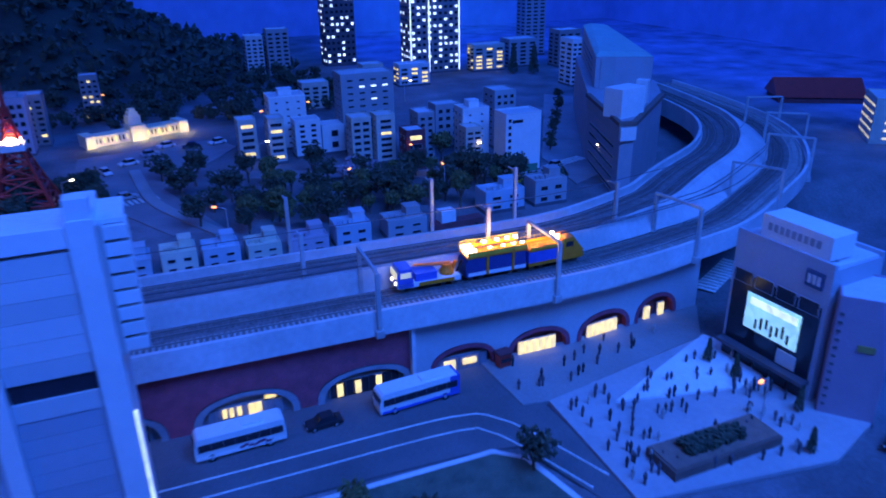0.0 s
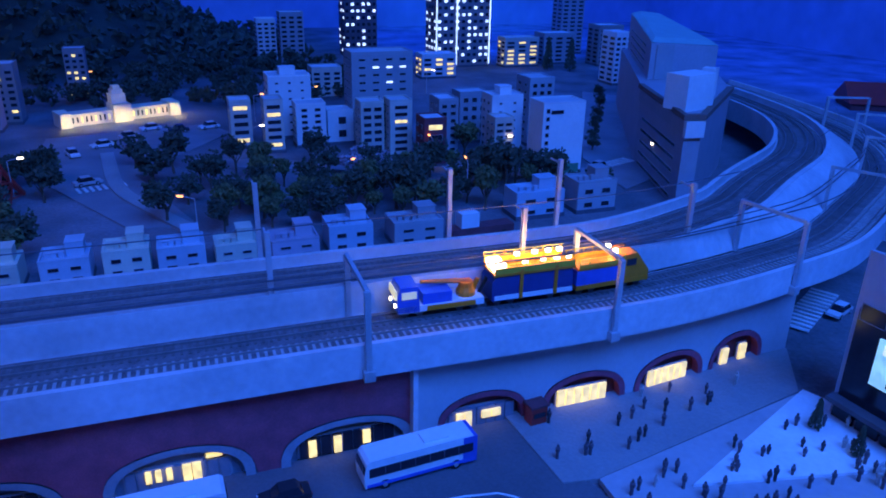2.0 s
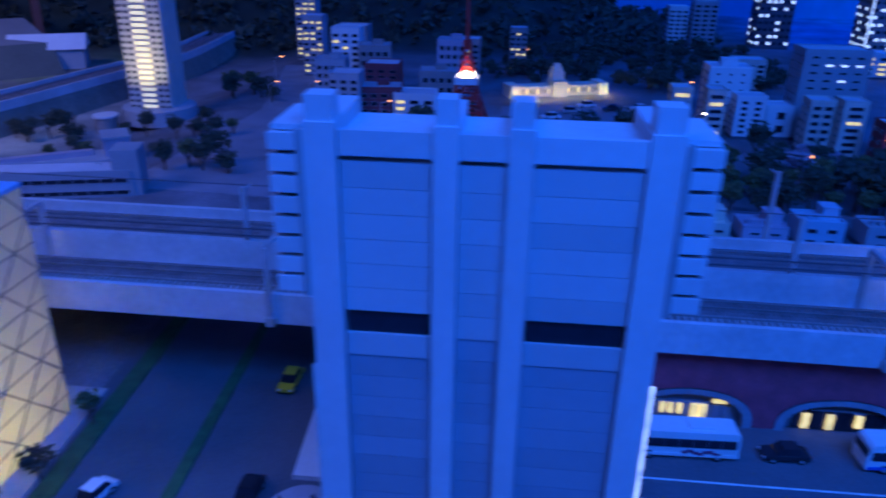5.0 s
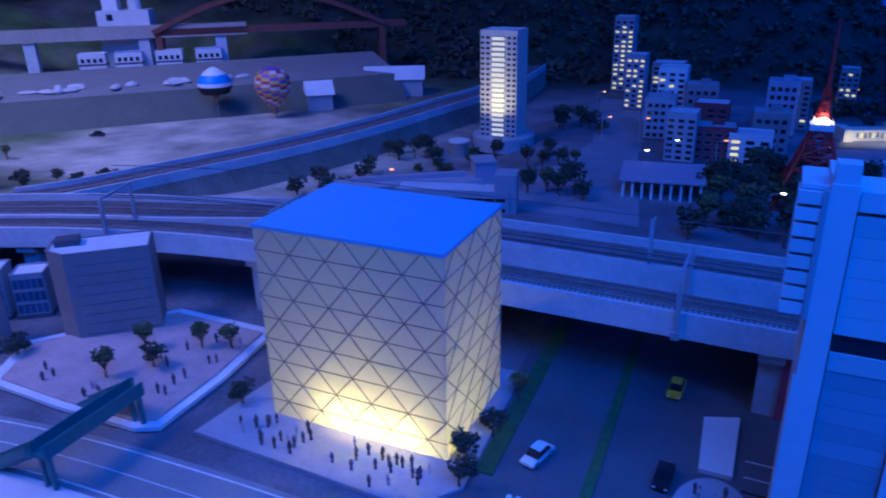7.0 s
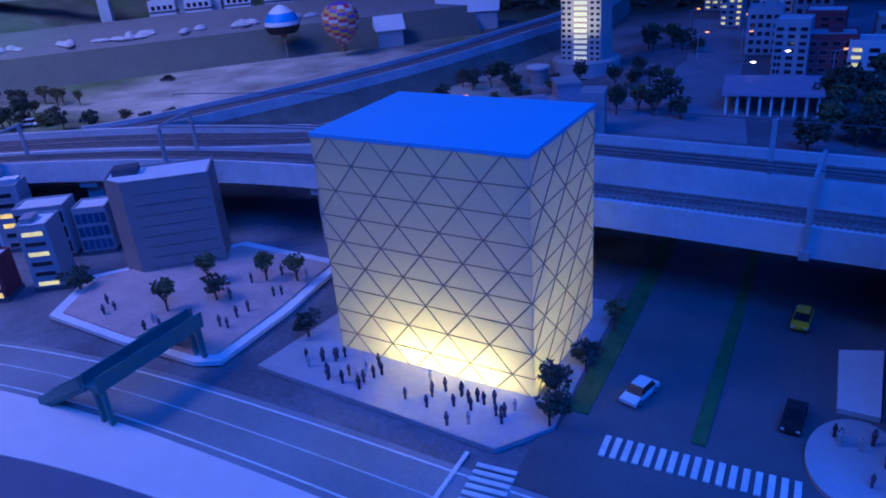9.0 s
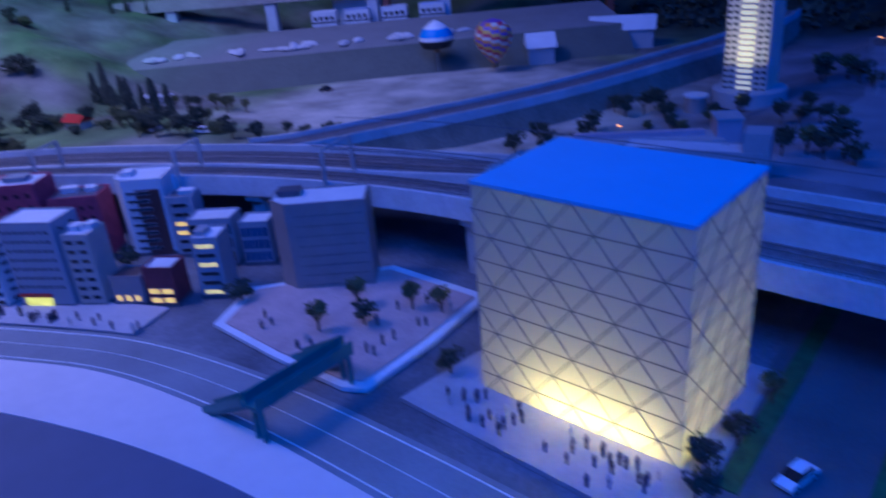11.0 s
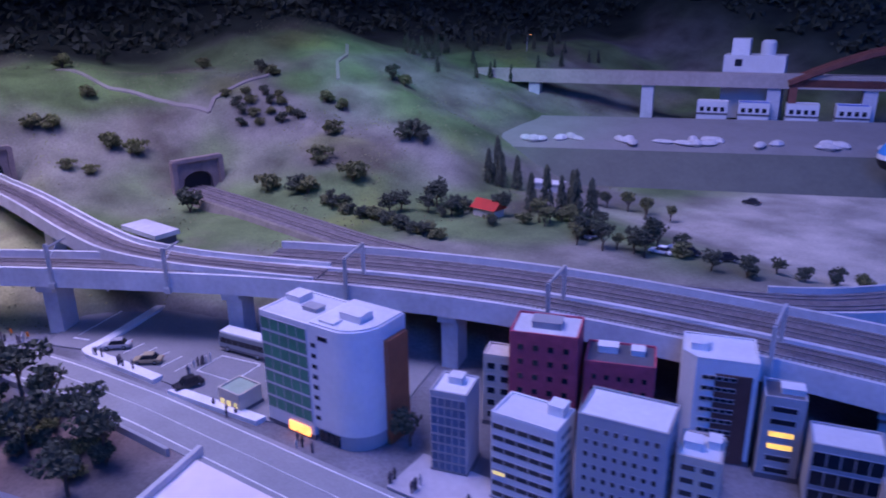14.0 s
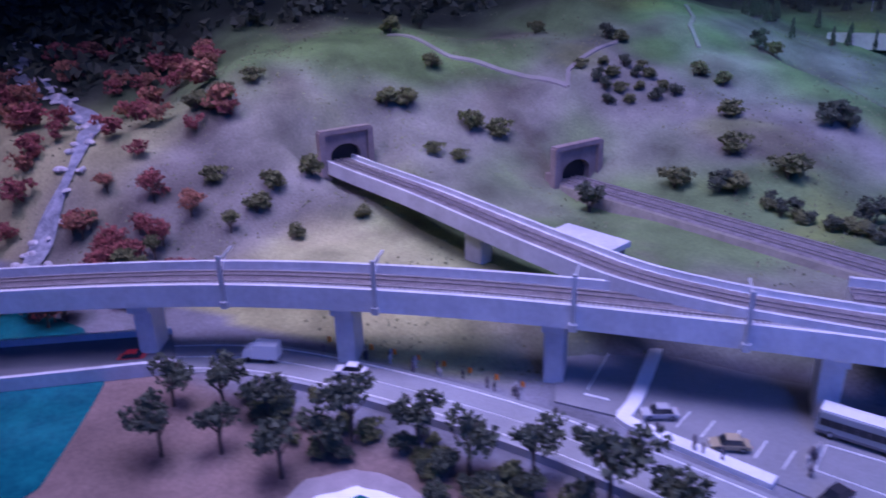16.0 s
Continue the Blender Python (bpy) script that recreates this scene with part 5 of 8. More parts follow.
# sheds on the hill
for x, y, w, d, h, rot, lb in ((-2.0, 2.98, 0.26, 0.14, 0.07, 24, "white-roofed barn with open side"), (-2.15, 2.58, 0.10, 0.12, 0.06, 40, "small grey gabled house")):
    ob = thing("barn", lb, "barn", pose(x, y, 0.062, 0, 0, rot))
    part("wall", Geo().box(0, 0, h / 2 - 0.02, w, d, h + 0.04), GREYW, ob)
    part("roof", Geo().add([(-w / 2 - .01, -d / 2 - .012, h - .006), (w / 2 + .01, -d / 2 - .012, h - .006), (w / 2 + .01, d / 2 + .012, h - .006), (-w / 2 - .01, d / 2 + .012, h - .006), (-w / 2 - .01, 0, h + .045), (w / 2 + .01, 0, h + .045)], [(0, 1, 5, 4), (2, 3, 4, 5), (1, 2, 5), (3, 0, 4), (0, 3, 2, 1)]), WHITE, ob)

# block with the big screen, and its pink neighbour
ob = thing("screen_building", "pale city store with a large lit video screen and roof sign", "building", pose(0.862, 0.764, G, 0, 0, -85))
sw, sd, shh = 0.172, 0.11, 0.226
part("wall", Geo().box(0, sd / 2, shh / 2, sw, sd, shh), mat("store_panel", (0.42, 0.45, 0.50), 0.6, 0.1, 20), ob)
part("front_glass", Geo().box(0.0, -0.001, 0.093, sw - 0.014, 0.004, 0.142), DGLASS, ob)
part("screen", Geo().box(0.004, -0.004, 0.109, 0.098, 0.004, 0.060), glow("video_screen", (0.30, 0.70, 0.85), 0.6), ob, "lit blue-white video screen")
part("screen_band", Geo().box(0.006, -0.0064, 0.128, 0.086, 0.001, 0.012), glow("screen_sky", (0.65, 0.85, 0.95), 0.75), ob, "bright upper strip of the screen")
for k in range(7):
    part("screen_bar", Geo().box(-0.022 + 0.010 * k, -0.0066, 0.092 + 0.004 * (k % 3), 0.004, 0.001, 0.016 + 0.004 * (k % 2)), DGLASS, ob)
for k in range(4):
    part("window", window_mesh(0.034, 0.022, DGLASS, FRAME, 2), None, ob, at=pose(-0.060 + 0.040 * k, -0.0032, 0.160))
part("canopy", Geo().box(0, -0.010, 0.040, sw - 0.006, 0.020, 0.006), DARKGREY, ob)
for k in range(5):
    part("shop_window", Geo().box(-0.066 + 0.033 * k, -0.0035, 0.018, 0.029, 0.003, 0.028), DGLASS, ob)
part("poster", Geo().box(0.040, -0.004, 0.058, 0.034, 0.003, 0.024), WHITE, ob)
part("sign", Geo().box(0.060, -0.002, 0.203, 0.030, 0.003, 0.026), BGLASS, ob)
for k in range(3):
    part("letter_bar", Geo().box(0.052 + 0.008 * k, -0.0042, 0.203, 0.005, 0.001, 0.014), WHITE, ob)
part("roof_sign", Geo().box(0.012, 0.03, shh + 0.026, 0.12, 0.05, 0.036), WHITE, ob, "boxy pale billboard on the roof")
for s_ in (-1, 1):
    part("sign_post", Geo().box(0.012 + s_ * 0.055, 0.03, shh + 0.005, 0.004, 0.004, 0.012), STEEL, ob)
for k in range(9):
    part("letter_bar", Geo().box(-0.033 + 0.0105 * k, 0.0045, shh + 0.027, 0.007, 0.001, 0.012), GREYW, ob)
part("roof", Geo().box(0, sd / 2, shh + 0.001, sw - 0.01, sd - 0.01, 0.002), ROOF, ob)
part("parapet", Geo().box(0, 0.003, shh + 0.004, sw, 0.006, 0.008).box(0, sd - 0.003, shh + 0.004, sw, 0.006, 0.008), MATS["store_panel"], ob)
ob = block(0.861, 0.655, 0.075, 0.10, 0.196, -48, mat("mauve_tile", (0.45, 0.30, 0.38), 0.6, 0.1, 30), "mauve tiled narrow building with small side vents", corner="fl", z=G)
for k in range(12):
    part("vent", Geo().box(-0.031, -0.0505, 0.025 + 0.0135 * k, 0.006, 0.002, 0.004), DARKGREY, ob)
part("sign", Geo().box(0.008, -0.051, 0.125, 0.022, 0.002, 0.010), mat("brass_sign", (0.35, 0.25, 0.08), 0.5, 0.2, 40), ob)

# blocks on the outer side of the curve
ob = block(2.14, 1.52, 0.22, 0.16, 0.21, -40, BEIGE, "pale yellow-lit office block outside the curve", z=G)
for sd in "fl":
    for j in range(8):
        for i in range(6):
            u, z = -0.08 + 0.16 * (i + 0.5) / 6, 0.012 + 0.190 * (j + 0.5) / 8
            part("window", window_mesh(0.022, 0.009, MATS["warm_dim"], FRAME), None, ob, at=pose(u, -0.08, z) if sd == "f" else pose(-0.11, -u, z, 0, 0, -90))
ob = thing("warehouse", "dark red gabled warehouse outside the curve", "warehouse", pose(2.38, 2.08, G, 0, 0, -30))
part("wall", Geo().box(0, 0, 0.05, 0.30, 0.16, 0.10), BRICKDARK, ob)
part("roof", Geo().add([(-.16, -.09, .10), (.16, -.09, .10), (.16, .09, .10), (-.16, .09, .10), (-.16, 0, .16), (.16, 0, .16)], [(0, 1, 5, 4), (2, 3, 4, 5), (1, 2, 5), (3, 0, 4), (0, 3, 2, 1)]), REDPAINT, ob)

# ---- vehicles ----


def bus(x, y, rot, body, skirt, label, length=0.128, z=G + 0.004, tail=None):
    ob = thing("bus", label, "bus", pose(x, y, z, 0, 0, rot))
    L, w, h = length, 0.031, 0.040
    prof = [(-L / 2, 0.006), (-L / 2 - 0.001, 0.02), (-L / 2 + 0.002, h - 0.004), (-L / 2 + 0.006, h), (L / 2 - 0.005, h), (L / 2 - 0.001, h - 0.003), (L / 2, 0.02), (L / 2, 0.006)]
    part("body", Geo().side_prism(prof, -w / 2, w / 2), body, ob)
    for s in (-1, 1):
        sb = part("window_band", Geo().box(0.0, s * (w / 2 + 0.0003), 0.025, L * 0.93, 0.0012, 0.011), DGLASS, ob)
        part("skirt", Geo().box(0, s * (w / 2 + 0.0002), 0.0085, L * 0.97, 0.001, 0.004), skirt, ob)
        for k in range(1, 7):
            part("pillar", Geo().box(-L * 0.46 + L * 0.92 * k / 7, s * (w / 2 + 0.0008), 0.025, 0.0008, 0.001, 0.011), DARKGREY, ob)
        for wx in (-L * 0.33, L * 0.31):
            wh = part("wheel", Geo().tube((0, -0.002, 0), (0, 0.002, 0), 0.0063, 14), BLACK, ob, at=pose(wx, s * (w / 2 - 0.0015), 0.0062))
            part("hub", Geo().tube((0, s * 0.002, 0), (0, s * 0.0026, 0), 0.0028, 10), STEEL, wh)
    part("windscreen", Geo().box(-L / 2 + 0.0003, 0, 0.024, 0.0018, w * 0.9, 0.016), DGLASS, ob)
    part("rear_window", Geo().box(L / 2 - 0.0002, 0, 0.028, 0.0014, w * 0.7, 0.009), DGLASS, ob)
    part("roof_unit", Geo().box(L * 0.15, 0, h + 0.0012, 0.03, 0.018, 0.003), body, ob)
    if tail:
        part("tail_panel", Geo().box(L * 0.44, 0, h * 0.55, L * 0.13, w + 0.001, h * 0.85), tail, ob)
    for s in (-1, 1):
        part("headlamp", Geo().box(-L / 2 - 0.0004, s * 0.011, 0.011, 0.0014, 0.004, 0.003), WHITE, ob)
    return ob


bus(0.058, 0.915, 2, WHITE, WHITE, "white tour coach with dark windows and a swirl on its flank", 0.125)
ob = bus(0.326, 0.92, 4, WHITE, BLUEP, "white city bus with blue stripe and dark windows", 0.132, tail=BLUEP)
coach = [o for o in bpy.data.objects if o.name == "bus"][0]
for k in range(7):
    part("decal", Geo().box(0.0 + 0.006 * k, -0.0162, 0.0125 + 0.002 * math.sin(k * 1.7), 0.0065, 0.0008, 0.0035), mat("maroon_decal", (0.25, 0.05, 0.12), 0.4, 0.2, 50, 0.0), coach)
bus(-2.586, 0.216, 30, mat("grey_bus", (0.34, 0.37, 0.38), 0.3, 0.1, 30, 0.0), DARKGREY, "grey bus with white roof parked under the viaduct", 0.12, tail=None)
part("roof_panel", Geo().box(0, 0, 0.0415, 0.115, 0.028, 0.003), WHITE, [o for o in bpy.data.objects if o.name == "bus.002"][0])


def car(x, y, rot, paint, label, L=0.054, z=G + 0.0045, h=0.0185):
    ob = thing("car", label, "car", pose(x, y, z, 0, 0, rot))
    w = 0.0215
    lo = [(-L / 2, 0.004), (-L / 2, 0.0085), (-L * 0.30, 0.0105), (L * 0.36, 0.0108), (L / 2, 0.0095), (L / 2, 0.004)]
    part("body", Geo().side_prism(lo, -w / 2, w / 2), paint, ob)
    b, t = 0.0105, h
    vs = [(-L * 0.26, -w * 0.46, b), (L * 0.36, -w * 0.46, b), (L * 0.36, w * 0.46, b), (-L * 0.26, w * 0.46, b), (-L * 0.12, -w * 0.38, t), (L * 0.25, -w * 0.38, t), (L * 0.25, w * 0.38, t), (-L * 0.12, w * 0.38, t)]
    part("cabin", Geo().add(vs, [(0, 1, 5, 4), (1, 2, 6, 5), (2, 3, 7, 6), (3, 0, 4, 7), (4, 5, 6, 7)]), DGLASS, ob)
    part("roof", Geo().box(L * 0.065, 0, t + 0.0004, L * 0.36, w * 0.74, 0.0014), paint, ob)
    for s in (-1, 1):
        for wx in (-L * 0.31, L * 0.30):
            wh = part("wheel", Geo().tube((0, -0.0016, 0), (0, 0.0016, 0), 0.0042, 12), BLACK, ob, at=pose(wx, s * (w / 2 - 0.001), 0.0042))
            part("rim", Geo().tube((0, s * 0.0016, 0), (0, s * 0.002, 0), 0.002, 8), STEEL, wh)
        part("headlamp", Geo().box(-L / 2 - 0.0002, s * w * 0.36, 0.0075, 0.001, 0.004, 0.0022), WHITE, ob)
        part("tail_lamp", Geo().box(L / 2 + 0.0002, s * w * 0.38, 0.0082, 0.001, 0.0035, 0.002), REDPAINT, ob)
    return ob


SILVER = mat("silver_car_paint", (0.45, 0.45, 0.46), 0.3, 0.1, 30, 0.0)
GOLD = mat("gold_car_paint", (0.40, 0.33, 0.20), 0.3, 0.1, 30, 0.0)
CARRED = mat("red_car_paint", (0.5, 0.03, 0.04), 0.3, 0.1, 30, 0.0)
for x, y, r, p, lb in ((0.178, 0.917, 3, CARDARK, "black estate car between two buses"), (-0.587, 0.757, 75, CARWHITE, "white saloon on the avenue"), (-0.44, 0.995, 88, CARYEL, "yellow taxi under the viaduct"), (-0.424, 0.78, 88, CARDARK, "black saloon on the avenue"), (1.10, 1.065, 20, CARWHITE, "white van waiting at the crossing"),
                       (-2.757, 0.0, 65, SILVER, "silver car in the car park"), (-2.655, 0.04, 60, GOLD, "gold car in the car park"), (-2.516, 0.082, 100, CARDARK, "dark car in the car park"), (-3.075, -0.39, 55, CARWHITE, "white car on the coast road"), (-3.285, -0.735, 72, CARRED, "red car on the river bridge"), (0.905, 0.555, 20, CARDARK, "dark car beside the plaza")):
    car(x, y, r, p, lb)
r = random.Random(4)
for x, y in ((0.0, 2.30), (0.05, 2.38), (0.12, 2.34), (-0.06, 2.22), (0.20, 2.36), (-0.12, 2.15), (-0.07, 1.90), (1.10, 1.98), (1.02, 1.70)):
    car(x, y, r.choice((20, 200, 110, 5)), r.choice((CARWHITE, CARDARK, SILVER, CARWHITE)), "small parked car in the night city", z=ZC + 0.003)
car(0.86, 1.62, 15, CARYEL, "yellow taxi in the night city", z=ZC + 0.003)
car(0.955, 1.575, 15, CARWHITE, "white car in the night city", z=ZC + 0.003)
car(-2.652, 1.858, 20, CARDARK, "dark pickup on the sand with lamps on", z=ground_z(-2.652, 1.858))
for x, y in ((-2.49, 1.20), (-2.42, 1.25), (-2.36, 1.22), (-2.40, 1.17), (-2.30, 1.28), (-2.58, 1.12)):
    car(x, y, r.choice((20, 60, 100)), r.choice((CARDARK, CARWHITE, CARDARK)), "parked car on the sandy lot", z=ground_z(x, y) + 0.002)

ob = thing("truck", "small white box truck on the coast road", "truck", pose(-3.19, -0.517, G + 0.0045, 0, 0, 58))
part("cargo_box", Geo().box(0.008, 0, 0.020, 0.044, 0.026, 0.027), CARWHITE, ob)
part("cab", Geo().side_prism([(-0.034, 0.006), (-0.034, 0.015), (-0.029, 0.025), (-0.015, 0.025), (-0.015, 0.006)], -0.012, 0.012), CARWHITE, ob)
part("windscreen", Geo().add([(-0.0345, -0.010, 0.0155), (-0.0345, 0.010, 0.0155), (-0.0300, 0.010, 0.0240), (-0.0300, -0.010, 0.0240)], [(0, 1, 2, 3)]), DGLASS, ob)
part("chassis", Geo().box(-0.002, 0, 0.0055, 0.060, 0.018, 0.003), BLACK, ob)
for x in (-0.024, 0.018):
    for s in (-1, 1):
        part("wheel", Geo().tube((x, s * 0.009, 0.0045), (x, s * 0.0125, 0.0045), 0.0046, 12), BLACK, ob)

# ---- track machine train ----
tr = thing("maintenance_train", "orange and blue track maintenance train with lit work platforms", "train", pose(0, 0, 0))


def on_track(x, off=0.073):
    i = min(range(len(vp)), key=lambda k: abs(vp[k][0] - x) + (9 if vp[k][1] > 1.3 or vp[k][0] < -2 else 0))
    a, b = vp[i], vp[i + 1]
    t = (x - a[0]) / max(1e-6, b[0] - a[0])
    p = a + (b - a) * t + np.array(vn[i]) * off
    return pose(p[0], p[1], DECK + 0.006, 0, 0, math.degrees(math.atan2(b[1] - a[1], b[0] - a[0])))


def bogies(m, xs):
    for x in xs:
        b = part("bogie", Geo().box(0, 0, 0.0075, 0.028, 0.017, 0.006), BLACK, tr, at=m @ pose(x, 0, 0))
        for dx in (-0.009, 0.009):
            for s in (-1, 1):
                part("wheel", Geo().tube((dx, s * 0.0065, 0.0052), (dx, s * 0.009, 0.0052), 0.0052, 12), DARKGREY, b)


wd = 0.034
m = on_track(0.382)
part("crane_car_frame", Geo().box(0, 0, 0.0135, 0.106, wd, 0.008), WHITE, tr, at=m)
part("sill", Geo().box(0.012, 0, 0.013, 0.060, wd + 0.001, 0.006), ORANGE, tr, at=m)
part("cab", Geo().side_prism([(-0.053, 0.010), (-0.054, 0.030), (-0.050, 0.042), (-0.029, 0.042), (-0.027, 0.010)], -wd / 2, wd / 2), BLUEP, tr, at=m)
part("cab_front", Geo().box(-0.0545, 0, 0.032, 0.0016, wd * 0.86, 0.010), glow("cab_light", (1.0, 0.9, 0.45), 0.5), tr, at=m)
for s in (-1, 1):
    part("cab_window", Geo().box(-0.040, s * (wd / 2 + 0.0002), 0.032, 0.018, 0.001, 0.009), glow("cab_side", (0.8, 0.8, 0.45), 0.25), tr, at=m)
    part("headlamp", Geo().tube((-0.0545, s * 0.010, 0.018), (-0.0562, s * 0.010, 0.018), 0.0026, 10), BULB, tr, at=m)
part("engine_box", Geo().box(-0.005, 0, 0.024, 0.036, wd * 0.9, 0.014), BLUEP, tr, at=m)
part("crane_base", Geo().lathe([(0.012, 0.017), (0.012, 0.022), (0.009, 0.028), (0.009, 0.034)], 12, 0.035, 0), ORANGE, tr, at=m)
part("crane_boom", Geo().tube((0.040, 0, 0.034), (-0.022, 0, 0.040), 0.0035, 6, r2=0.0022), ORANGE, tr, at=m)
part("crane_arm", Geo().tube((0.044, 0, 0.020), (0.050, 0, 0.036), 0.003, 6), ORANGE, tr, at=m)
bogies(m, (-0.034, 0.034))
m = on_track(0.500)
part("platform_car_body", Geo().side_prism([(-0.055, 0.010), (-0.056, 0.034), (-0.050, 0.042), (0.050, 0.042), (0.052, 0.034), (0.052, 0.010)], -wd / 2, wd / 2), mat("navy_paint", (0.02, 0.06, 0.22), 0.35, 0.15, 60, 0.05), tr, at=m)
part("white_stripe", Geo().box(0, 0, 0.014, 0.104, wd + 0.001, 0.006), WHITE, tr, at=m)
part("work_deck", Geo().box(0, 0, 0.044, 0.108, wd + 0.004, 0.003), ORANGE, tr, at=m)
for s in (-1, 1):
    part("deck_panel", Geo().box(0, s * (wd / 2 + 0.001), 0.049, 0.106, 0.001, 0.008), mat("yellow_panel", (0.85, 0.42, 0.03), 0.5, 0.2, 60, 0.05), tr, at=m)
    for z in (0.0555, 0.060):
        part("handrail", Geo().box(0, s * (wd / 2 + 0.001), z, 0.108, 0.0008, 0.0008), CARYEL, tr, at=m)
    for k in range(9):
        part("stanchion", Geo().box(-0.052 + 0.013 * k, s * (wd / 2 + 0.001), 0.053, 0.0009, 0.0009, 0.015), CARYEL, tr, at=m)
    for x in (-0.018, 0.028):
        part("ladder", Geo().box(x, s * (wd / 2 + 0.0012), 0.030, 0.004, 0.002, 0.038), ORANGE, tr, at=m)
    part("work_lamp", Geo().box(-0.044, s * 0.009, 0.051, 0.016, 0.010, 0.008), BULB, tr, at=m)
    for x in (-0.012, 0.012, 0.030, 0.046):
        part("work_lamp", Geo().box(x, s * 0.012, 0.056, 0.006, 0.004, 0.004), BULB, tr, at=m)
part("hose", Geo().tube((-0.056, 0, 0.036), (-0.066, 0, 0.016), 0.0022, 6), BLACK, tr, at=m)
bogies(m, (-0.036, 0.036))
m = on_track(0.612)
part("power_car_body", Geo().side_prism([(-0.053, 0.010), (-0.053, 0.036), (0.012, 0.036), (0.014, 0.010)], -wd / 2, wd / 2), BLUEP, tr, at=m)
part("power_cab", Geo().side_prism([(0.012, 0.010), (0.010, 0.048), (0.034, 0.050), (0.046, 0.034), (0.054, 0.024), (0.054, 0.010)], -wd / 2, wd / 2), ORANGE, tr, at=m)
part("orange_sill", Geo().box(0, 0, 0.013, 0.106, wd + 0.001, 0.006), ORANGE, tr, at=m)
part("upper_deck", Geo().box(-0.018, 0, 0.038, 0.068, wd + 0.002, 0.003), ORANGE, tr, at=m)
for s in (-1, 1):
    part("cab_window", Geo().box(0.026, s * (wd / 2 + 0.0002), 0.038, 0.014, 0.001, 0.009), DGLASS, tr, at=m)
    for z in (0.046, 0.051):
        part("handrail", Geo().box(-0.018, s * wd / 2, z, 0.068, 0.0008, 0.0008), CARYEL, tr, at=m)
    part("deck_panel", Geo().box(-0.018, s * (wd / 2 + 0.0006), 0.042, 0.066, 0.001, 0.005), MATS["yellow_panel"], tr, at=m)
    for k in range(6):
        part("stanchion", Geo().box(-0.050 + 0.013 * k, s * wd / 2, 0.045, 0.0009, 0.0009, 0.013), CARYEL, tr, at=m)
    part("work_lamp", Geo().box(0.006, s * 0.008, 0.052, 0.005, 0.005, 0.006), BULB, tr, at=m)
part("rear_window", Geo().add([(0.0345, -0.014, 0.0505), (0.0345, 0.014, 0.0505), (0.0465, 0.014, 0.0345), (0.0465, -0.014, 0.0345)], [(0, 1, 2, 3)]), DGLASS, tr, at=m)
bogies(m, (-0.034, 0.034))
for x, e in ((0.36, 0.012), (0.460, 0.05), (0.50, 0.03), (0.535, 0.04), (0.58, 0.03), (0.62, 0.04)):
    data = bpy.data.lights.new("work_light", "POINT")
    data.energy, data.color, data.shadow_soft_size = e, (1.0, 0.72, 0.34), 0.005
    new("work_light", data).location = on_track(x) @ Vector((0, 0.0, 0.060))

# ---- model figures ----
def figure_mesh(name, mats_):
    g = Geo().lathe([(0.0022, 0), (0.0020, 0.009), (0.0030, 0.011), (0.0034, 0.0165), (0.0012, 0.0178), (0.0016, 0.0185), (0.0018, 0.0205), (0.0008, 0.0222)], 7)
    return g.mesh(name, mats_)


FIGS = [figure_mesh("figurine", FIGDARK), figure_mesh("figurine", FIGMIX), figure_mesh("figurine", mat("figure_pale", (0.5, 0.48, 0.46), 0.7, 0.3, 300))]
r = random.Random(11)


def figures(n, spot, z, where):
    for _ in range(n):
        x, y = spot()
        ob = new("figurine", FIGS[r.choice((0, 0, 1, 1, 1, 2))])
        ob.matrix_basis = pose(x, y, z(x, y) if callable(z) else z, 0, 0, r.uniform(0, 360)) @ Matrix.Scale(r.uniform(0.74, 0.96), 4)
        tagged(ob, where, "figurine", where)


def in_quad(a, b, c, d):
    u, v = r.random(), r.random()
    return tuple((1 - v) * ((1 - u) * a[i] + u * b[i]) + v * ((1 - u) * d[i] + u * c[i]) for i in (0, 1))


figures(98, lambda: in_quad((0.52, 0.62), (0.79, 0.585), (0.86, 0.86), (0.53, 0.83)), G + 0.009, "tiny plain figure standing on the station plaza")
figures(20, lambda: in_quad((0.48, 0.86), (0.52, 0.85), (0.90, 0.97), (0.49, 0.955)), G + 0.0065, "tiny plain figure walking past the brick arches")
figures(10, lambda: in_quad((0.79, 0.80), (0.81, 0.70), (0.84, 0.69), (0.83, 0.84)), G + 0.0125, "tiny plain figure beside the screen building")
figures(42, lambda: in_quad((-1.03, 0.625), (-0.71, 0.61), (-0.70, 0.675), (-0.99, 0.685)), G + 0.008, "tiny plain figure in front of the glowing block")
figures(13, lambda: in_quad((-1.42, 0.615), (-1.15, 0.60), (-1.15, 0.62), (-1.43, 0.65)), G + 0.010, "tiny plain figure on the small plaza's edge")
figures(10, lambda: in_quad((-1.28, 0.66), (-1.13, 0.63), (-1.14, 0.87), (-1.22, 0.86)), G + 0.0135, "tiny plain figure among trees on the small plaza")


def shopfront():
    i = r.choice([k for k, p in enumerate(cp) if -2.04 < p[0] < -1.52])
    q = cp[i] + np.array(cn[i]) * r.uniform(0.110, 0.135)
    return q[0], q[1]


figures(45, shopfront, G + 0.006, "tiny plain figure on the shop-front pavement")
figures(8, lambda: in_quad((-2.42, 0.09), (-2.2, 0.19), (-2.21, 0.205), (-2.43, 0.11)), G, "tiny plain figure by the kiosk and the car park")
figures(7, lambda: in_quad((-2.75, -0.05), (-2.58, 0.03), (-2.585, 0.04), (-2.75, -0.043)), G + 0.009, "tiny plain figure on the car park's edge")

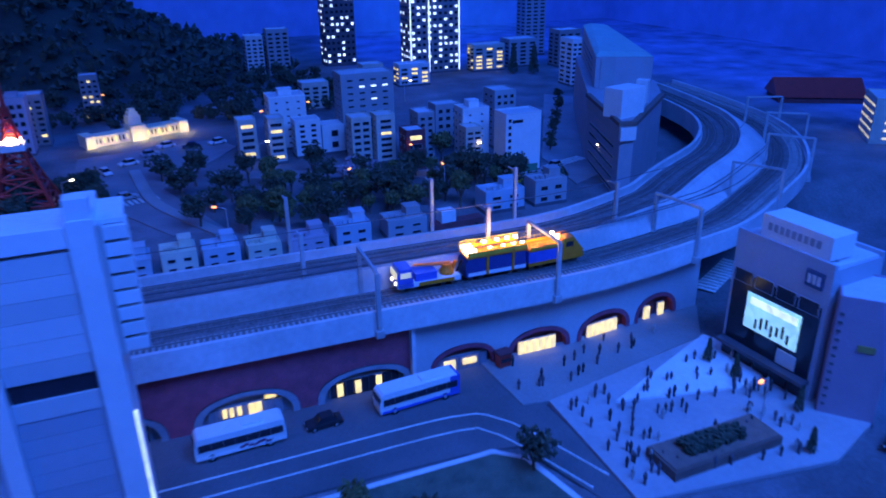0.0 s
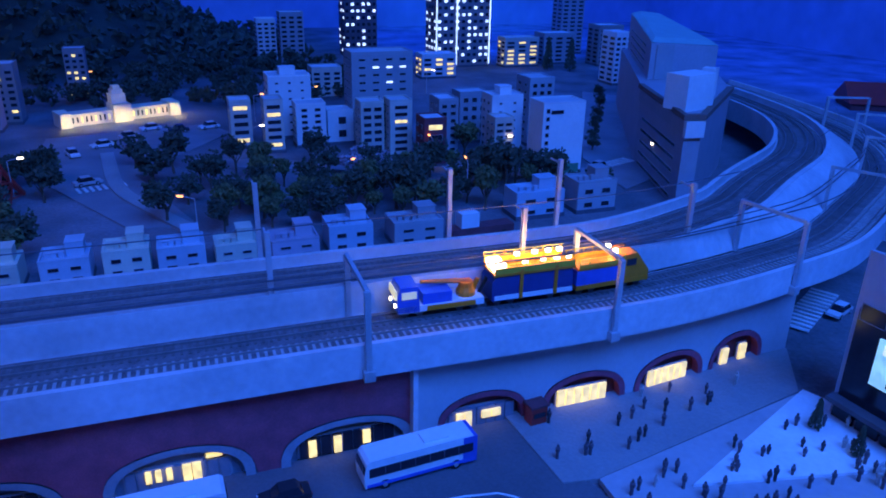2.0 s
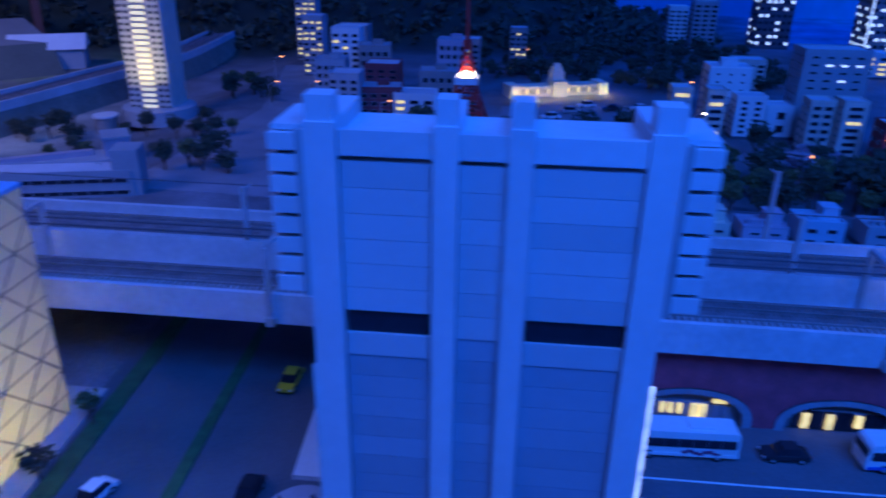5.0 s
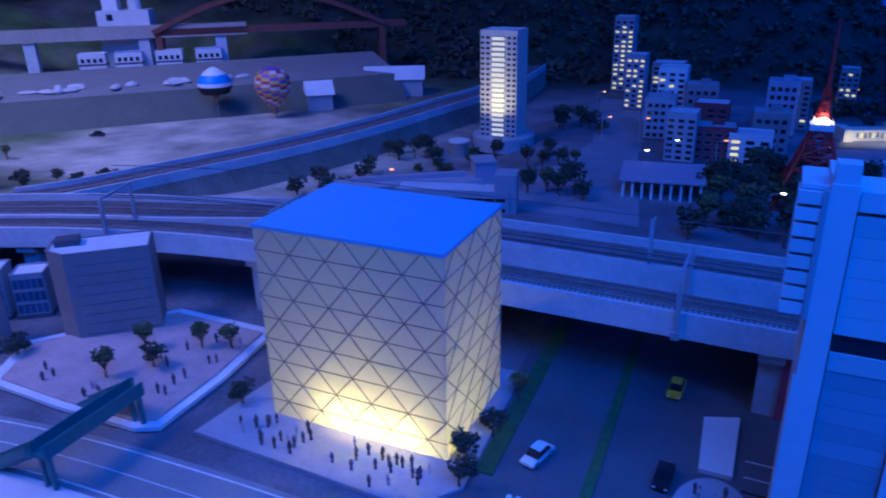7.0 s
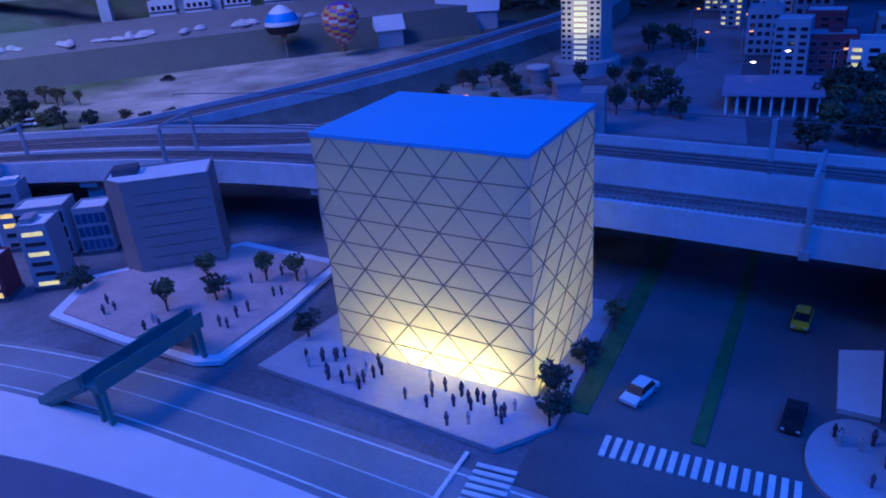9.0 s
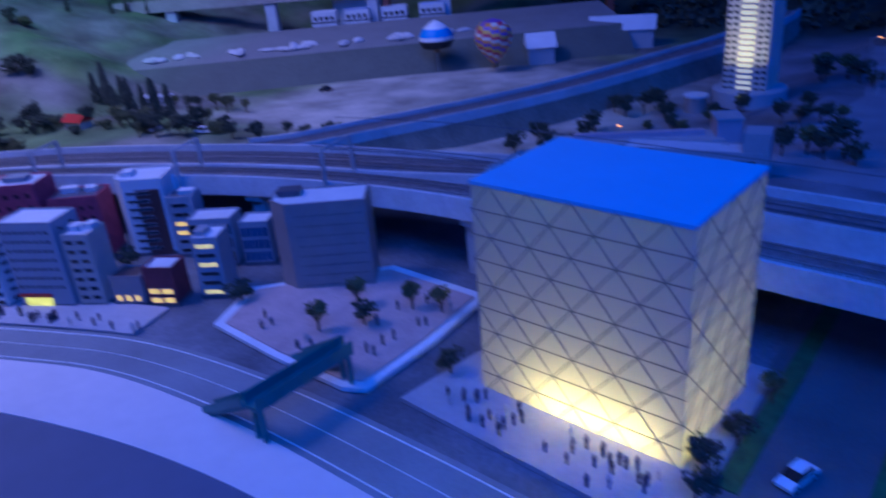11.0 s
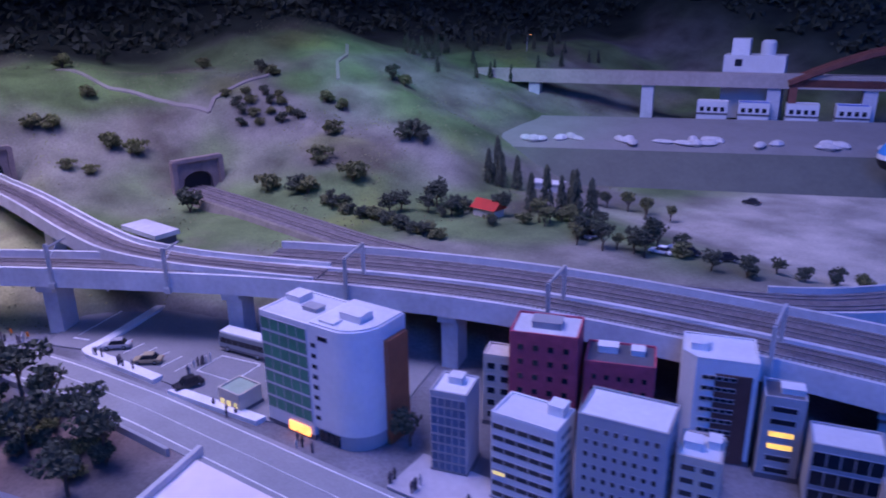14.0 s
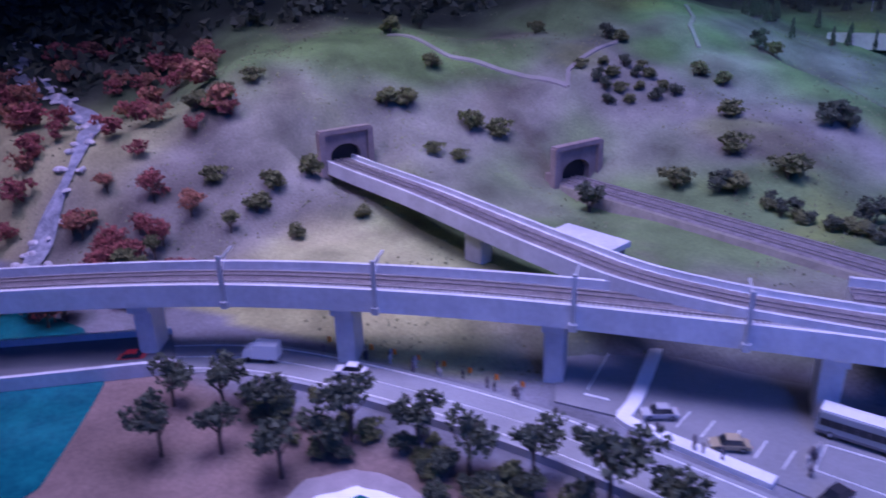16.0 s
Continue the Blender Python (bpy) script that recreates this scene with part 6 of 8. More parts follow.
# bench bed on the plaza
ob = thing("planter_bed", "long low brown planter with dark hedge on the plaza", "planter", pose(0.660, 0.642, G + 0.009, 0, 0, 1))
part("rim", Geo().box(0, 0, 0.007, 0.185, 0.06, 0.014), mat("brown_stone", (0.20, 0.11, 0.09), 0.8, 0.3, 60), ob)
part("rim_cap", Geo().box(0, 0, 0.015, 0.178, 0.053, 0.002), mat("brown_cap", (0.27, 0.16, 0.13), 0.8, 0.3, 60), ob)
g = Geo()
for _ in range(420):
    g.box(r.uniform(-0.055, 0.045), r.uniform(-0.014, 0.014), 0.017 + r.uniform(0, 0.011), 0.006, 0.004, 0.003, 0, r.uniform(0, 3))
part("hedge", g, LEAFD, ob)
ob = thing("kiosk_stand", "small red kiosk against the arcade wall", "kiosk", pose(0.493, 0.958, G + 0.0065, 0, 0, 5))
part("body", Geo().box(0, 0, 0.012, 0.022, 0.016, 0.024), REDPAINT, ob)
part("roof", Geo().box(0, 0, 0.0255, 0.026, 0.02, 0.003), BRICKDARK, ob)
part("counter", Geo().box(0, -0.0085, 0.013, 0.016, 0.002, 0.006), DGLASS, ob)


def street_lamp(x, y, z, rot, h=0.075, warm=BULB, lean=0.02):
    ob = thing("street_lamp", "slender grey street lamp with a small lit head", "street lamp", pose(x, y, z, 0, 0, rot), "street lamps")
    part("pole", Geo().tube((0, 0, 0), (0, 0, h), 0.0014, 6, r2=0.0009), STEEL, ob)
    part("arm", Geo().tube((0, 0, h), (lean, 0, h + 0.004), 0.0008, 5), STEEL, ob)
    part("lamp_head", Geo().box(lean + 0.004, 0, h + 0.004, 0.010, 0.004, 0.003), warm, ob)


for x, y, z, rot in ((0.767, 0.667, G + 0.009, 200), (0.13, 1.52, ZC, 160), (0.655, 1.60, ZC, 80), (0.42, 1.66, ZC, 40), (0.80, 1.76, ZC, 10), (0.65, 1.80, ZC, 90), (-0.20, 1.86, ZC, 0), (0.28, 2.02, ZC, 0), (0.33, 2.42, ZC, 0), (0.95, 2.72, ZC, 0), (-0.68, 1.86, ZC, 0), (-0.62, 1.98, ZC, 30), (-0.80, 2.6, ZC, 0), (-0.15, 2.95, ZC, 0), (0.50, 2.5, ZC, 0), (1.12, 1.60, ZC, 150), (-0.35, 1.60, ZC, 0), (-1.30, 1.62, 0.05, 0), (-4.3, 2.25, 0.42, 0)):
    street_lamp(x, y, ground_z(x, y) if z < 0.2 and x < -0.9 or z > 0.3 else z, rot, warm=LITO if r.random() < 0.4 else BULB)

# green footbridge
ob = thing("footbridge", "green steel footbridge with stairs over the coast road", "footbridge", pose(-1.148, 0.523, G))
part("deck", Geo().box(0, 0, 0.060, 0.026, 0.165, 0.006), GREENST, ob)
for s in (-1, 1):
    part("railing", Geo().box(s * 0.0125, 0, 0.071, 0.0016, 0.165, 0.016), GREENST, ob)
    for y in (-0.075, 0.075):
        part("leg", Geo().box(s * 0.008, y, 0.029, 0.005, 0.006, 0.062), GREENST, ob)
for y in (-0.078, 0.078):
    g = Geo()
    for k in range(12):
        g.box(-0.014 - 0.009 * k, y, 0.059 - 0.005 * k, 0.0095, 0.018, 0.005)
    part("stair", g, GREENST, ob)
    for s in (-1, 1):
        part("stair_rail", Geo().add([(-0.012, y + s * 0.009, 0.062), (-0.122, y + s * 0.009, 0.003), (-0.122, y + s * 0.009, 0.015), (-0.012, y + s * 0.009, 0.077), (-0.012, y + s * 0.0105, 0.062), (-0.122, y + s * 0.0105, 0.003), (-0.122, y + s * 0.0105, 0.015), (-0.012, y + s * 0.0105, 0.077)], [(0, 1, 2, 3), (7, 6, 5, 4), (3, 2, 6, 7), (0, 3, 7, 4), (1, 0, 4, 5), (2, 1, 5, 6)]), GREENST, ob)

# little houses behind the far parapet
PALEB = mat("pale_blue_siding", (0.38, 0.50, 0.58), 0.6, 0.12, 30)
PALEY = mat("cream_siding", (0.62, 0.60, 0.48), 0.6, 0.12, 30)
MAUVE = mat("rose_siding", (0.45, 0.38, 0.44), 0.6, 0.12, 30)
r = random.Random(21)
for i, (x, w, wl, tall) in enumerate(((-0.095, 0.068, PALEB, 0.04), (-0.01, 0.066, PALEY, 0.044), (0.066, 0.070, PALEB, 0.04), (0.150, 0.066, PALEY, 0.034), (0.236, 0.076, MAUVE, 0.032), (0.328, 0.074, PALEB, 0.046), (0.438, 0.088, GREYW, 0.040), (0.692, 0.10, PALEB, 0.05), (0.82, 0.085, GREYW, 0.06), (-0.19, 0.07, PALEY, 0.04), (-0.28, 0.07, PALEB, 0.04))):
    y = 1.385 + (0.06 if x > 0.6 else 0)
    ob = block(x, y, w, 0.06, tall, 0, wl, "small pale town house with stepped roof boxes", corner="fl", z=ZC, roof=wl, category="house", name="house", huts=((w * 0.22, 0.005, w * 0.36, 0.03, 0.022, wl), (-w * 0.2, -0.01, 0.008, 0.008, 0.009, wl), (-w * 0.05, -0.012, 0.007, 0.007, 0.010, wl), (-w * 0.33, -0.008, 0.007, 0.007, 0.008, wl)))
    facade(ob, "f", w, 0.06, 2, 2, 0.004, tall - 0.003, fill=0.5, tall=0.4)
ob = thing("truck", "dark red flatbed truck carrying a white box", "truck", pose(0.60, 1.40, ZC, 0, 0, 3))
part("bed", Geo().box(0, 0, 0.012, 0.12, 0.03, 0.016), BRICKDARK, ob)
part("cargo_box", Geo().box(-0.025, 0, 0.034, 0.034, 0.026, 0.026), WHITE, ob)
for x in (-0.04, 0.04):
    for s in (-1, 1):
        part("wheel", Geo().tube((x, s * 0.013, 0.005), (x, s * 0.016, 0.005), 0.006, 10), BLACK, ob)
# streets of the night city
CITYROAD = mat("city_asphalt", (0.27, 0.27, 0.30), 0.85, 0.3, 12, 0.3, fine=25)
for pl, lb in (([(-0.20, 2.35), (-0.20, 2.02), (0.02, 1.60), (0.13, 1.60), (0.02, 1.95), (0.25, 2.30), (0.20, 2.42)], "street and forecourt of the night city"), ([(1.00, 1.55), (1.10, 1.60), (1.62, 2.45), (1.50, 2.60), (1.04, 1.80)], "broad avenue of the night city"), ([(0.14, 1.99), (1.02, 1.62), (1.05, 1.70), (0.14, 2.06)], "cross street of the night city"), ([(-0.95, 1.52), (-0.60, 1.50), (-0.72, 2.1), (-0.78, 2.9), (-1.02, 2.9), (-0.88, 2.2)], "street of the night city beside the tower")):
    sheet("road", pl, ZC + 0.003, CITYROAD, lb, category="road")
wp, wn = spline([(-0.05, 2.15), (-0.014, 1.862), (0.05, 1.70), (0.115, 1.568)], 0.04)
structure("pavement_city", Geo().sweep(wp, wn, [(-0.012, ZC - 0.01), (-0.012, ZC + 0.007), (0.018, ZC + 0.007), (0.018, ZC - 0.01)]), ROADPALE, "pale pavement along the night city street", category="pavement")
for x0, y0, n in ((-0.085, 1.86, 8), (1.04, 1.72, 9)):
    g = Geo()
    for k in range(n):
        g.box(x0 + 0.012 * k, y0 + 0.004 * k, ZC + 0.0038, 0.006, 0.035, 0.0016, 0, 0.3)
    structure("crosswalk", g, LINE, "white zebra crossing in the night city", category="crosswalk")

# oval forecourt and pale loading strip by the hotel
structure("pavement_forecourt", Geo().prism([(-0.362 + 0.046 * math.cos(2 * math.pi * i / 32), 0.735 + 0.068 * math.sin(2 * math.pi * i / 32)) for i in range(32)], G, G + 0.009), PAVING, "pale oval forecourt before the hotel", category="pavement")
sheet("pavement_strip", [(-0.385, 0.815), (-0.343, 0.815), (-0.344, 0.955), (-0.392, 0.937)], G + 0.010, KERB, "pale loading strip beside the avenue", category="pavement")
figures(9, lambda: in_quad((-0.39, 0.70), (-0.335, 0.70), (-0.335, 0.775), (-0.385, 0.775)), G + 0.009, "tiny plain figure on the oval forecourt")

# ---- trees ----
def crown_geo(seed, n, rx, rz, size, lobes, z0):
    q = random.Random(seed)
    centres = [(q.uniform(-0.55, 0.55) * rx, q.uniform(-0.55, 0.55) * rx, z0 + rz * (0.35 + q.uniform(0, 1.1)), q.uniform(0.45, 0.75)) for _ in range(lobes)]
    g = Geo()
    for _ in range(n):
        cx, cy, cz, k = q.choice(centres)
        d = Vector((q.gauss(0, 1), q.gauss(0, 1), q.gauss(0, 1))).normalized() * q.uniform(0.45, 1.0)
        p = Vector((cx + d.x * rx * k, cy + d.y * rx * k, cz + d.z * rz * k * 0.8))
        s = size * q.uniform(0.6, 1.4)
        u = Vector((q.gauss(0, 1), q.gauss(0, 1), q.gauss(0, 1))).normalized()
        v = u.orthogonal().normalized()
        w = u.cross(v)
        g.add([p + v * s, p - v * s * 0.5 + w * s * 0.8, p - v * s * 0.5 - w * s * 0.8, p + u * s * 0.8], [(0, 1, 2), (0, 1, 3), (1, 2, 3), (2, 0, 3)])
    return g


def tree_proto(name, leaf, label, seed, h=0.06, r_=0.024, trunk=0.35, n=260, size=0.0042, category="tree", lobes=7):
    ob = thing(name, label, category, pose(0, 0, -50))
    q = random.Random(seed)
    g = Geo().tube((0, 0, -0.01), (0.002, 0, h * trunk), 0.0026, 7, r2=0.0018)
    for k in range(5):
        a = k * 1.3 + q.random()
        g.tube((0.002, 0, h * trunk * q.uniform(0.6, 1.0)), (r_ * 0.6 * math.cos(a), r_ * 0.6 * math.sin(a), h * q.uniform(0.55, 0.8)), 0.0013, 5, r2=0.0006)
    part("trunk", g, BARK, ob)
    part("crown", crown_geo(seed, n, r_, h * (1 - trunk) * 0.55, size, lobes, h * trunk), leaf, ob)
    return ob


def conifer_proto(label, seed):
    ob = thing("conifer", label, "tree", pose(0, 0, -50))
    q = random.Random(seed)
    part("trunk", Geo().tube((0, 0, -0.01), (0, 0, 0.075), 0.002, 6, r2=0.0005), BARK, ob)
    g = Geo()
    for _ in range(300):
        z = q.uniform(0.006, 0.085)
        rad = 0.014 * (1 - z / 0.092) * q.uniform(0.5, 1.15)
        a = q.uniform(0, 2 * math.pi)
        p = Vector((rad * math.cos(a), rad * math.sin(a), z))
        o = Vector((math.cos(a), math.sin(a), -0.4)) * 0.005
        t = Vector((-math.sin(a), math.cos(a), 0)) * 0.0025
        g.add([p + o, p + t, p - t, p + Vector((0, 0, 0.006))], [(0, 1, 2), (0, 1, 3), (1, 2, 3), (2, 0, 3)])
    part("crown", g, LEAFD, ob)
    return ob


DARK = [tree_proto("tree", LEAFD, "dark leafy tree with a dense rounded crown", 31, 0.075, 0.030, n=320), tree_proto("tree", LEAFD, "dark leafy tree with a loose crown", 32, 0.055, 0.026), tree_proto("tree", LEAFG, "olive green tree with an uneven crown", 33, 0.06, 0.026)]
BUSH = [tree_proto("shrub", LEAFD, "dark rounded shrub on the hillside", 34, 0.04, 0.022, 0.1, 220, category="shrub"), tree_proto("shrub", LEAFG, "olive green rounded shrub on the hillside", 35, 0.036, 0.022, 0.1, 220, category="shrub")]
RED = [tree_proto("tree", LEAFR, "autumn tree with deep red leaves", 36, 0.06, 0.032, 0.25, 300), tree_proto("tree", LEAFO, "autumn tree with orange leaves", 37, 0.055, 0.030, 0.25, 300)]
PINK = [tree_proto("tree", LEAFP, "pale pink blossoming tree", 38, 0.05, 0.028)]
PINE = [tree_proto("pine_tree", LEAFD, "seaside pine with flat layered dark crown", 39, 0.085, 0.034, 0.5, 300, lobes=5), tree_proto("pine_tree", LEAFD, "seaside pine with a leaning sparse crown", 40, 0.075, 0.030, 0.5, 240, lobes=4)]
CONE = [conifer_proto("tall dark pointed conifer", 41), conifer_proto("slim dark pointed conifer", 42)]
r = random.Random(77)


def plant(kind, x, y, s=1.0, z=None, group=""):
    ob = r.choice(kind)
    c = copy_thing(ob, pose(x, y, ground_z(x, y) if z is None else z, 0, 0, r.uniform(0, 360)))
    c.scale = (s, s, s * r.uniform(0.9, 1.1))
    if group:
        c["group"] = group


# park of the night city
for x, y in ((0.02, 2.02), (0.06, 1.86), (0.10, 1.95), (0.15, 1.86), (0.17, 1.78), (0.12, 1.72), (0.20, 1.70), (0.23, 1.92), (0.27, 1.84), (0.27, 1.72), (0.32, 1.62), (0.25, 1.60), (0.18, 1.58), (0.36, 1.72), (0.40, 1.90), (0.42, 1.84), (0.45, 1.62), (0.50, 1.58), (0.52, 1.72), (0.55, 1.64), (0.60, 1.55), (0.66, 1.52), (0.60, 1.70), (0.68, 1.66), (0.73, 1.72), (0.63, 1.76), (0.74, 1.60), (0.76, 1.88), (0.84, 1.66), (0.35, 1.54), (0.08, 1.62), (0.30, 1.95)):
    plant(DARK, x, y, r.uniform(1.0, 1.5), ZC, "trees in the night city park")
for x, y in ((0.50, 1.86), (0.53, 1.80), (0.47, 1.80)):
    plant(PINK, x, y, 1.2, ZC, "blossoming trees in the night city park")
for _ in range(40):
    plant(DARK, r.uniform(-0.50, -0.13), r.uniform(1.45, 2.0), r.uniform(0.9, 1.4), ZC, "dark trees beside the city street")
PARK_SPOTS = [(r.uniform(-0.35, 0.75), r.uniform(2.64, 3.35)) for _ in range(90)]
for _ in range(45):
    x, y = r.uniform(0.1, 0.95), r.uniform(1.50, 1.80)
    if y < 1.96 - 0.28 * x and not (x < 0.14 and y > 1.55):
        plant(DARK, x, y, r.uniform(0.8, 1.3), ZC, "trees in the night city park")
for k in range(8):
    plant(DARK, 1.10 + 0.055 * k, 1.86 + 0.085 * k, 0.7, ZC, "avenue trees")
for x, y in ((1.62, 3.1), (1.70, 3.05)):
    plant(CONE, x, y, 1.6, ZC, "conifers among city blocks")
for _ in range(26):
    x, y = r.uniform(-1.55, -0.75), r.uniform(1.45, 2.1)
    if not (-0.95 < x < -0.66):
        plant(DARK + BUSH, x, y, r.uniform(0.6, 1.1), None, "trees round the apartment tower")
# plazas and avenue
for x, y, s in ((0.165, 0.70, 1.0), (0.41, 0.70, 1.1), (0.24, 0.65, 0.9)):
    plant(DARK, x, y, s, G + 0.012, "trees on the planted island")
for x, y in ((-1.29, 0.665), (-1.24, 0.72), (-1.21, 0.80), (-1.16, 0.82), (-1.30, 0.76)):
    plant(DARK, x, y, 0.85, G + 0.0135, "trees on the small plaza")
for x, y in ((-1.04, 0.70), (-0.665, 0.70), (-0.66, 0.78), (-0.655, 0.88), (-0.66, 0.66), (-1.02, 0.84)):
    plant(DARK, x, y, 0.72, G + 0.008, "trees round the glowing block")
for x, y, s in ((0.806, 0.826, 0.55), (0.811, 0.769, 0.5), (0.835, 0.663, 0.5), (0.775, 0.585, 0.5)):
    plant(CONE, x, y, s, G + 0.0125, "small clipped conifers by the screen building")
for x, y in ((-1.70, 0.56), (-1.61, 0.70), (-1.50, 0.66), (-2.14, 0.33), (-1.83, 0.62)):
    plant(DARK, x, y, 0.9, G, "street trees between offices")
# seaside park
for x, y in ((-3.11, -0.675), (-3.06, -0.60), (-3.01, -0.54), (-2.90, -0.44), (-2.84, -0.355), (-2.76, -0.315), (-2.72, -0.235), (-2.63, -0.175), (-2.55, -0.13), (-2.42, -0.10), (-2.36, -0.08), (-2.30, -0.14), (-2.95, -0.62), (-2.86, -0.55), (-2.52, -0.24), (-2.44, -0.18), (-2.98, -0.70), (-2.88, -0.49)):
    plant(PINE, x, y, r.uniform(1.1, 1.55), G, "pines in the seaside park")
for _ in range(80):
    t = r.random()
    plant(BUSH, -3.05 + 0.7 * t + r.uniform(-0.05, 0.05), -0.58 + 0.46 * t + r.uniform(-0.02, 0.09), r.uniform(0.5, 1.0), G, "low shrubs in the seaside park")
# hills
for x, y, k in ((-4.068, -0.351, 1.3), (-4.051, -0.434, 1.4), (-4.342, 0.133, 1.6), (-4.087, 0.177, 1.4), (-3.945, -0.02, 1.5), (-3.935, 0.035, 1.5), (-3.845, 0.193, 1.6), (-3.808, 0.262, 1.5), (-3.766, 0.049, 1.1), (-3.74, 0.11, 1.0), (-3.773, -0.276, 1.5), (-3.761, -0.377, 1.4), (-3.714, -0.43, 1.5), (-3.839, -0.506, 1.3), (-3.453, 0.33, 1.8), (-3.433, 0.565, 1.7), (-3.313, 0.644, 1.6), (-3.34, 0.62, 1.4), (-3.293, 0.79, 1.9),
                (-3.429, 0.743, 1.6), (-3.574, 0.857, 1.6), (-3.423, 1.061, 1.9), (-3.40, 1.10, 1.4), (-3.809, 0.941, 1.4), (-3.733, 0.962, 1.2), (-3.927, 1.274, 1.5), (-3.90, 1.32, 1.3), (-4.073, 0.837, 1.3), (-4.10, 0.80, 1.2), (-4.077, -0.508, 1.5), (-4.044, -0.47, 1.4), (-3.60, -0.36, 1.0), (-3.62, -0.20, 1.0), (-4.25, 0.62, 1.3), (-4.5, 0.3, 1.6)):
    plant(BUSH[1:] if y < 0.3 else BUSH, x, y, k, None, "shrubs on the hills")
for k in range(34):
    t = k / 33
    plant(BUSH, -3.25 + 0.45 * t + r.uniform(-0.02, 0.02), 0.665 + 0.12 * t + r.uniform(-0.012, 0.03), r.uniform(0.6, 1.0), None, "hedge above the low railway line")
for i in range(4):
    for j in range(4):
        plant(BUSH, -3.80 - 0.05 * i + 0.02 * j + r.uniform(-.012, .012), 0.62 + 0.055 * j + r.uniform(-.012, .012), r.uniform(0.8, 1.05), None, "rows of orchard trees")
for x, y in ((-3.18, 1.22), (-3.15, 1.25), (-3.20, 1.27), (-3.12, 1.29), (-2.86, 1.14), (-2.84, 1.18), (-2.81, 1.21), (-2.79, 1.24), (-2.76, 1.22), (-2.74, 1.26), (-2.82, 1.26)):
    plant(CONE, x, y, r.uniform(1.15, 1.5), None, "dark conifers beyond the railway")
for _ in range(46):
    t = r.random()
    x = -3.15 + 1.15 * t
    plant(BUSH + DARK, x, 0.80 + 0.55 * t + r.uniform(-0.05, 0.16), r.uniform(0.7, 1.2), None, "trees along the railway")
for x, y in ((-2.75, 1.50), (-2.72, 1.46), (-2.95, 1.40), (-2.90, 1.42), (-2.86, 1.44), (-2.80, 1.47), (-2.66, 1.50)):
    plant(DARK, x, y, r.uniform(0.7, 1.2), None, "trees beside the sand")
STREAM = [(-5.1, -0.98), (-4.83, -0.99), (-4.55, -0.86), (-4.278, -0.773), (-4.098, -0.808), (-4.032, -0.861), (-3.985, -0.907), (-3.88, -0.942), (-3.70, -0.97)]
RED_SPOTS = []
for _ in range(330):
    x, y = r.uniform(-4.9, -3.50), r.uniform(-1.5, -0.42)
    if line_gap(x, y, STREAM) > 0.065 and (y < -0.62 or r.random() < 0.35):
        if x < -3.95:
            RED_SPOTS.append((x, y))
        else:
            plant(RED + RED + DARK[2:], x, y, r.uniform(0.9, 1.5), None, "autumn trees on the valley slopes")
for _ in range(40):
    x = r.uniform(-4.6, -4.0)
    plant(CONE, x, r.uniform(1.5, 2.6), r.uniform(0.7, 1.1), None, "conifers on the ridge")
# far woods as one body
def joined(name, leaf, spots, label, seed):
    g, q = Geo(), random.Random(seed)
    protos = [crown_geo(seed + k, 130, 0.034, 0.026, 0.0062, 6, 0.01) for k in range(3)]
    for x, y in spots:
        pr, s, z, a = q.choice(protos), q.uniform(0.8, 1.4), ground_z(x, y), q.uniform(0, 6.28)
        c, sn = math.cos(a) * s, math.sin(a) * s
        g.add([(x + c * v[0] - sn * v[1], y + sn * v[0] + c * v[1], z + v[2] * s) for v in pr.v], pr.f)
    tagged(part(name, g, leaf), label, "woods", "", "stuff")


joined("autumn_woods", LEAFR, RED_SPOTS[::2], "dense red autumn woods on the far valley slopes", 61)
joined("autumn_woods", LEAFO, RED_SPOTS[1::4], "orange autumn woods on the far valley slopes", 62)
joined("park_woods", LEAFD, PARK_SPOTS, "dark woods round the parliament", 63)
g = Geo()
for _ in range(5200):
    if r.random() < 0.55:
        x, y = r.uniform(-6.4, -4.6), r.uniform(-1.6, 4.6)
    else:
        x, y = r.uniform(-4.6, 0.7), r.uniform(3.4, 4.8)
    z = ground_z(x, y)
    s = r.uniform(0.02, 0.05)
    for k in range(3):
        p = Vector((x + r.gauss(0, s * 0.5), y + r.gauss(0, s * 0.5), z + s * r.uniform(0.2, 1.3)))
        u = Vector((r.gauss(0, 1), r.gauss(0, 1), r.gauss(0, 1))).normalized()
        v = u.orthogonal().normalized() * s * 0.6
        w = u.cross(v)
        g.add([p + v, p - v * 0.5 + w * 0.8, p - v * 0.5 - w * 0.8, p + u * s * 0.5], [(0, 1, 2), (0, 1, 3), (1, 2, 3), (2, 0, 3)])
tagged(part("woods", g, LEAFD), "dark wooded slopes along the hall's back wall", "woods", "", "stuff")
# low brush and tufts over the hills
g = Geo()
for _ in range(9000):
    x, y = r.uniform(-4.7, -2.9), r.uniform(-1.0, 2.2)
    if y - viaduct_line(x) < 0.14 or noise.noise((x * 3, y * 3, 9.0)) < 0.02:
        continue
    z, s = ground_z(x, y), r.uniform(0.002, 0.005)
    a = r.uniform(0, 6.28)
    g.add([(x + s * math.cos(a), y + s * math.sin(a), z), (x - s * math.cos(a), y - s * math.sin(a), z), (x - s * math.sin(a), y + s * math.cos(a), z), (x, y, z + s * 1.1)], [(0, 1, 3), (1, 2, 3), (2, 0, 3)])
tagged(part("brush", g, mat("tufts", (0.20, 0.21, 0.11), 0.9, 0.4, 20, 0.2, islands=0.35)), "low tufts of grass over the hills", "grass", "", "stuff")

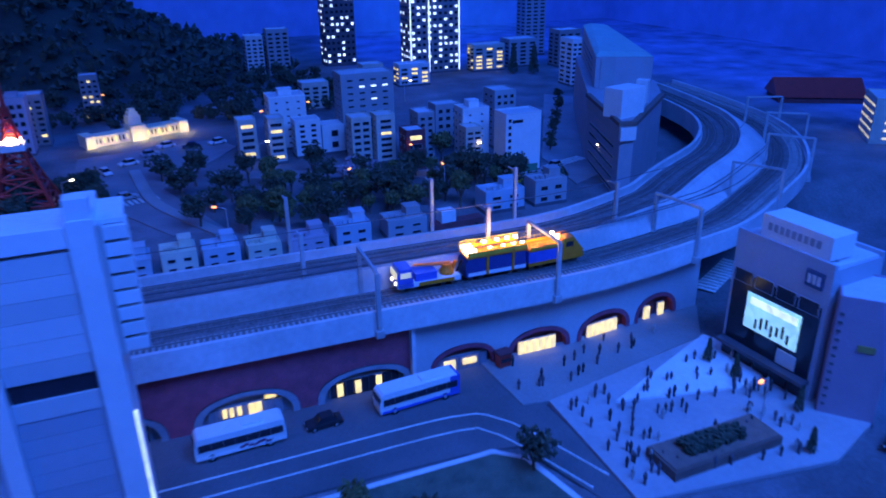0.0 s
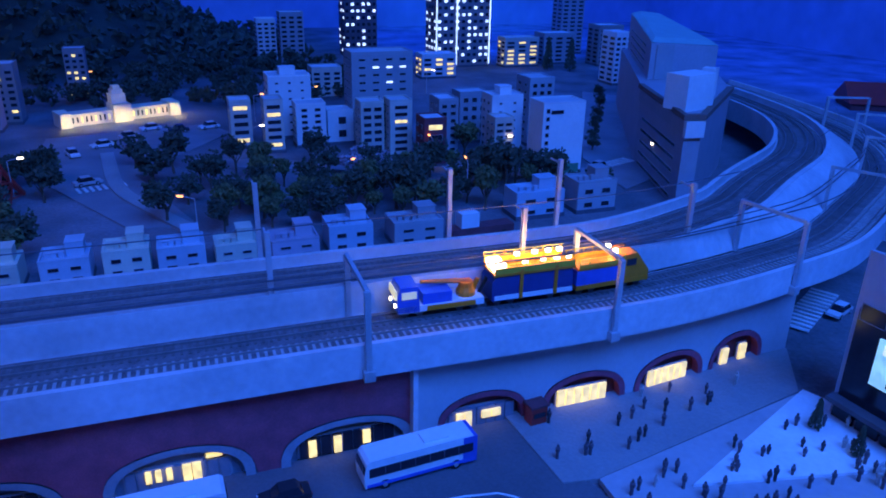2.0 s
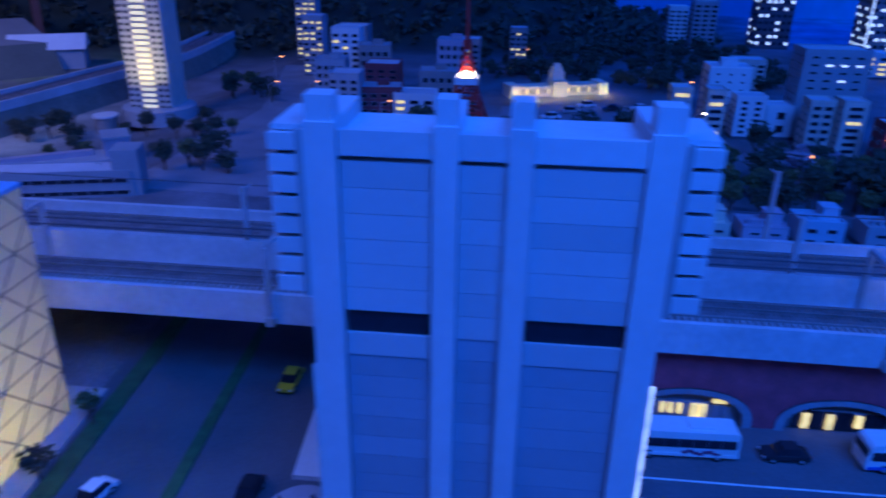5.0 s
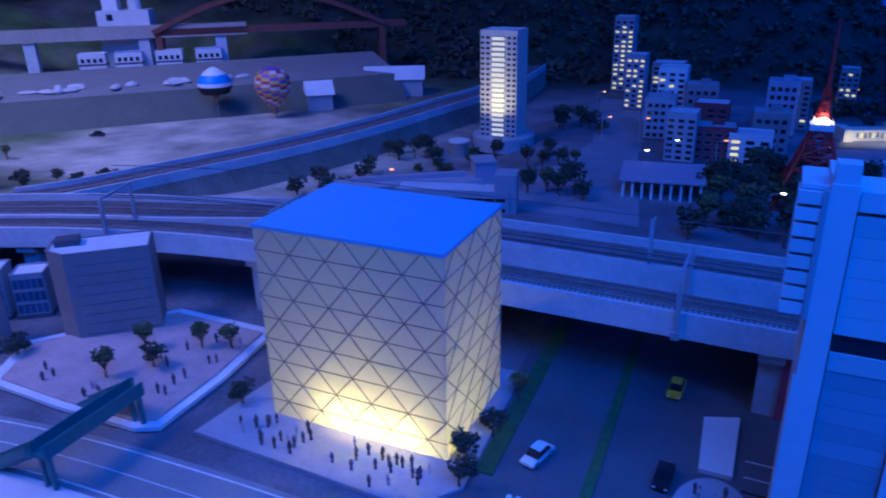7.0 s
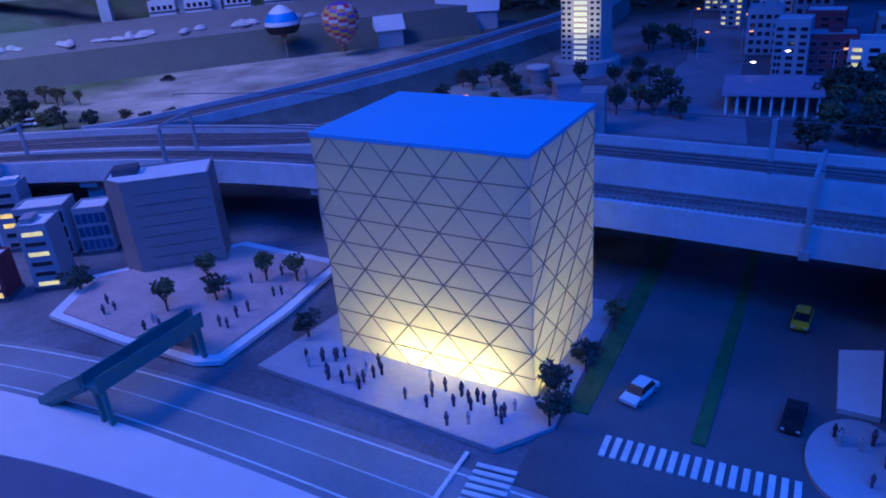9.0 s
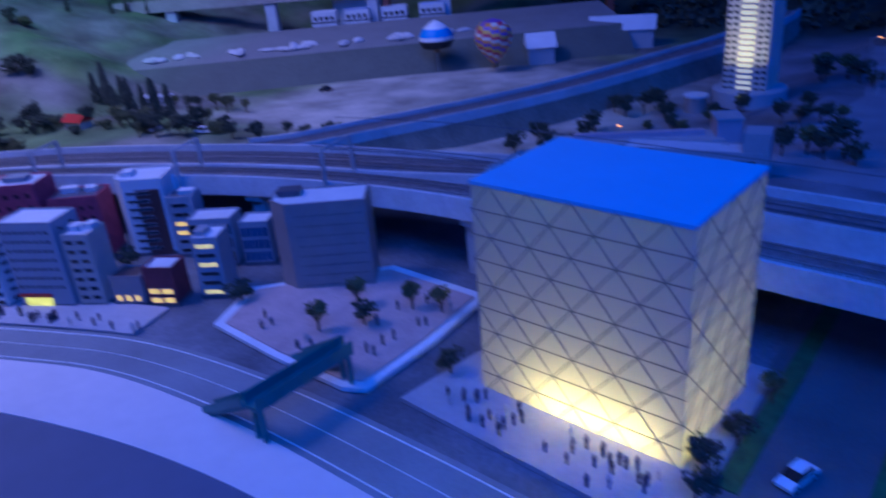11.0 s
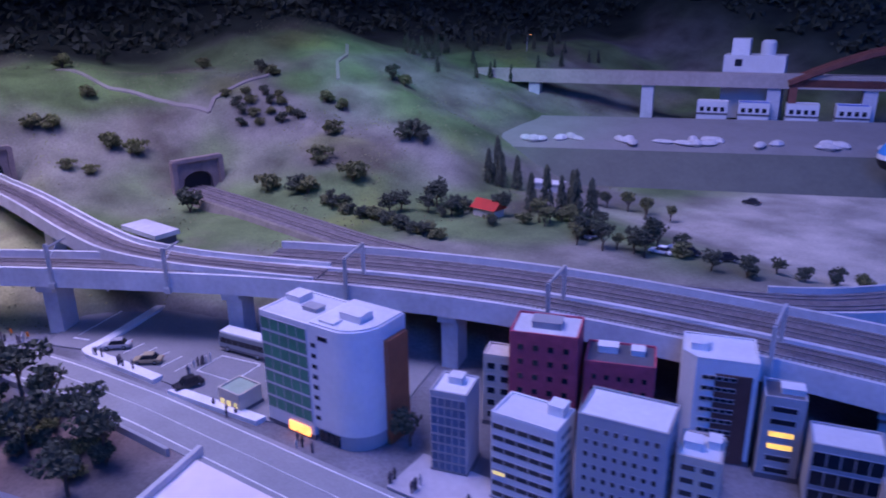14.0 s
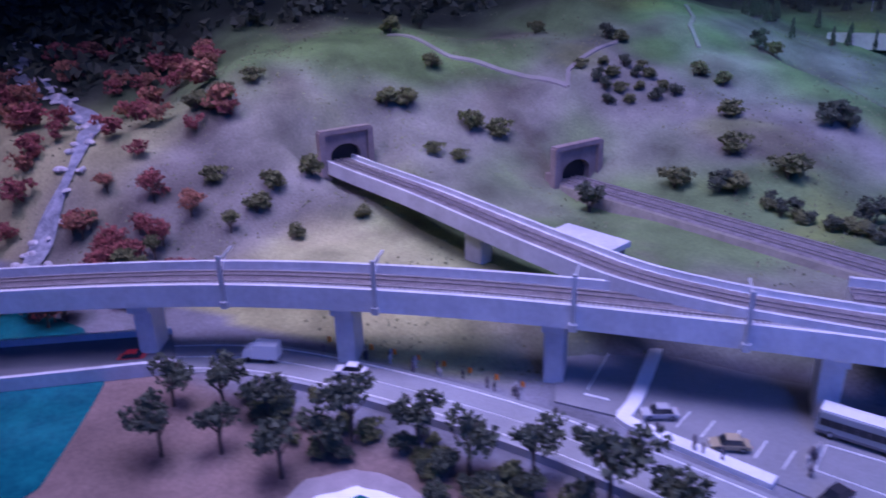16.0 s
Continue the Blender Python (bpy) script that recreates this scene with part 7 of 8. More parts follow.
# ---- tunnels ----
def portal(x, y, z, rot, w, h, label):
    ob = thing("tunnel_portal", label, "tunnel", pose(x, y, z, 0, 0, rot))
    k = 14
    hw, ho = w * 0.33, h * 0.62
    arch = [(hw * math.cos(math.pi * i / k), ho * 0.45 + ho * 0.55 * math.sin(math.pi * i / k)) for i in range(k + 1)]
    n = len(arch)
    outer = [(w / 2, arch[0][1])] + [(w / 2 - w * i / (k - 2), h) for i in range(k - 1)] + [(-w / 2, arch[-1][1])]
    g = Geo()
    g.add([(px, 0, pz) for px, pz in arch] + [(px, 0, pz) for px, pz in outer] + [(px, 0.02, pz) for px, pz in arch], [(i, i + 1, n + i + 1, n + i) for i in range(n - 1)] + [(i + 1, i, 2 * n + i, 2 * n + i + 1) for i in range(n - 1)])
    for s in (-1, 1):
        g.box(s * (w / 4 + hw / 2), 0.02, arch[0][1] / 2 - 0.02, w / 2 - hw, 0.04, arch[0][1] + 0.04)
    part("face", g, PLASTER_BROWN, ob)
    part("cornice", Geo().box(0, 0.0, h + 0.004, w + 0.014, 0.022, 0.012), PLASTER_BROWN, ob)
    for s in (-1, 1):
        part("pilaster", Geo().box(s * (w / 2 + 0.004), -0.002, h / 2 - 0.01, 0.016, 0.02, h + 0.03), PLASTER_BROWN, ob)
    # flat black sheet standing in for the darkness inside the mouth
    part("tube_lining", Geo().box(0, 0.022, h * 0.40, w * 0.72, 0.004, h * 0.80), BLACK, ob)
    return ob


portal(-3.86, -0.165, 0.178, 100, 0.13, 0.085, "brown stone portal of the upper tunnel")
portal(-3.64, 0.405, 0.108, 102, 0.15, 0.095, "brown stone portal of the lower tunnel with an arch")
ob = thing("culvert", "pale concrete slab bridge beside the lower tunnel", "slab", pose(-3.22, 0.17, 0.10, 0, 0, 20))
part("slab", Geo().box(0, 0, 0.025, 0.16, 0.07, 0.012), CONCRETE, ob)
part("abutment", Geo().box(0.06, 0, -0.01, 0.02, 0.06, 0.06), DARKGREY, ob)

# ---- far bank: river wall, long bridge, factory ----
u = Vector((0.80, 0.61)).normalized()
lb = thing("long_bridge", "long brown timber-coloured girder bridge along the far bank", "bridge")
p0 = Vector((-4.14, 1.87))
BROWN = mat("weathered_girder", (0.46, 0.40, 0.35), 0.8, 0.25, 8)
c = p0 + u * 0.85
part("girder", Geo().box(c.x, c.y, 0.335, 1.75, 0.07, 0.055, 0, math.atan2(u.y, u.x)), BROWN, lb)
for t in (0.25, 0.75, 1.25, 1.6):
    q = p0 + u * t
    part("pier", Geo().box(q.x, q.y, 0.22, 0.05, 0.05, 0.22, 0, 0.65), CONCRETE, lb)
q = p0 + u * 1.75
ra = thing("red_arch_bridge", "dark red steel arch bridge span in shadow", "bridge")
g = Geo()
for k in range(12):
    t0, t1 = k / 12, (k + 1) / 12
    for s in (-0.04, 0.04):
        a, b = p0 + u * (1.3 + 1.1 * t0), p0 + u * (1.3 + 1.1 * t1)
        g.tube((a.x - u.y * s, a.y + u.x * s, 0.33 + 0.16 * math.sin(math.pi * t0)), (b.x - u.y * s, b.y + u.x * s, 0.33 + 0.16 * math.sin(math.pi * t1)), 0.014, 5)
part("arch", g, mat("rust_red_steel", (0.20, 0.07, 0.05), 0.7, 0.3, 30), ra)
c = p0 + u * 1.9
part("deck", Geo().box(c.x, c.y, 0.33, 1.2, 0.07, 0.03, 0, math.atan2(u.y, u.x)), MATS["rust_red_steel"], ra)
for t in (1.32, 2.38):
    q = p0 + u * t
    part("post", Geo().box(q.x, q.y, 0.2, 0.03, 0.08, 0.26, 0, 0.65), MATS["rust_red_steel"], ra)
ob = thing("factory", "white factory block with roof tanks behind the bridge", "building", pose(-3.27, 2.66, 0.2, 0, 0, 30))
part("wall", Geo().box(0, 0, 0.10, 0.24, 0.12, 0.26), WHITE, ob)
part("tower", Geo().box(-0.06, 0, 0.26, 0.07, 0.07, 0.07), WHITE, ob)
part("tank", Geo().lathe([(0.03, 0.23), (0.03, 0.28), (0.02, 0.29)], 14, 0.045, 0), WHITE, ob)
part("window", window_mesh(0.03, 0.03, DGLASS, FRAME), None, ob, at=pose(-0.06, -0.0605, 0.2))
for k, t in enumerate((1.02, 1.18, 1.36, 1.54)):
    q = p0 + u * t + Vector((u.y, -u.x)) * 0.05
    ob = block(q.x, q.y, 0.12, 0.07, 0.05, 37, WHITE, "low white and blue market shed on the bank", z=0.20, roof=BLUEP if k % 2 else WHITE, category="shed", name="shed")
    facade(ob, "f", 0.12, 0.07, 4, 1, 0.006, 0.04)
# sloping grey river wall behind the sand
a, b = Vector((-3.42, 1.28)), Vector((-1.85, 2.83))
n = Vector((-(b - a).y, (b - a).x)).normalized()
g = Geo()
K = 24
vs = []
for i in range(K + 1):
    p = a + (b - a) * i / K
    for s, z in ((0.0, 0.03), (0.02, 0.05), (0.17, 0.150), (0.25, 0.165), (0.60, 0.20), (0.62, 0.0)):
        vs.append((p.x + n.x * s, p.y + n.y * s, z))
g.add(vs, [(i * 6 + j, (i + 1) * 6 + j, (i + 1) * 6 + j + 1, i * 6 + j + 1) for i in range(K) for j in range(5)])
g.m = [0 if f[0] % 6 < 2 else 1 for f in g.f]
structure("river_wall", g, [BANK, SANDM], "smooth dark grey sloping river wall with a pale crest", category="embankment")
for k in range(34):
    p = a + (b - a) * r.uniform(0.08, 0.7) + n * r.uniform(0.22, 0.30)
    ob = new("boulder", Geo().lathe([(0.012, -0.006), (0.020, 0.004), (0.014, 0.014), (0.004, 0.018)], 7).mesh("boulder", mat("pale_rock", (0.6, 0.58, 0.57), 0.9, 0.2, 60)))
    ob.matrix_basis = pose(p.x, p.y, 0.166, 0, 0, r.uniform(0, 360)) @ Matrix.Diagonal((r.uniform(0.8, 2.2), 1, r.uniform(0.6, 1.2), 1))
    tagged(ob, "pale rounded boulder on the bank", "boulder", "boulders on the bank")
ob = thing("house", "small house with a red roof among shrubs", "house", pose(-2.90, 1.02, ground_z(-2.90, 1.02), 0, 0, 15))
part("wall", Geo().box(0, 0, 0.012, 0.075, 0.045, 0.03), BEIGE, ob)
part("roof", Geo().add([(-.044, -.03, .024), (.044, -.03, .024), (.044, .03, .024), (-.044, .03, .024), (-.044, 0, .046), (.044, 0, .046)], [(0, 1, 5, 4), (2, 3, 4, 5), (1, 2, 5), (3, 0, 4), (0, 3, 2, 1)]), REDPAINT, ob)
ob = thing("house", "pale flat-roofed farm shed", "house", pose(-3.12, 1.42, ground_z(-3.12, 1.42), 0, 0, 30))
part("wall", Geo().box(0, 0, 0.012, 0.10, 0.04, 0.03), GREYW, ob)
part("roof", Geo().box(0, 0, 0.029, 0.11, 0.05, 0.005), WHITE, ob)

# ---- hot-air balloons on thin rods ----
def balloon(x, y, z0, z1, rad, seg, label):
    ob = thing("hot_air_balloon", label, "balloon", pose(x, y, 0))
    h = z1 - z0
    N, R = 24, 14
    prof = seg(h, rad)
    rows = [prof(i / R) for i in range(R + 1)]
    cols = seg.colours
    meshes = {}
    for i in range(R):
        for k in range(N):
            m = cols(i / R, k)
            g = meshes.setdefault(m.name, (Geo(), m))[0]
            q = [(rows[j][0] * math.cos(2 * math.pi * kk / N), rows[j][0] * math.sin(2 * math.pi * kk / N), z0 + rows[j][1]) for j, kk in ((i, k), (i, k + 1), (i + 1, k + 1), (i + 1, k))]
            g.add(q, [(0, 1, 2, 3)])
    for g, m in meshes.values():
        part("envelope_panel", g, m, ob)
    gz = ground_z(x, y)
    part("rod", Geo().tube((0, 0, gz), (0, 0, z0), 0.0015, 6), STEEL, ob)
    part("basket", Geo().box(0, 0, z0 - 0.012, 0.018, 0.018, 0.014), mat("wicker", (0.30, 0.2, 0.1), 0.8, 0.3, 200), ob)
    return ob


def striped(h, rad):
    return lambda t: (max(0.001, rad * (math.sin(math.pi * (0.26 + 0.74 * t)) ** 0.7 if t < 0.999 else 0.0)), h * t)


striped.colours = lambda t, k: BLACK if t < 0.22 else (BLUEL if 0.42 < t < 0.68 else WHITE)


def pear(h, rad):
    return lambda t: (max(0.001, rad * (0.16 + 0.84 * math.sin(math.pi * 0.5 * min(1, t / 0.6)) if t < 0.6 else math.sqrt(max(0.0, 1 - ((t - 0.6) / 0.4) ** 2)))), h * t)


BLUEL = mat("sky_blue_nylon", (0.05, 0.32, 0.75), 0.5, 0.1, 40, 0.0)
NYL = [mat("purple_nylon", (0.22, 0.10, 0.42), 0.5, 0.1, 40, 0.0), mat("orange_nylon", (0.75, 0.30, 0.08), 0.5, 0.1, 40, 0.0), mat("cream_nylon", (0.75, 0.70, 0.60), 0.5, 0.1, 40, 0.0), mat("crimson_nylon", (0.50, 0.05, 0.08), 0.5, 0.1, 40, 0.0), mat("amber_nylon", (0.70, 0.45, 0.08), 0.5, 0.1, 40, 0.0)]
pear.colours = lambda t, k: NYL[(int(t * 14) + k // 2) % 5] if t < 0.92 else NYL[0]
balloon(-2.435, 2.275, 0.150, 0.255, 0.068, striped, "white and blue banded hot-air balloon with a dark hem")
balloon(-2.20, 2.34, 0.090, 0.257, 0.072, pear, "patchwork hot-air balloon in purple, orange and cream")

# ---- cove, river and valley stream ----
def blob(cx, cy, rx, ry, seed, k=40, wob=0.12):
    q = random.Random(seed)
    ph = [q.uniform(0, 6.28) for _ in range(4)]
    return [(cx + rx * (1 + wob * sum(math.sin((j + 2) * t + ph[j]) / (j + 1) for j in range(4))) * math.cos(t), cy + ry * (1 + wob * sum(math.sin((j + 2) * t + ph[j]) / (j + 1) for j in range(4))) * math.sin(t)) for t in [2 * math.pi * i / k for i in range(k)]]


def shore(f, q):
    """The cove's outline, drawn in towards its middle by f, with a ragged edge of size q."""
    pts = [(-2.62, -0.72), (-2.708, -0.605), (-2.763, -0.564), (-2.798, -0.517), (-2.796, -0.461), (-2.743, -0.412), (-2.651, -0.380), (-2.59, -0.345), (-2.545, -0.308), (-2.49, -0.282), (-2.42, -0.277), (-2.36, -0.30), (-2.32, -0.42), (-2.36, -0.66), (-2.48, -0.75)]
    out = []
    for k in range(len(pts)):
        a, b = pts[k], pts[(k + 1) % len(pts)]
        for m in range(6):
            x, y = a[0] + (b[0] - a[0]) * m / 6, a[1] + (b[1] - a[1]) * m / 6
            w = f + q * noise.noise((x * 40, y * 40, f * 9))
            out.append((-2.54 + (x + 2.54) * w, -0.50 + (y + 0.50) * w))
    return out


structure("beach", Geo().prism(shore(1.16, 0.03), G - 0.004, G + 0.003), mat("pale_beach", (0.33, 0.28, 0.28), 0.9, 0.25, 30), "pale sandy rim of the cove")
structure("surf", Geo().prism(shore(1.0, 0.02), G - 0.004, G + 0.006), FOAM, "white surf along the cove", category="water")
structure("water_cove", Geo().prism(shore(0.90, 0.07), G - 0.004, G + 0.008), WATER, "deep teal water of a small cove", category="water")
structure("surf", Geo().prism(shore(0.855, 0.08), G, G + 0.0084), FOAM, "second thin line of surf in the cove", category="water")
structure("water_cove", Geo().prism(shore(0.84, 0.08), G, G + 0.0090), WATER, "deep teal middle of a small cove", category="water")
structure("water_river", Geo().prism([(-3.75, -1.1), (-3.62, -0.93), (-3.47, -0.82), (-3.30, -0.785), (-3.23, -0.779), (-3.173, -0.795), (-3.079, -0.824), (-2.978, -0.858), (-2.80, -1.1), (-2.85, -1.3), (-3.3, -1.5)], G - 0.006, G + 0.0012), WATER, "teal river flowing under the road bridge", category="water")
sb = thing("road_bridge", "low blue-railed road bridge over the river", "bridge", kind="structure")
part("deck", Geo().prism([(-3.43, -1.3), (-3.425, -0.957), (-3.34, -0.66), (-3.22, -0.66), (-3.285, -0.94), (-3.30, -1.3)], G + 0.004, G + 0.014), ASPHALT, sb)
part("parapet", Geo().prism([(-3.30, -1.3), (-3.285, -0.94), (-3.22, -0.66), (-3.212, -0.66), (-3.277, -0.942), (-3.292, -1.3)], G + 0.0, G + 0.026), CONCRETE, sb)
part("parapet", Geo().prism([(-3.438, -1.3), (-3.433, -0.957), (-3.348, -0.66), (-3.34, -0.66), (-3.425, -0.957), (-3.43, -1.3)], G + 0.0, G + 0.026), CONCRETE, sb)
sp, sn = spline(STREAM, 0.03)
g = Geo()
for k in range(len(sp) - 1):
    row = []
    for p, n in ((sp[k], sn[k]), (sp[k + 1], sn[k + 1])):
        w = 0.026 + 0.018 * noise.noise((p[0] * 9, p[1] * 9, 3.0))
        row += [(p[0] + n[0] * f * w, p[1] + n[1] * f * w) for f in (-1, 0, 1)]
    g.add([(x, y, ground_z(x, y) + 0.008) for x, y in row], [(0, 1, 4, 3), (1, 2, 5, 4)])
structure("water_stream", g, mat("stream_water", (0.20, 0.25, 0.32), 0.4, 0.5, 45, 0.6, second=(0.55, 0.58, 0.64)), "pale foaming mountain stream between autumn trees", True, "water")
for _ in range(110):
    i = r.randrange(len(sp))
    o = r.choice((-1, 1)) * r.uniform(0.008, 0.045)
    x, y = sp[i][0] + sn[i][0] * o, sp[i][1] + sn[i][1] * o
    ob = new("boulder", bpy.data.meshes["boulder"])
    ob.matrix_basis = pose(x, y, ground_z(x, y) + 0.004, 0, 0, r.uniform(0, 360)) @ Matrix.Diagonal((r.uniform(0.3, 0.9), r.uniform(0.3, 0.7), r.uniform(0.3, 0.7), 1))
    tagged(ob, "pale grey boulder in the stream bed", "boulder", "boulders in the stream")

# car park, kerbs
LOTGREY = mat("lot_asphalt", (0.25, 0.25, 0.26), 0.85, 0.25, 9, 0.3, fine=25)
sheet("pavement_carpark", [(-2.785, -0.045), (-2.573, 0.045), (-2.335, 0.16), (-2.19, 0.30), (-2.34, 0.50), (-2.60, 0.34), (-2.75, 0.26), (-2.925, 0.128)], G + 0.0028, LOTGREY, "grey car park beside the coast road", category="pavement")
sheet("road_side_street", [(-2.955, -0.06), (-2.86, -0.12), (-2.78, -0.05), (-2.93, 0.13), (-3.06, 0.30), (-3.22, 0.26), (-3.035, 0.06)], G + 0.0035, LOTGREY, "side street running under the viaduct", category="road")
kp, kn = spline([(-3.02, 0.235), (-2.925, 0.126), (-2.80, -0.015), (-2.782, -0.045), (-2.762, -0.050), (-2.67, -0.006), (-2.573, 0.041)], 0.012)
structure("kerb", Geo().sweep(kp, kn, [(-0.011, G), (-0.011, G + 0.009), (0.011, G + 0.009), (0.011, G)]), KERB, "white pavement kerb round the car park's corner", category="kerb")
structure("kerb", Geo().prism([(-2.515, 0.045), (-2.33, 0.145), (-2.335, 0.165), (-2.52, 0.065)], G, G + 0.009), KERB, "white pavement kerb before the kiosk", category="kerb")
for k in range(6):
    structure("trim", Geo().box(-2.772 + 0.034 * k, 0.012 + 0.017 * k, G + 0.0032, 0.0018, 0.05, 0.001, 0, radians(26.6)), LINE, "white parking bay line", category="road marking")
BAY = [(-2.605, 0.169), (-2.528, 0.22), (-2.491, 0.156), (-2.572, 0.111)]
for (ax, ay), (bx, by) in ((BAY[0], BAY[1]), (BAY[1], BAY[2]), (BAY[2], BAY[3]), (BAY[3], BAY[0])):
    structure("trim", Geo().box((ax + bx) / 2, (ay + by) / 2, G + 0.0032, math.hypot(bx - ax, by - ay), 0.0018, 0.001, 0, math.atan2(by - ay, bx - ax)), LINE, "white line of the bus bay", category="road marking")
structure("trim", Geo().box(-2.93, 0.02, G + 0.0042, 0.0018, 0.20, 0.001, 0, radians(40)), LINE, "white centre line of the side street", category="road marking")
structure("trim", Geo().box(-2.842, -0.055, G + 0.0043, 0.04, 0.005, 0.001, 0, radians(40)), LINE, "white stop line of the side street", category="road marking")
gi = [i for i, p in enumerate(cp) if -3.16 < p[0] < -2.32]
structure("guard_wall", Geo().sweep([cp[i] for i in gi], [cn[i] for i in gi], [(-0.016, G - 0.005), (-0.016, G + 0.014), (-0.010, G + 0.014), (-0.010, G - 0.005)]), GREYW, "low grey wall between the coast road and the park", category="wall")


def kerbside():
    i = r.choice([k for k, p in enumerate(cp) if -3.12 < p[0] < -2.80])
    q = cp[i] + np.array(cn[i]) * r.uniform(0.112, 0.132) + np.array([r.uniform(-0.015, 0.015), 0])
    return q[0], q[1]


figures(32, kerbside, G, "tiny plain figure in the crowd along the coast road")
figures(11, lambda: in_quad((-2.572, 0.090), (-2.556, 0.085), (-2.597, 0.151), (-2.611, 0.156)), G + 0.003, "tiny plain figure waiting beside the bus bay")
for k in range(9):
    i = [q for q, p in enumerate(cp) if p[0] > -3.12][0] + k
    q = cp[i] + np.array(cn[i]) * 0.136
    ob = thing("banner", "small orange banner on a stick behind the crowd", "banner", pose(q[0], q[1], G, 0, 0, 40), "orange banners")
    part("stick", Geo().tube((0, 0, -0.003), (0, 0, 0.018), 0.0008, 5), BARK, ob)
    part("cloth", Geo().box(0.003, 0, 0.012, 0.006, 0.0012, 0.010), ORANGE, ob)

# ---- low town between the viaduct and the apartment tower ----
ob = thing("station_hall", "long low mauve station hall with dark windows beside the viaduct", "building", pose(-1.215, 1.60, ground_z(-1.2, 1.6), 0, 0, 33))
part("body", Geo().box(0, 0, 0.026, 0.36, 0.075, 0.052), MAUVE, ob)
part("roof", Geo().box(0, 0, 0.055, 0.375, 0.088, 0.006), GREYW, ob)
part("roof_ridge", Geo().box(0, 0.01, 0.064, 0.30, 0.018, 0.012), MAUVE, ob)
part("end_tower", Geo().box(0.20, 0.01, 0.048, 0.055, 0.07, 0.096), MAUVE, ob)
part("tower_cap", Geo().box(0.20, 0.01, 0.099, 0.061, 0.076, 0.006), GREYW, ob)
facade(ob, "f", 0.34, 0.075, 8, 1, 0.012, 0.044, fill=0.7, tall=0.6)
ob = thing("water_tank", "round dark tank with a white lid near the tower", "tank", pose(-1.283, 2.083, ground_z(-1.283, 2.083)))
part("drum", Geo().tube((0, 0, -0.01), (0, 0, 0.045), 0.030, 20), TAUPE, ob)
part("lid", Geo().tube((0, 0, 0.045), (0, 0, 0.051), 0.034, 20), WHITE, ob)
ob = thing("market_hall", "broad low mauve hall on white columns", "building", pose(-0.60, 1.78, ZC, 0, 0, 8))
part("body", Geo().box(0, 0.02, 0.022, 0.17, 0.10, 0.044), TAUPE, ob)
part("roof", Geo().box(0, 0, 0.047, 0.20, 0.17, 0.006), MAUVE, ob)
for k in range(9):
    part("column", Geo().tube((-0.09 + 0.0225 * k, -0.075, 0), (-0.09 + 0.0225 * k, -0.075, 0.044), 0.003, 8), WHITE, ob)
for x, y, w, d, h, rot, wl, lb in ((-0.52, 2.12, 0.12, 0.09, 0.10, 6, BRICKDARK, "dark red hall with a lit ground floor"), (-0.70, 2.33, 0.09, 0.09, 0.13, 4, GREYW, "pale rounded office block of the night city"), (-0.60, 2.48, 0.10, 0.09, 0.15, 8, TAUPE, "taupe office block of the night city"), (-0.38, 2.26, 0.10, 0.09, 0.12, 4, TAUPE, "dark taupe shop block of the night city"), (-0.36, 2.50, 0.09, 0.08, 0.17, 0, MAUVE, "mauve office tower of the night city")):
    ob = block(x, y, w, d, h, rot, wl, lb, z=ZC, roof=GREYW, huts=((0.01, 0.01, 0.03, 0.03, 0.014, wl),))
    facade(ob, "f", w, d, 4, max(3, int(h / 0.025)), 0.008, h - 0.008, fill=0.7, tall=0.55)
    facade(ob, "l", w, d, 4, max(3, int(h / 0.025)), 0.008, h - 0.008, fill=0.7, tall=0.55)
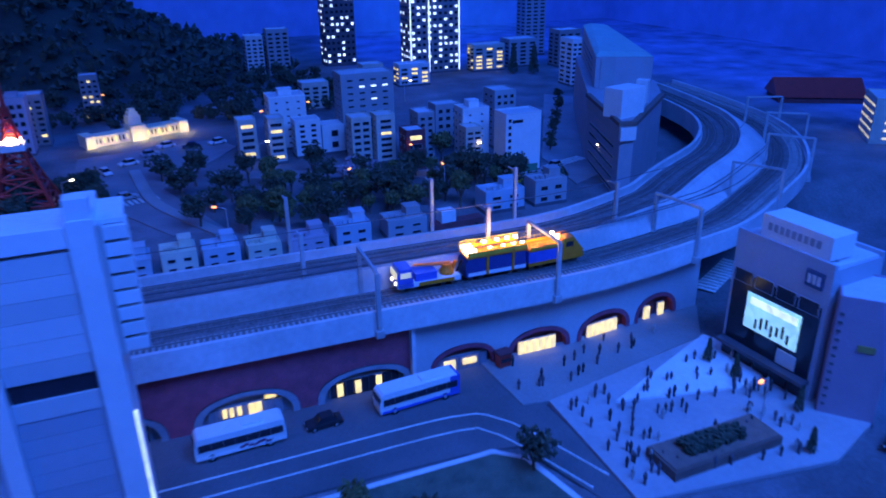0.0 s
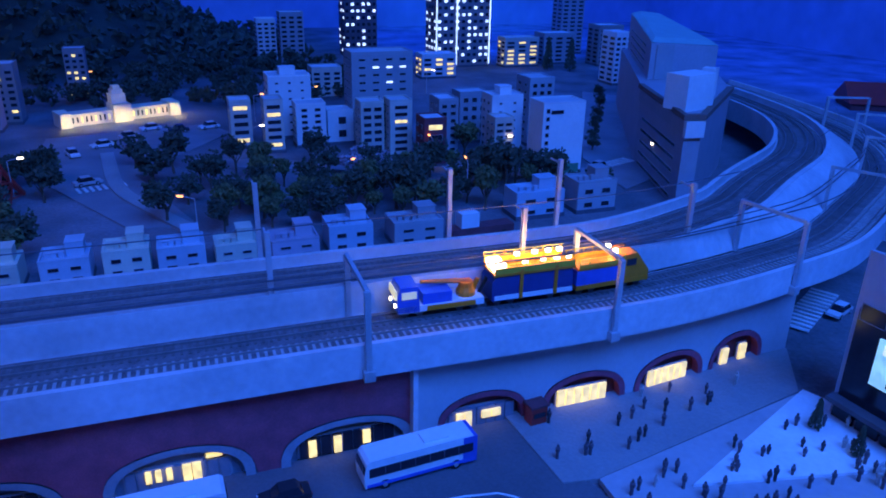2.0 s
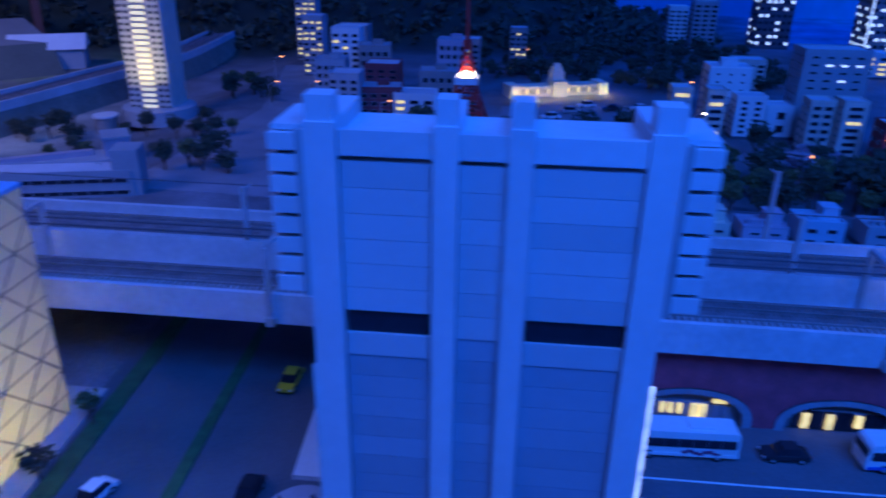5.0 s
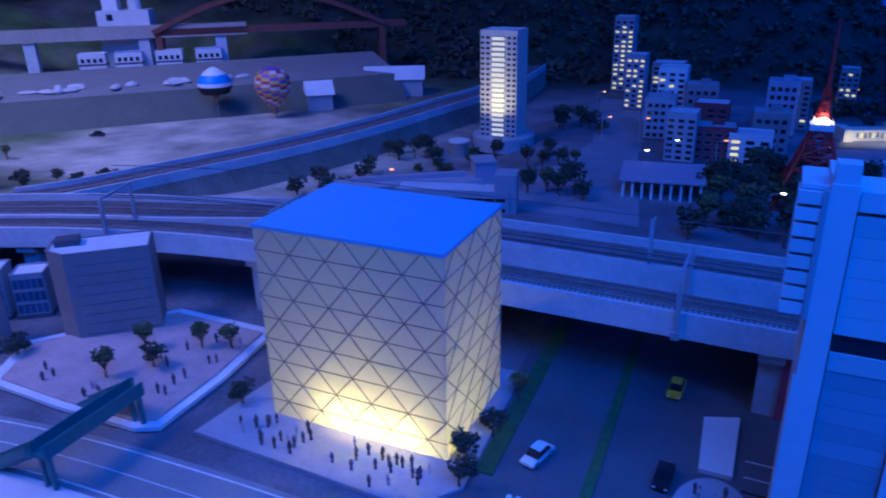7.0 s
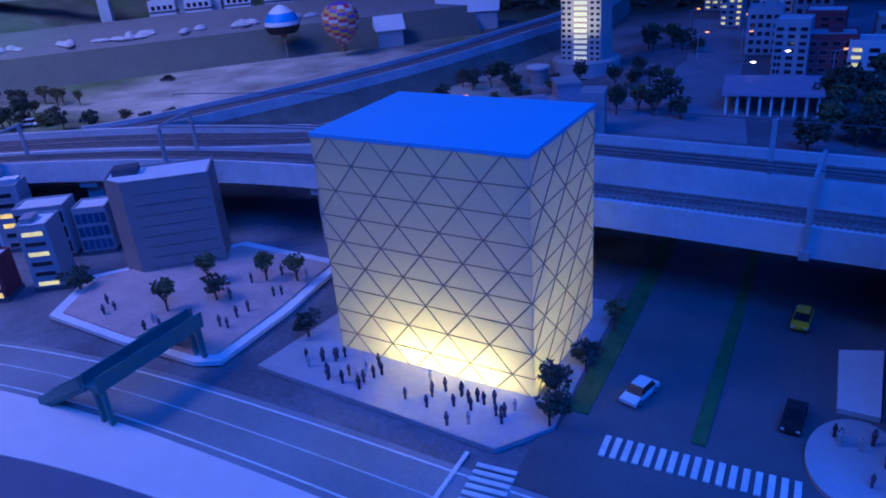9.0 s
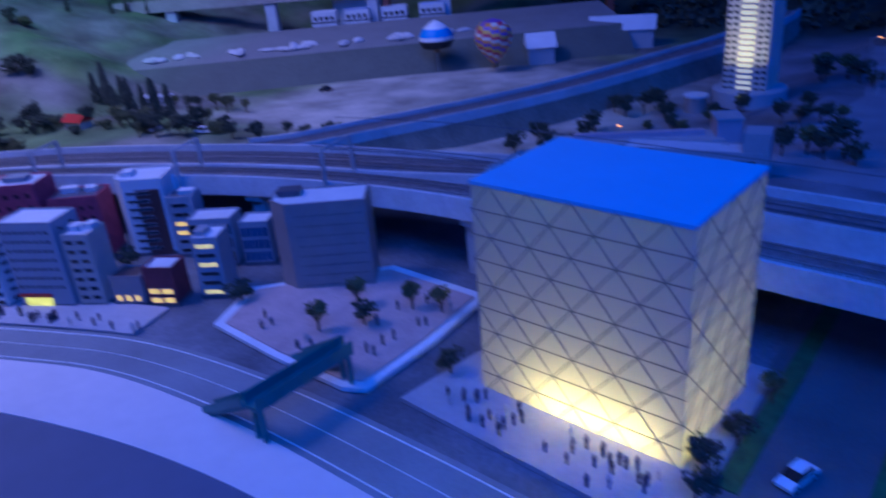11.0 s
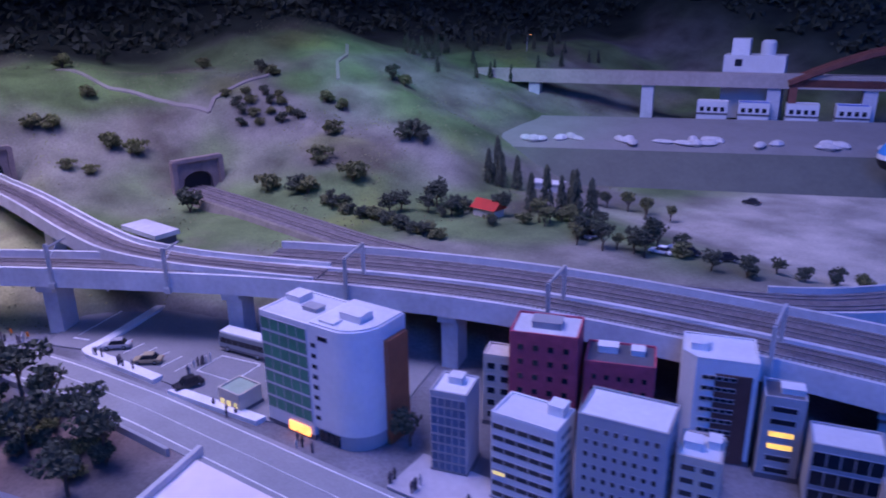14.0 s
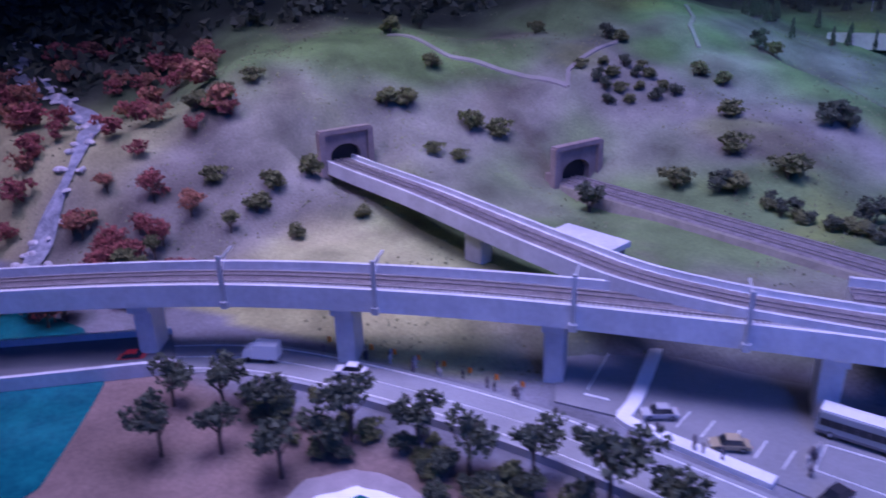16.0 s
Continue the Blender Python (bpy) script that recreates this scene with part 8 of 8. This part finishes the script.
for x, y, s in ((-0.90, 1.63, 1.0), (-0.86, 1.66, 1.1), (-0.82, 1.64, 1.0), (-0.79, 1.67, 1.2), (-0.76, 1.63, 1.0), (-0.98, 1.87, 0.8), (-0.94, 1.88, 0.8), (-0.90, 1.90, 0.8), (-0.86, 1.93, 0.8), (-1.02, 2.36, 1.3), (-0.97, 2.40, 1.3), (-1.05, 2.42, 1.4), (-0.93, 2.36, 1.2), (-0.88, 2.30, 1.0), (-0.44, 1.86, 1.3), (-0.40, 1.80, 1.4), (-0.46, 1.76, 1.4), (-0.36, 1.88, 1.4), (-1.40, 2.0, 1.1), (-1.36, 2.03, 1.0), (-1.44, 1.96, 1.1), (-1.33, 1.98, 0.9)):
    plant(DARK, x, y, s, ground_z(x, y) if x < -0.9 else ZC, "trees in the low town")
for x, y in ((-0.855, 2.211), (-0.743, 2.23), (-0.97, 2.62), (-0.80, 2.52), (-0.50, 2.02)):
    street_lamp(x, y, ZC, 30, warm=LITO)

# pale footpaths over the hills
PATHC = mat("trodden_path", (0.30, 0.27, 0.25), 0.9, 0.3, 14, 0.4, fine=40)


def footpath(pts, width, label):
    g = Geo()
    line = [(a[0] + (b[0] - a[0]) * k / 14, a[1] + (b[1] - a[1]) * k / 14) for a, b in zip(pts, pts[1:]) for k in range(14)]
    for i in range(len(line) - 1):
        (x0, y0), (x1, y1) = line[i], line[i + 1]
        n = Vector((y0 - y1, x1 - x0)).normalized() * width / 2
        q = [(x0 + n.x, y0 + n.y), (x0 - n.x, y0 - n.y), (x1 - n.x, y1 - n.y), (x1 + n.x, y1 + n.y)]
        g.add([(px, py, ground_z(px, py) + 0.005) for px, py in q] + [(px, py, ground_z(px, py) - 0.01) for px, py in q], [(3, 2, 1, 0), (0, 1, 5, 4), (2, 3, 7, 6), (1, 2, 6, 5), (3, 0, 4, 7)])
    structure("path", g, PATHC, label, category="path")


footpath([(-3.90, 0.53), (-3.96, 0.57), (-4.00, 0.64), (-4.03, 0.72), (-4.06, 0.80), (-4.12, 0.88)], 0.013, "narrow pale path winding up the grassy hill")
footpath([(-3.90, 0.53), (-4.02, 0.42), (-4.12, 0.25), (-4.30, 0.10)], 0.014, "narrow pale path along the hill terrace")
footpath([(-3.95, 1.05), (-4.06, 1.10), (-4.14, 1.18), (-4.26, 1.24)], 0.013, "pale path between the hill shrubs")

# the patterns that the plants were copied from
for p in DARK + BUSH + RED + PINK + PINE + CONE:
    for c in list(p.children_recursive) + [p]:
        bpy.data.objects.remove(c)
